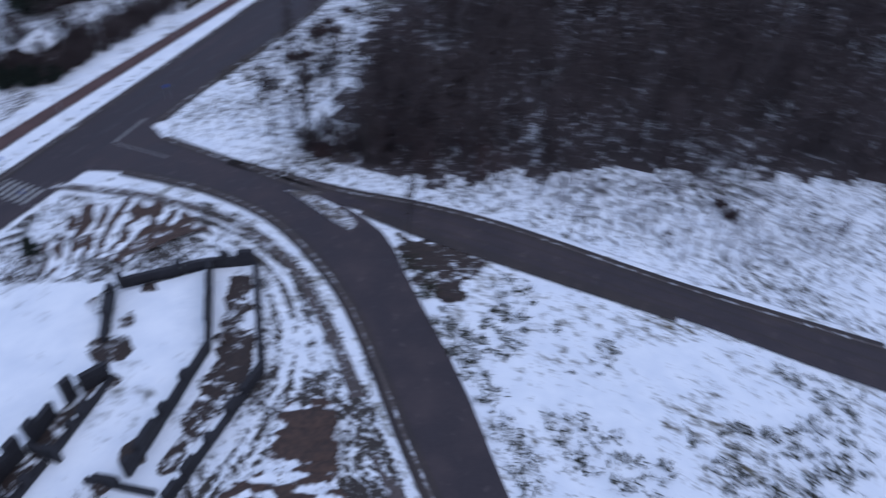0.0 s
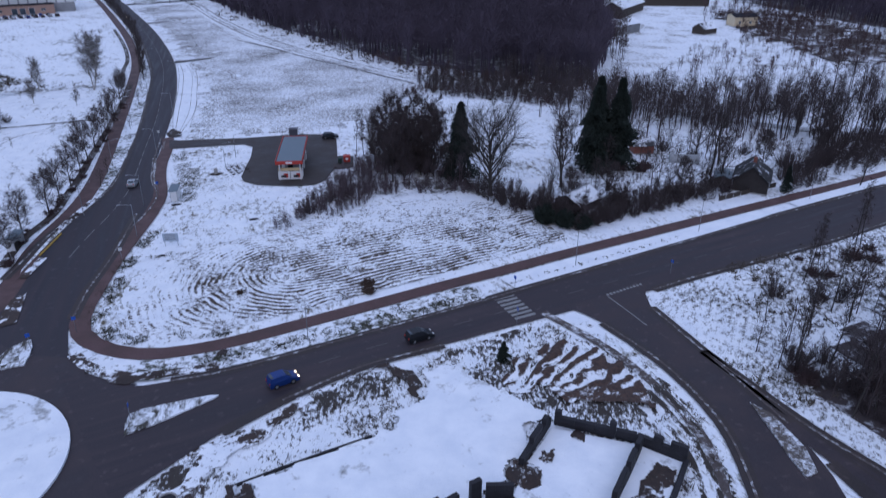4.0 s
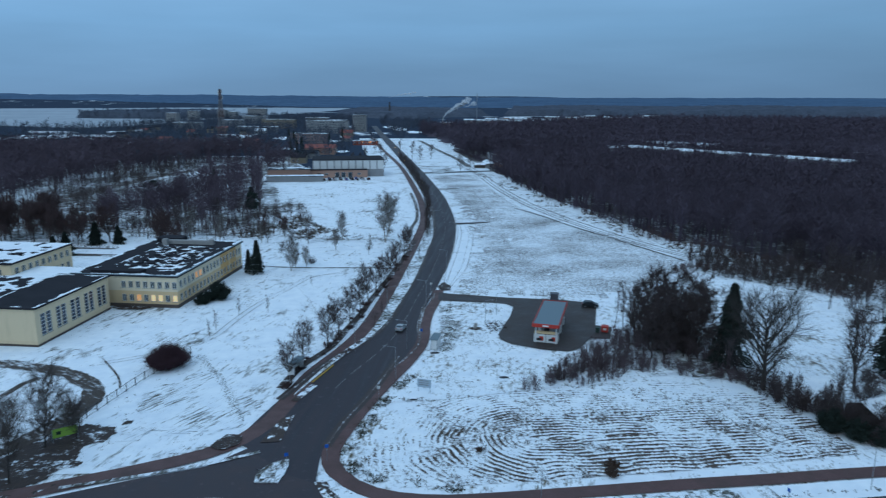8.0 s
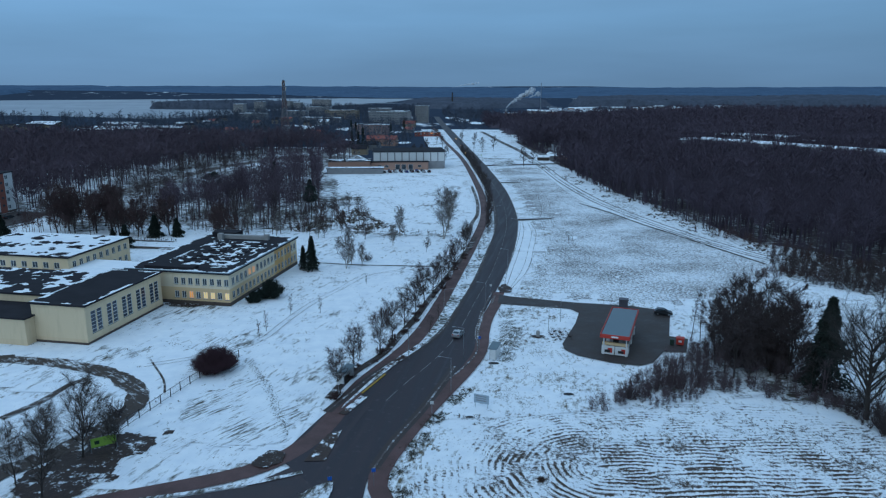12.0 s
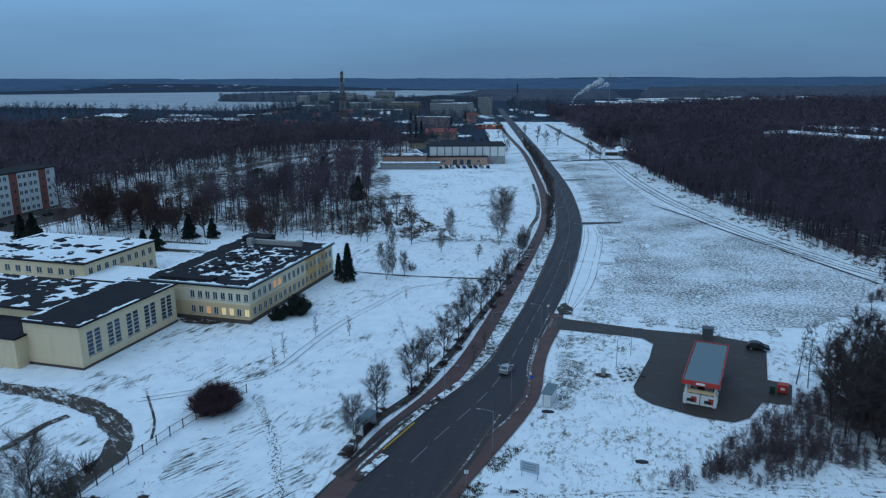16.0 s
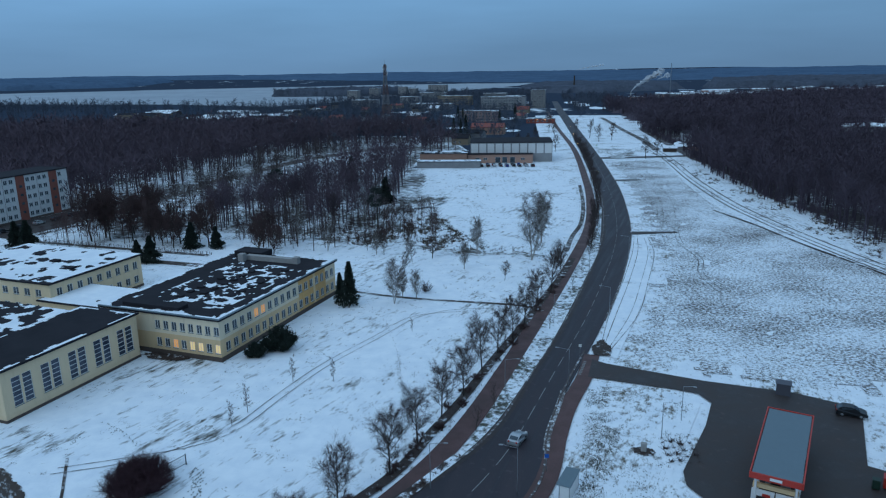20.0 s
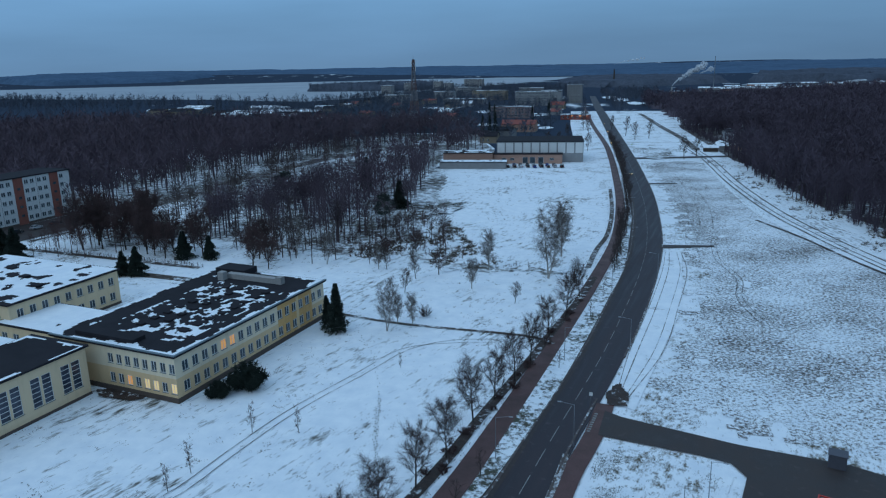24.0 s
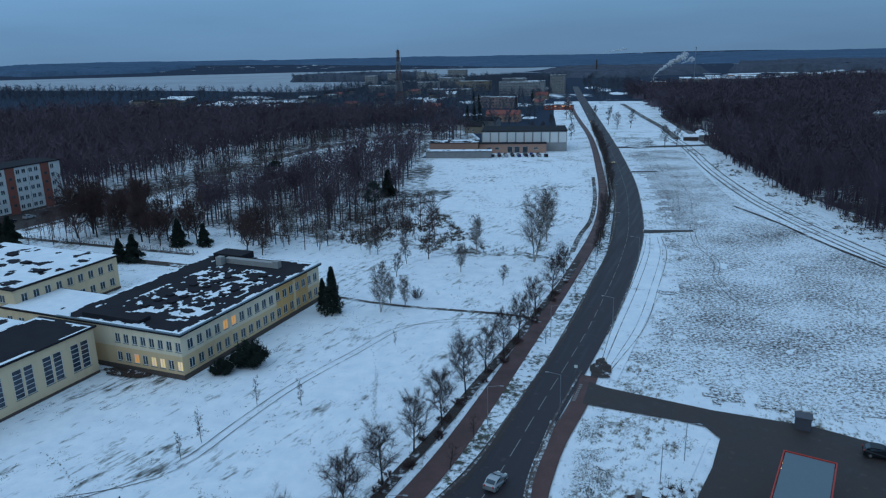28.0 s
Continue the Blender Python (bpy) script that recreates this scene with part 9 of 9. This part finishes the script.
tufts("weeds", clumped([(44, 474), (59, 345), (70, 278), (80, 240), (88, 212), (118, 165), (130, 172), (104, 217), (92, 229), (85, 286), (74, 324)], 2.0, 103, 9, 0.5), 104, weed, "brown weeds along the wood margin", 0.5, 0.09)
tufts("weeds", clumped([(9.3, 157), (12.6, 158), (12.2, 146), (10.6, 136), (9.4, 127), (7.4, 127), (8.6, 138)], 0.10, 111, 2.5, 0.7), 112, greenweed, "dark green streaks of grass beside the path", 0.10, 0.03)
tufts("weeds", clumped([(-8.0, 94), (-3.6, 105.6), (1.6, 117), (3.4, 116), (-1.6, 104), (-5.4, 92), (-5.4, 86.4), (-1.6, 82), (8, 79.6), (7.8, 78.2), (-1.8, 79.4), (-6.6, 83), (-8.2, 88)], 0.13, 113, 2.2, 0.55), 114, greenweed, "rim of dark grass along the red path", 0.18, 0.05)
rp = np.random.RandomState(5)


def footprints(name, line, label, gap=0.65, spread=0.25):
    c = smooth_line(line, gap)
    vs, fs = [], []
    for i, v in enumerate(c):
        x, y = v.x + rp.normal() * spread * 0.4 + (0.15 if i % 2 else -0.15), v.y + rp.normal() * 0.1
        k = len(vs)
        for j in range(6):
            a = j * 1.0472
            vs.append((x + 0.075 * math.cos(a), y + 0.13 * math.sin(a), 0.16))
        fs.append(tuple(range(k, k + 6)))
    return structure(mesh_ob(name, vs, fs, greenweed), label, "footprints")


footprints("footprints", [(-37.3, 127.0), (-34, 121), (-30.9, 115.9), (-27, 107), (-24.4, 101.4)], "trodden line of footprints across the lawn", 0.2, 1.0)
footprints("footprints", [(-36.6, 127.0), (-32.8, 120), (-29.4, 113.5), (-25.8, 105.6), (-23.2, 99)], "second trodden line of footprints beside the first", 0.26, 0.8)
footprints("footprints", [(-55.9, 135.4), (-52, 133.6), (-48.4, 131.3), (-44, 127.5)], "line of footprints near the round shrub")
footprints("footprints", [(-35.5, 191), (-27.8, 179.3), (-21.7, 164.8)], "faint line of footprints across the lawn", 1.3)
footprints("footprints", [(-21.7, 164.8), (-19.1, 155.8), (-16.1, 147.6), (-14.1, 143.5)], "line of footprints across the lawn", 0.3)
footprints("footprints", [(16.0, 135.1), (15.6, 130), (15.7, 126.9), (17.4, 121.7), (20.6, 122.5), (19.8, 127.0), (18.7, 131.8)], "footprints in the corner field")
footprints("footprints", [(6.1, 117.3), (7.2, 112.8), (11.8, 111.1)], "footprints near the notice board")
tufts("weeds", clumped([(11, 146), (13.6, 145), (11.6, 132), (8, 117), (4, 112.5), (1.6, 113), (6, 121), (9, 133)], 0.10, 105, 3, 0.45), 106, greenweed, "grass showing along the path", 0.10, 0.04)
tufts("weeds", clumped([(5, 34.5), (6, 27), (16, 27.5), (16.5, 33), (12, 36)], 0.10, 107, 2.5, 0.5), 108, weed, "dry weeds inside the foundation", 0.3, 0.03, 7, 0.18, 0.43)
tufts("weeds", clumped([(-9.5, 79), (-5, 75.2), (0.5, 74.2), (22, 74.8), (41, 76.2), (41, 72.9), (22, 71.8), (0.5, 71.7), (-4.6, 73.1), (-8.4, 76)], 0.16, 109, 2.5, 0.4), 110, greenweed, "dark weeds in the road verge", 0.16, 0.04, 7, 0.18, 0.2)
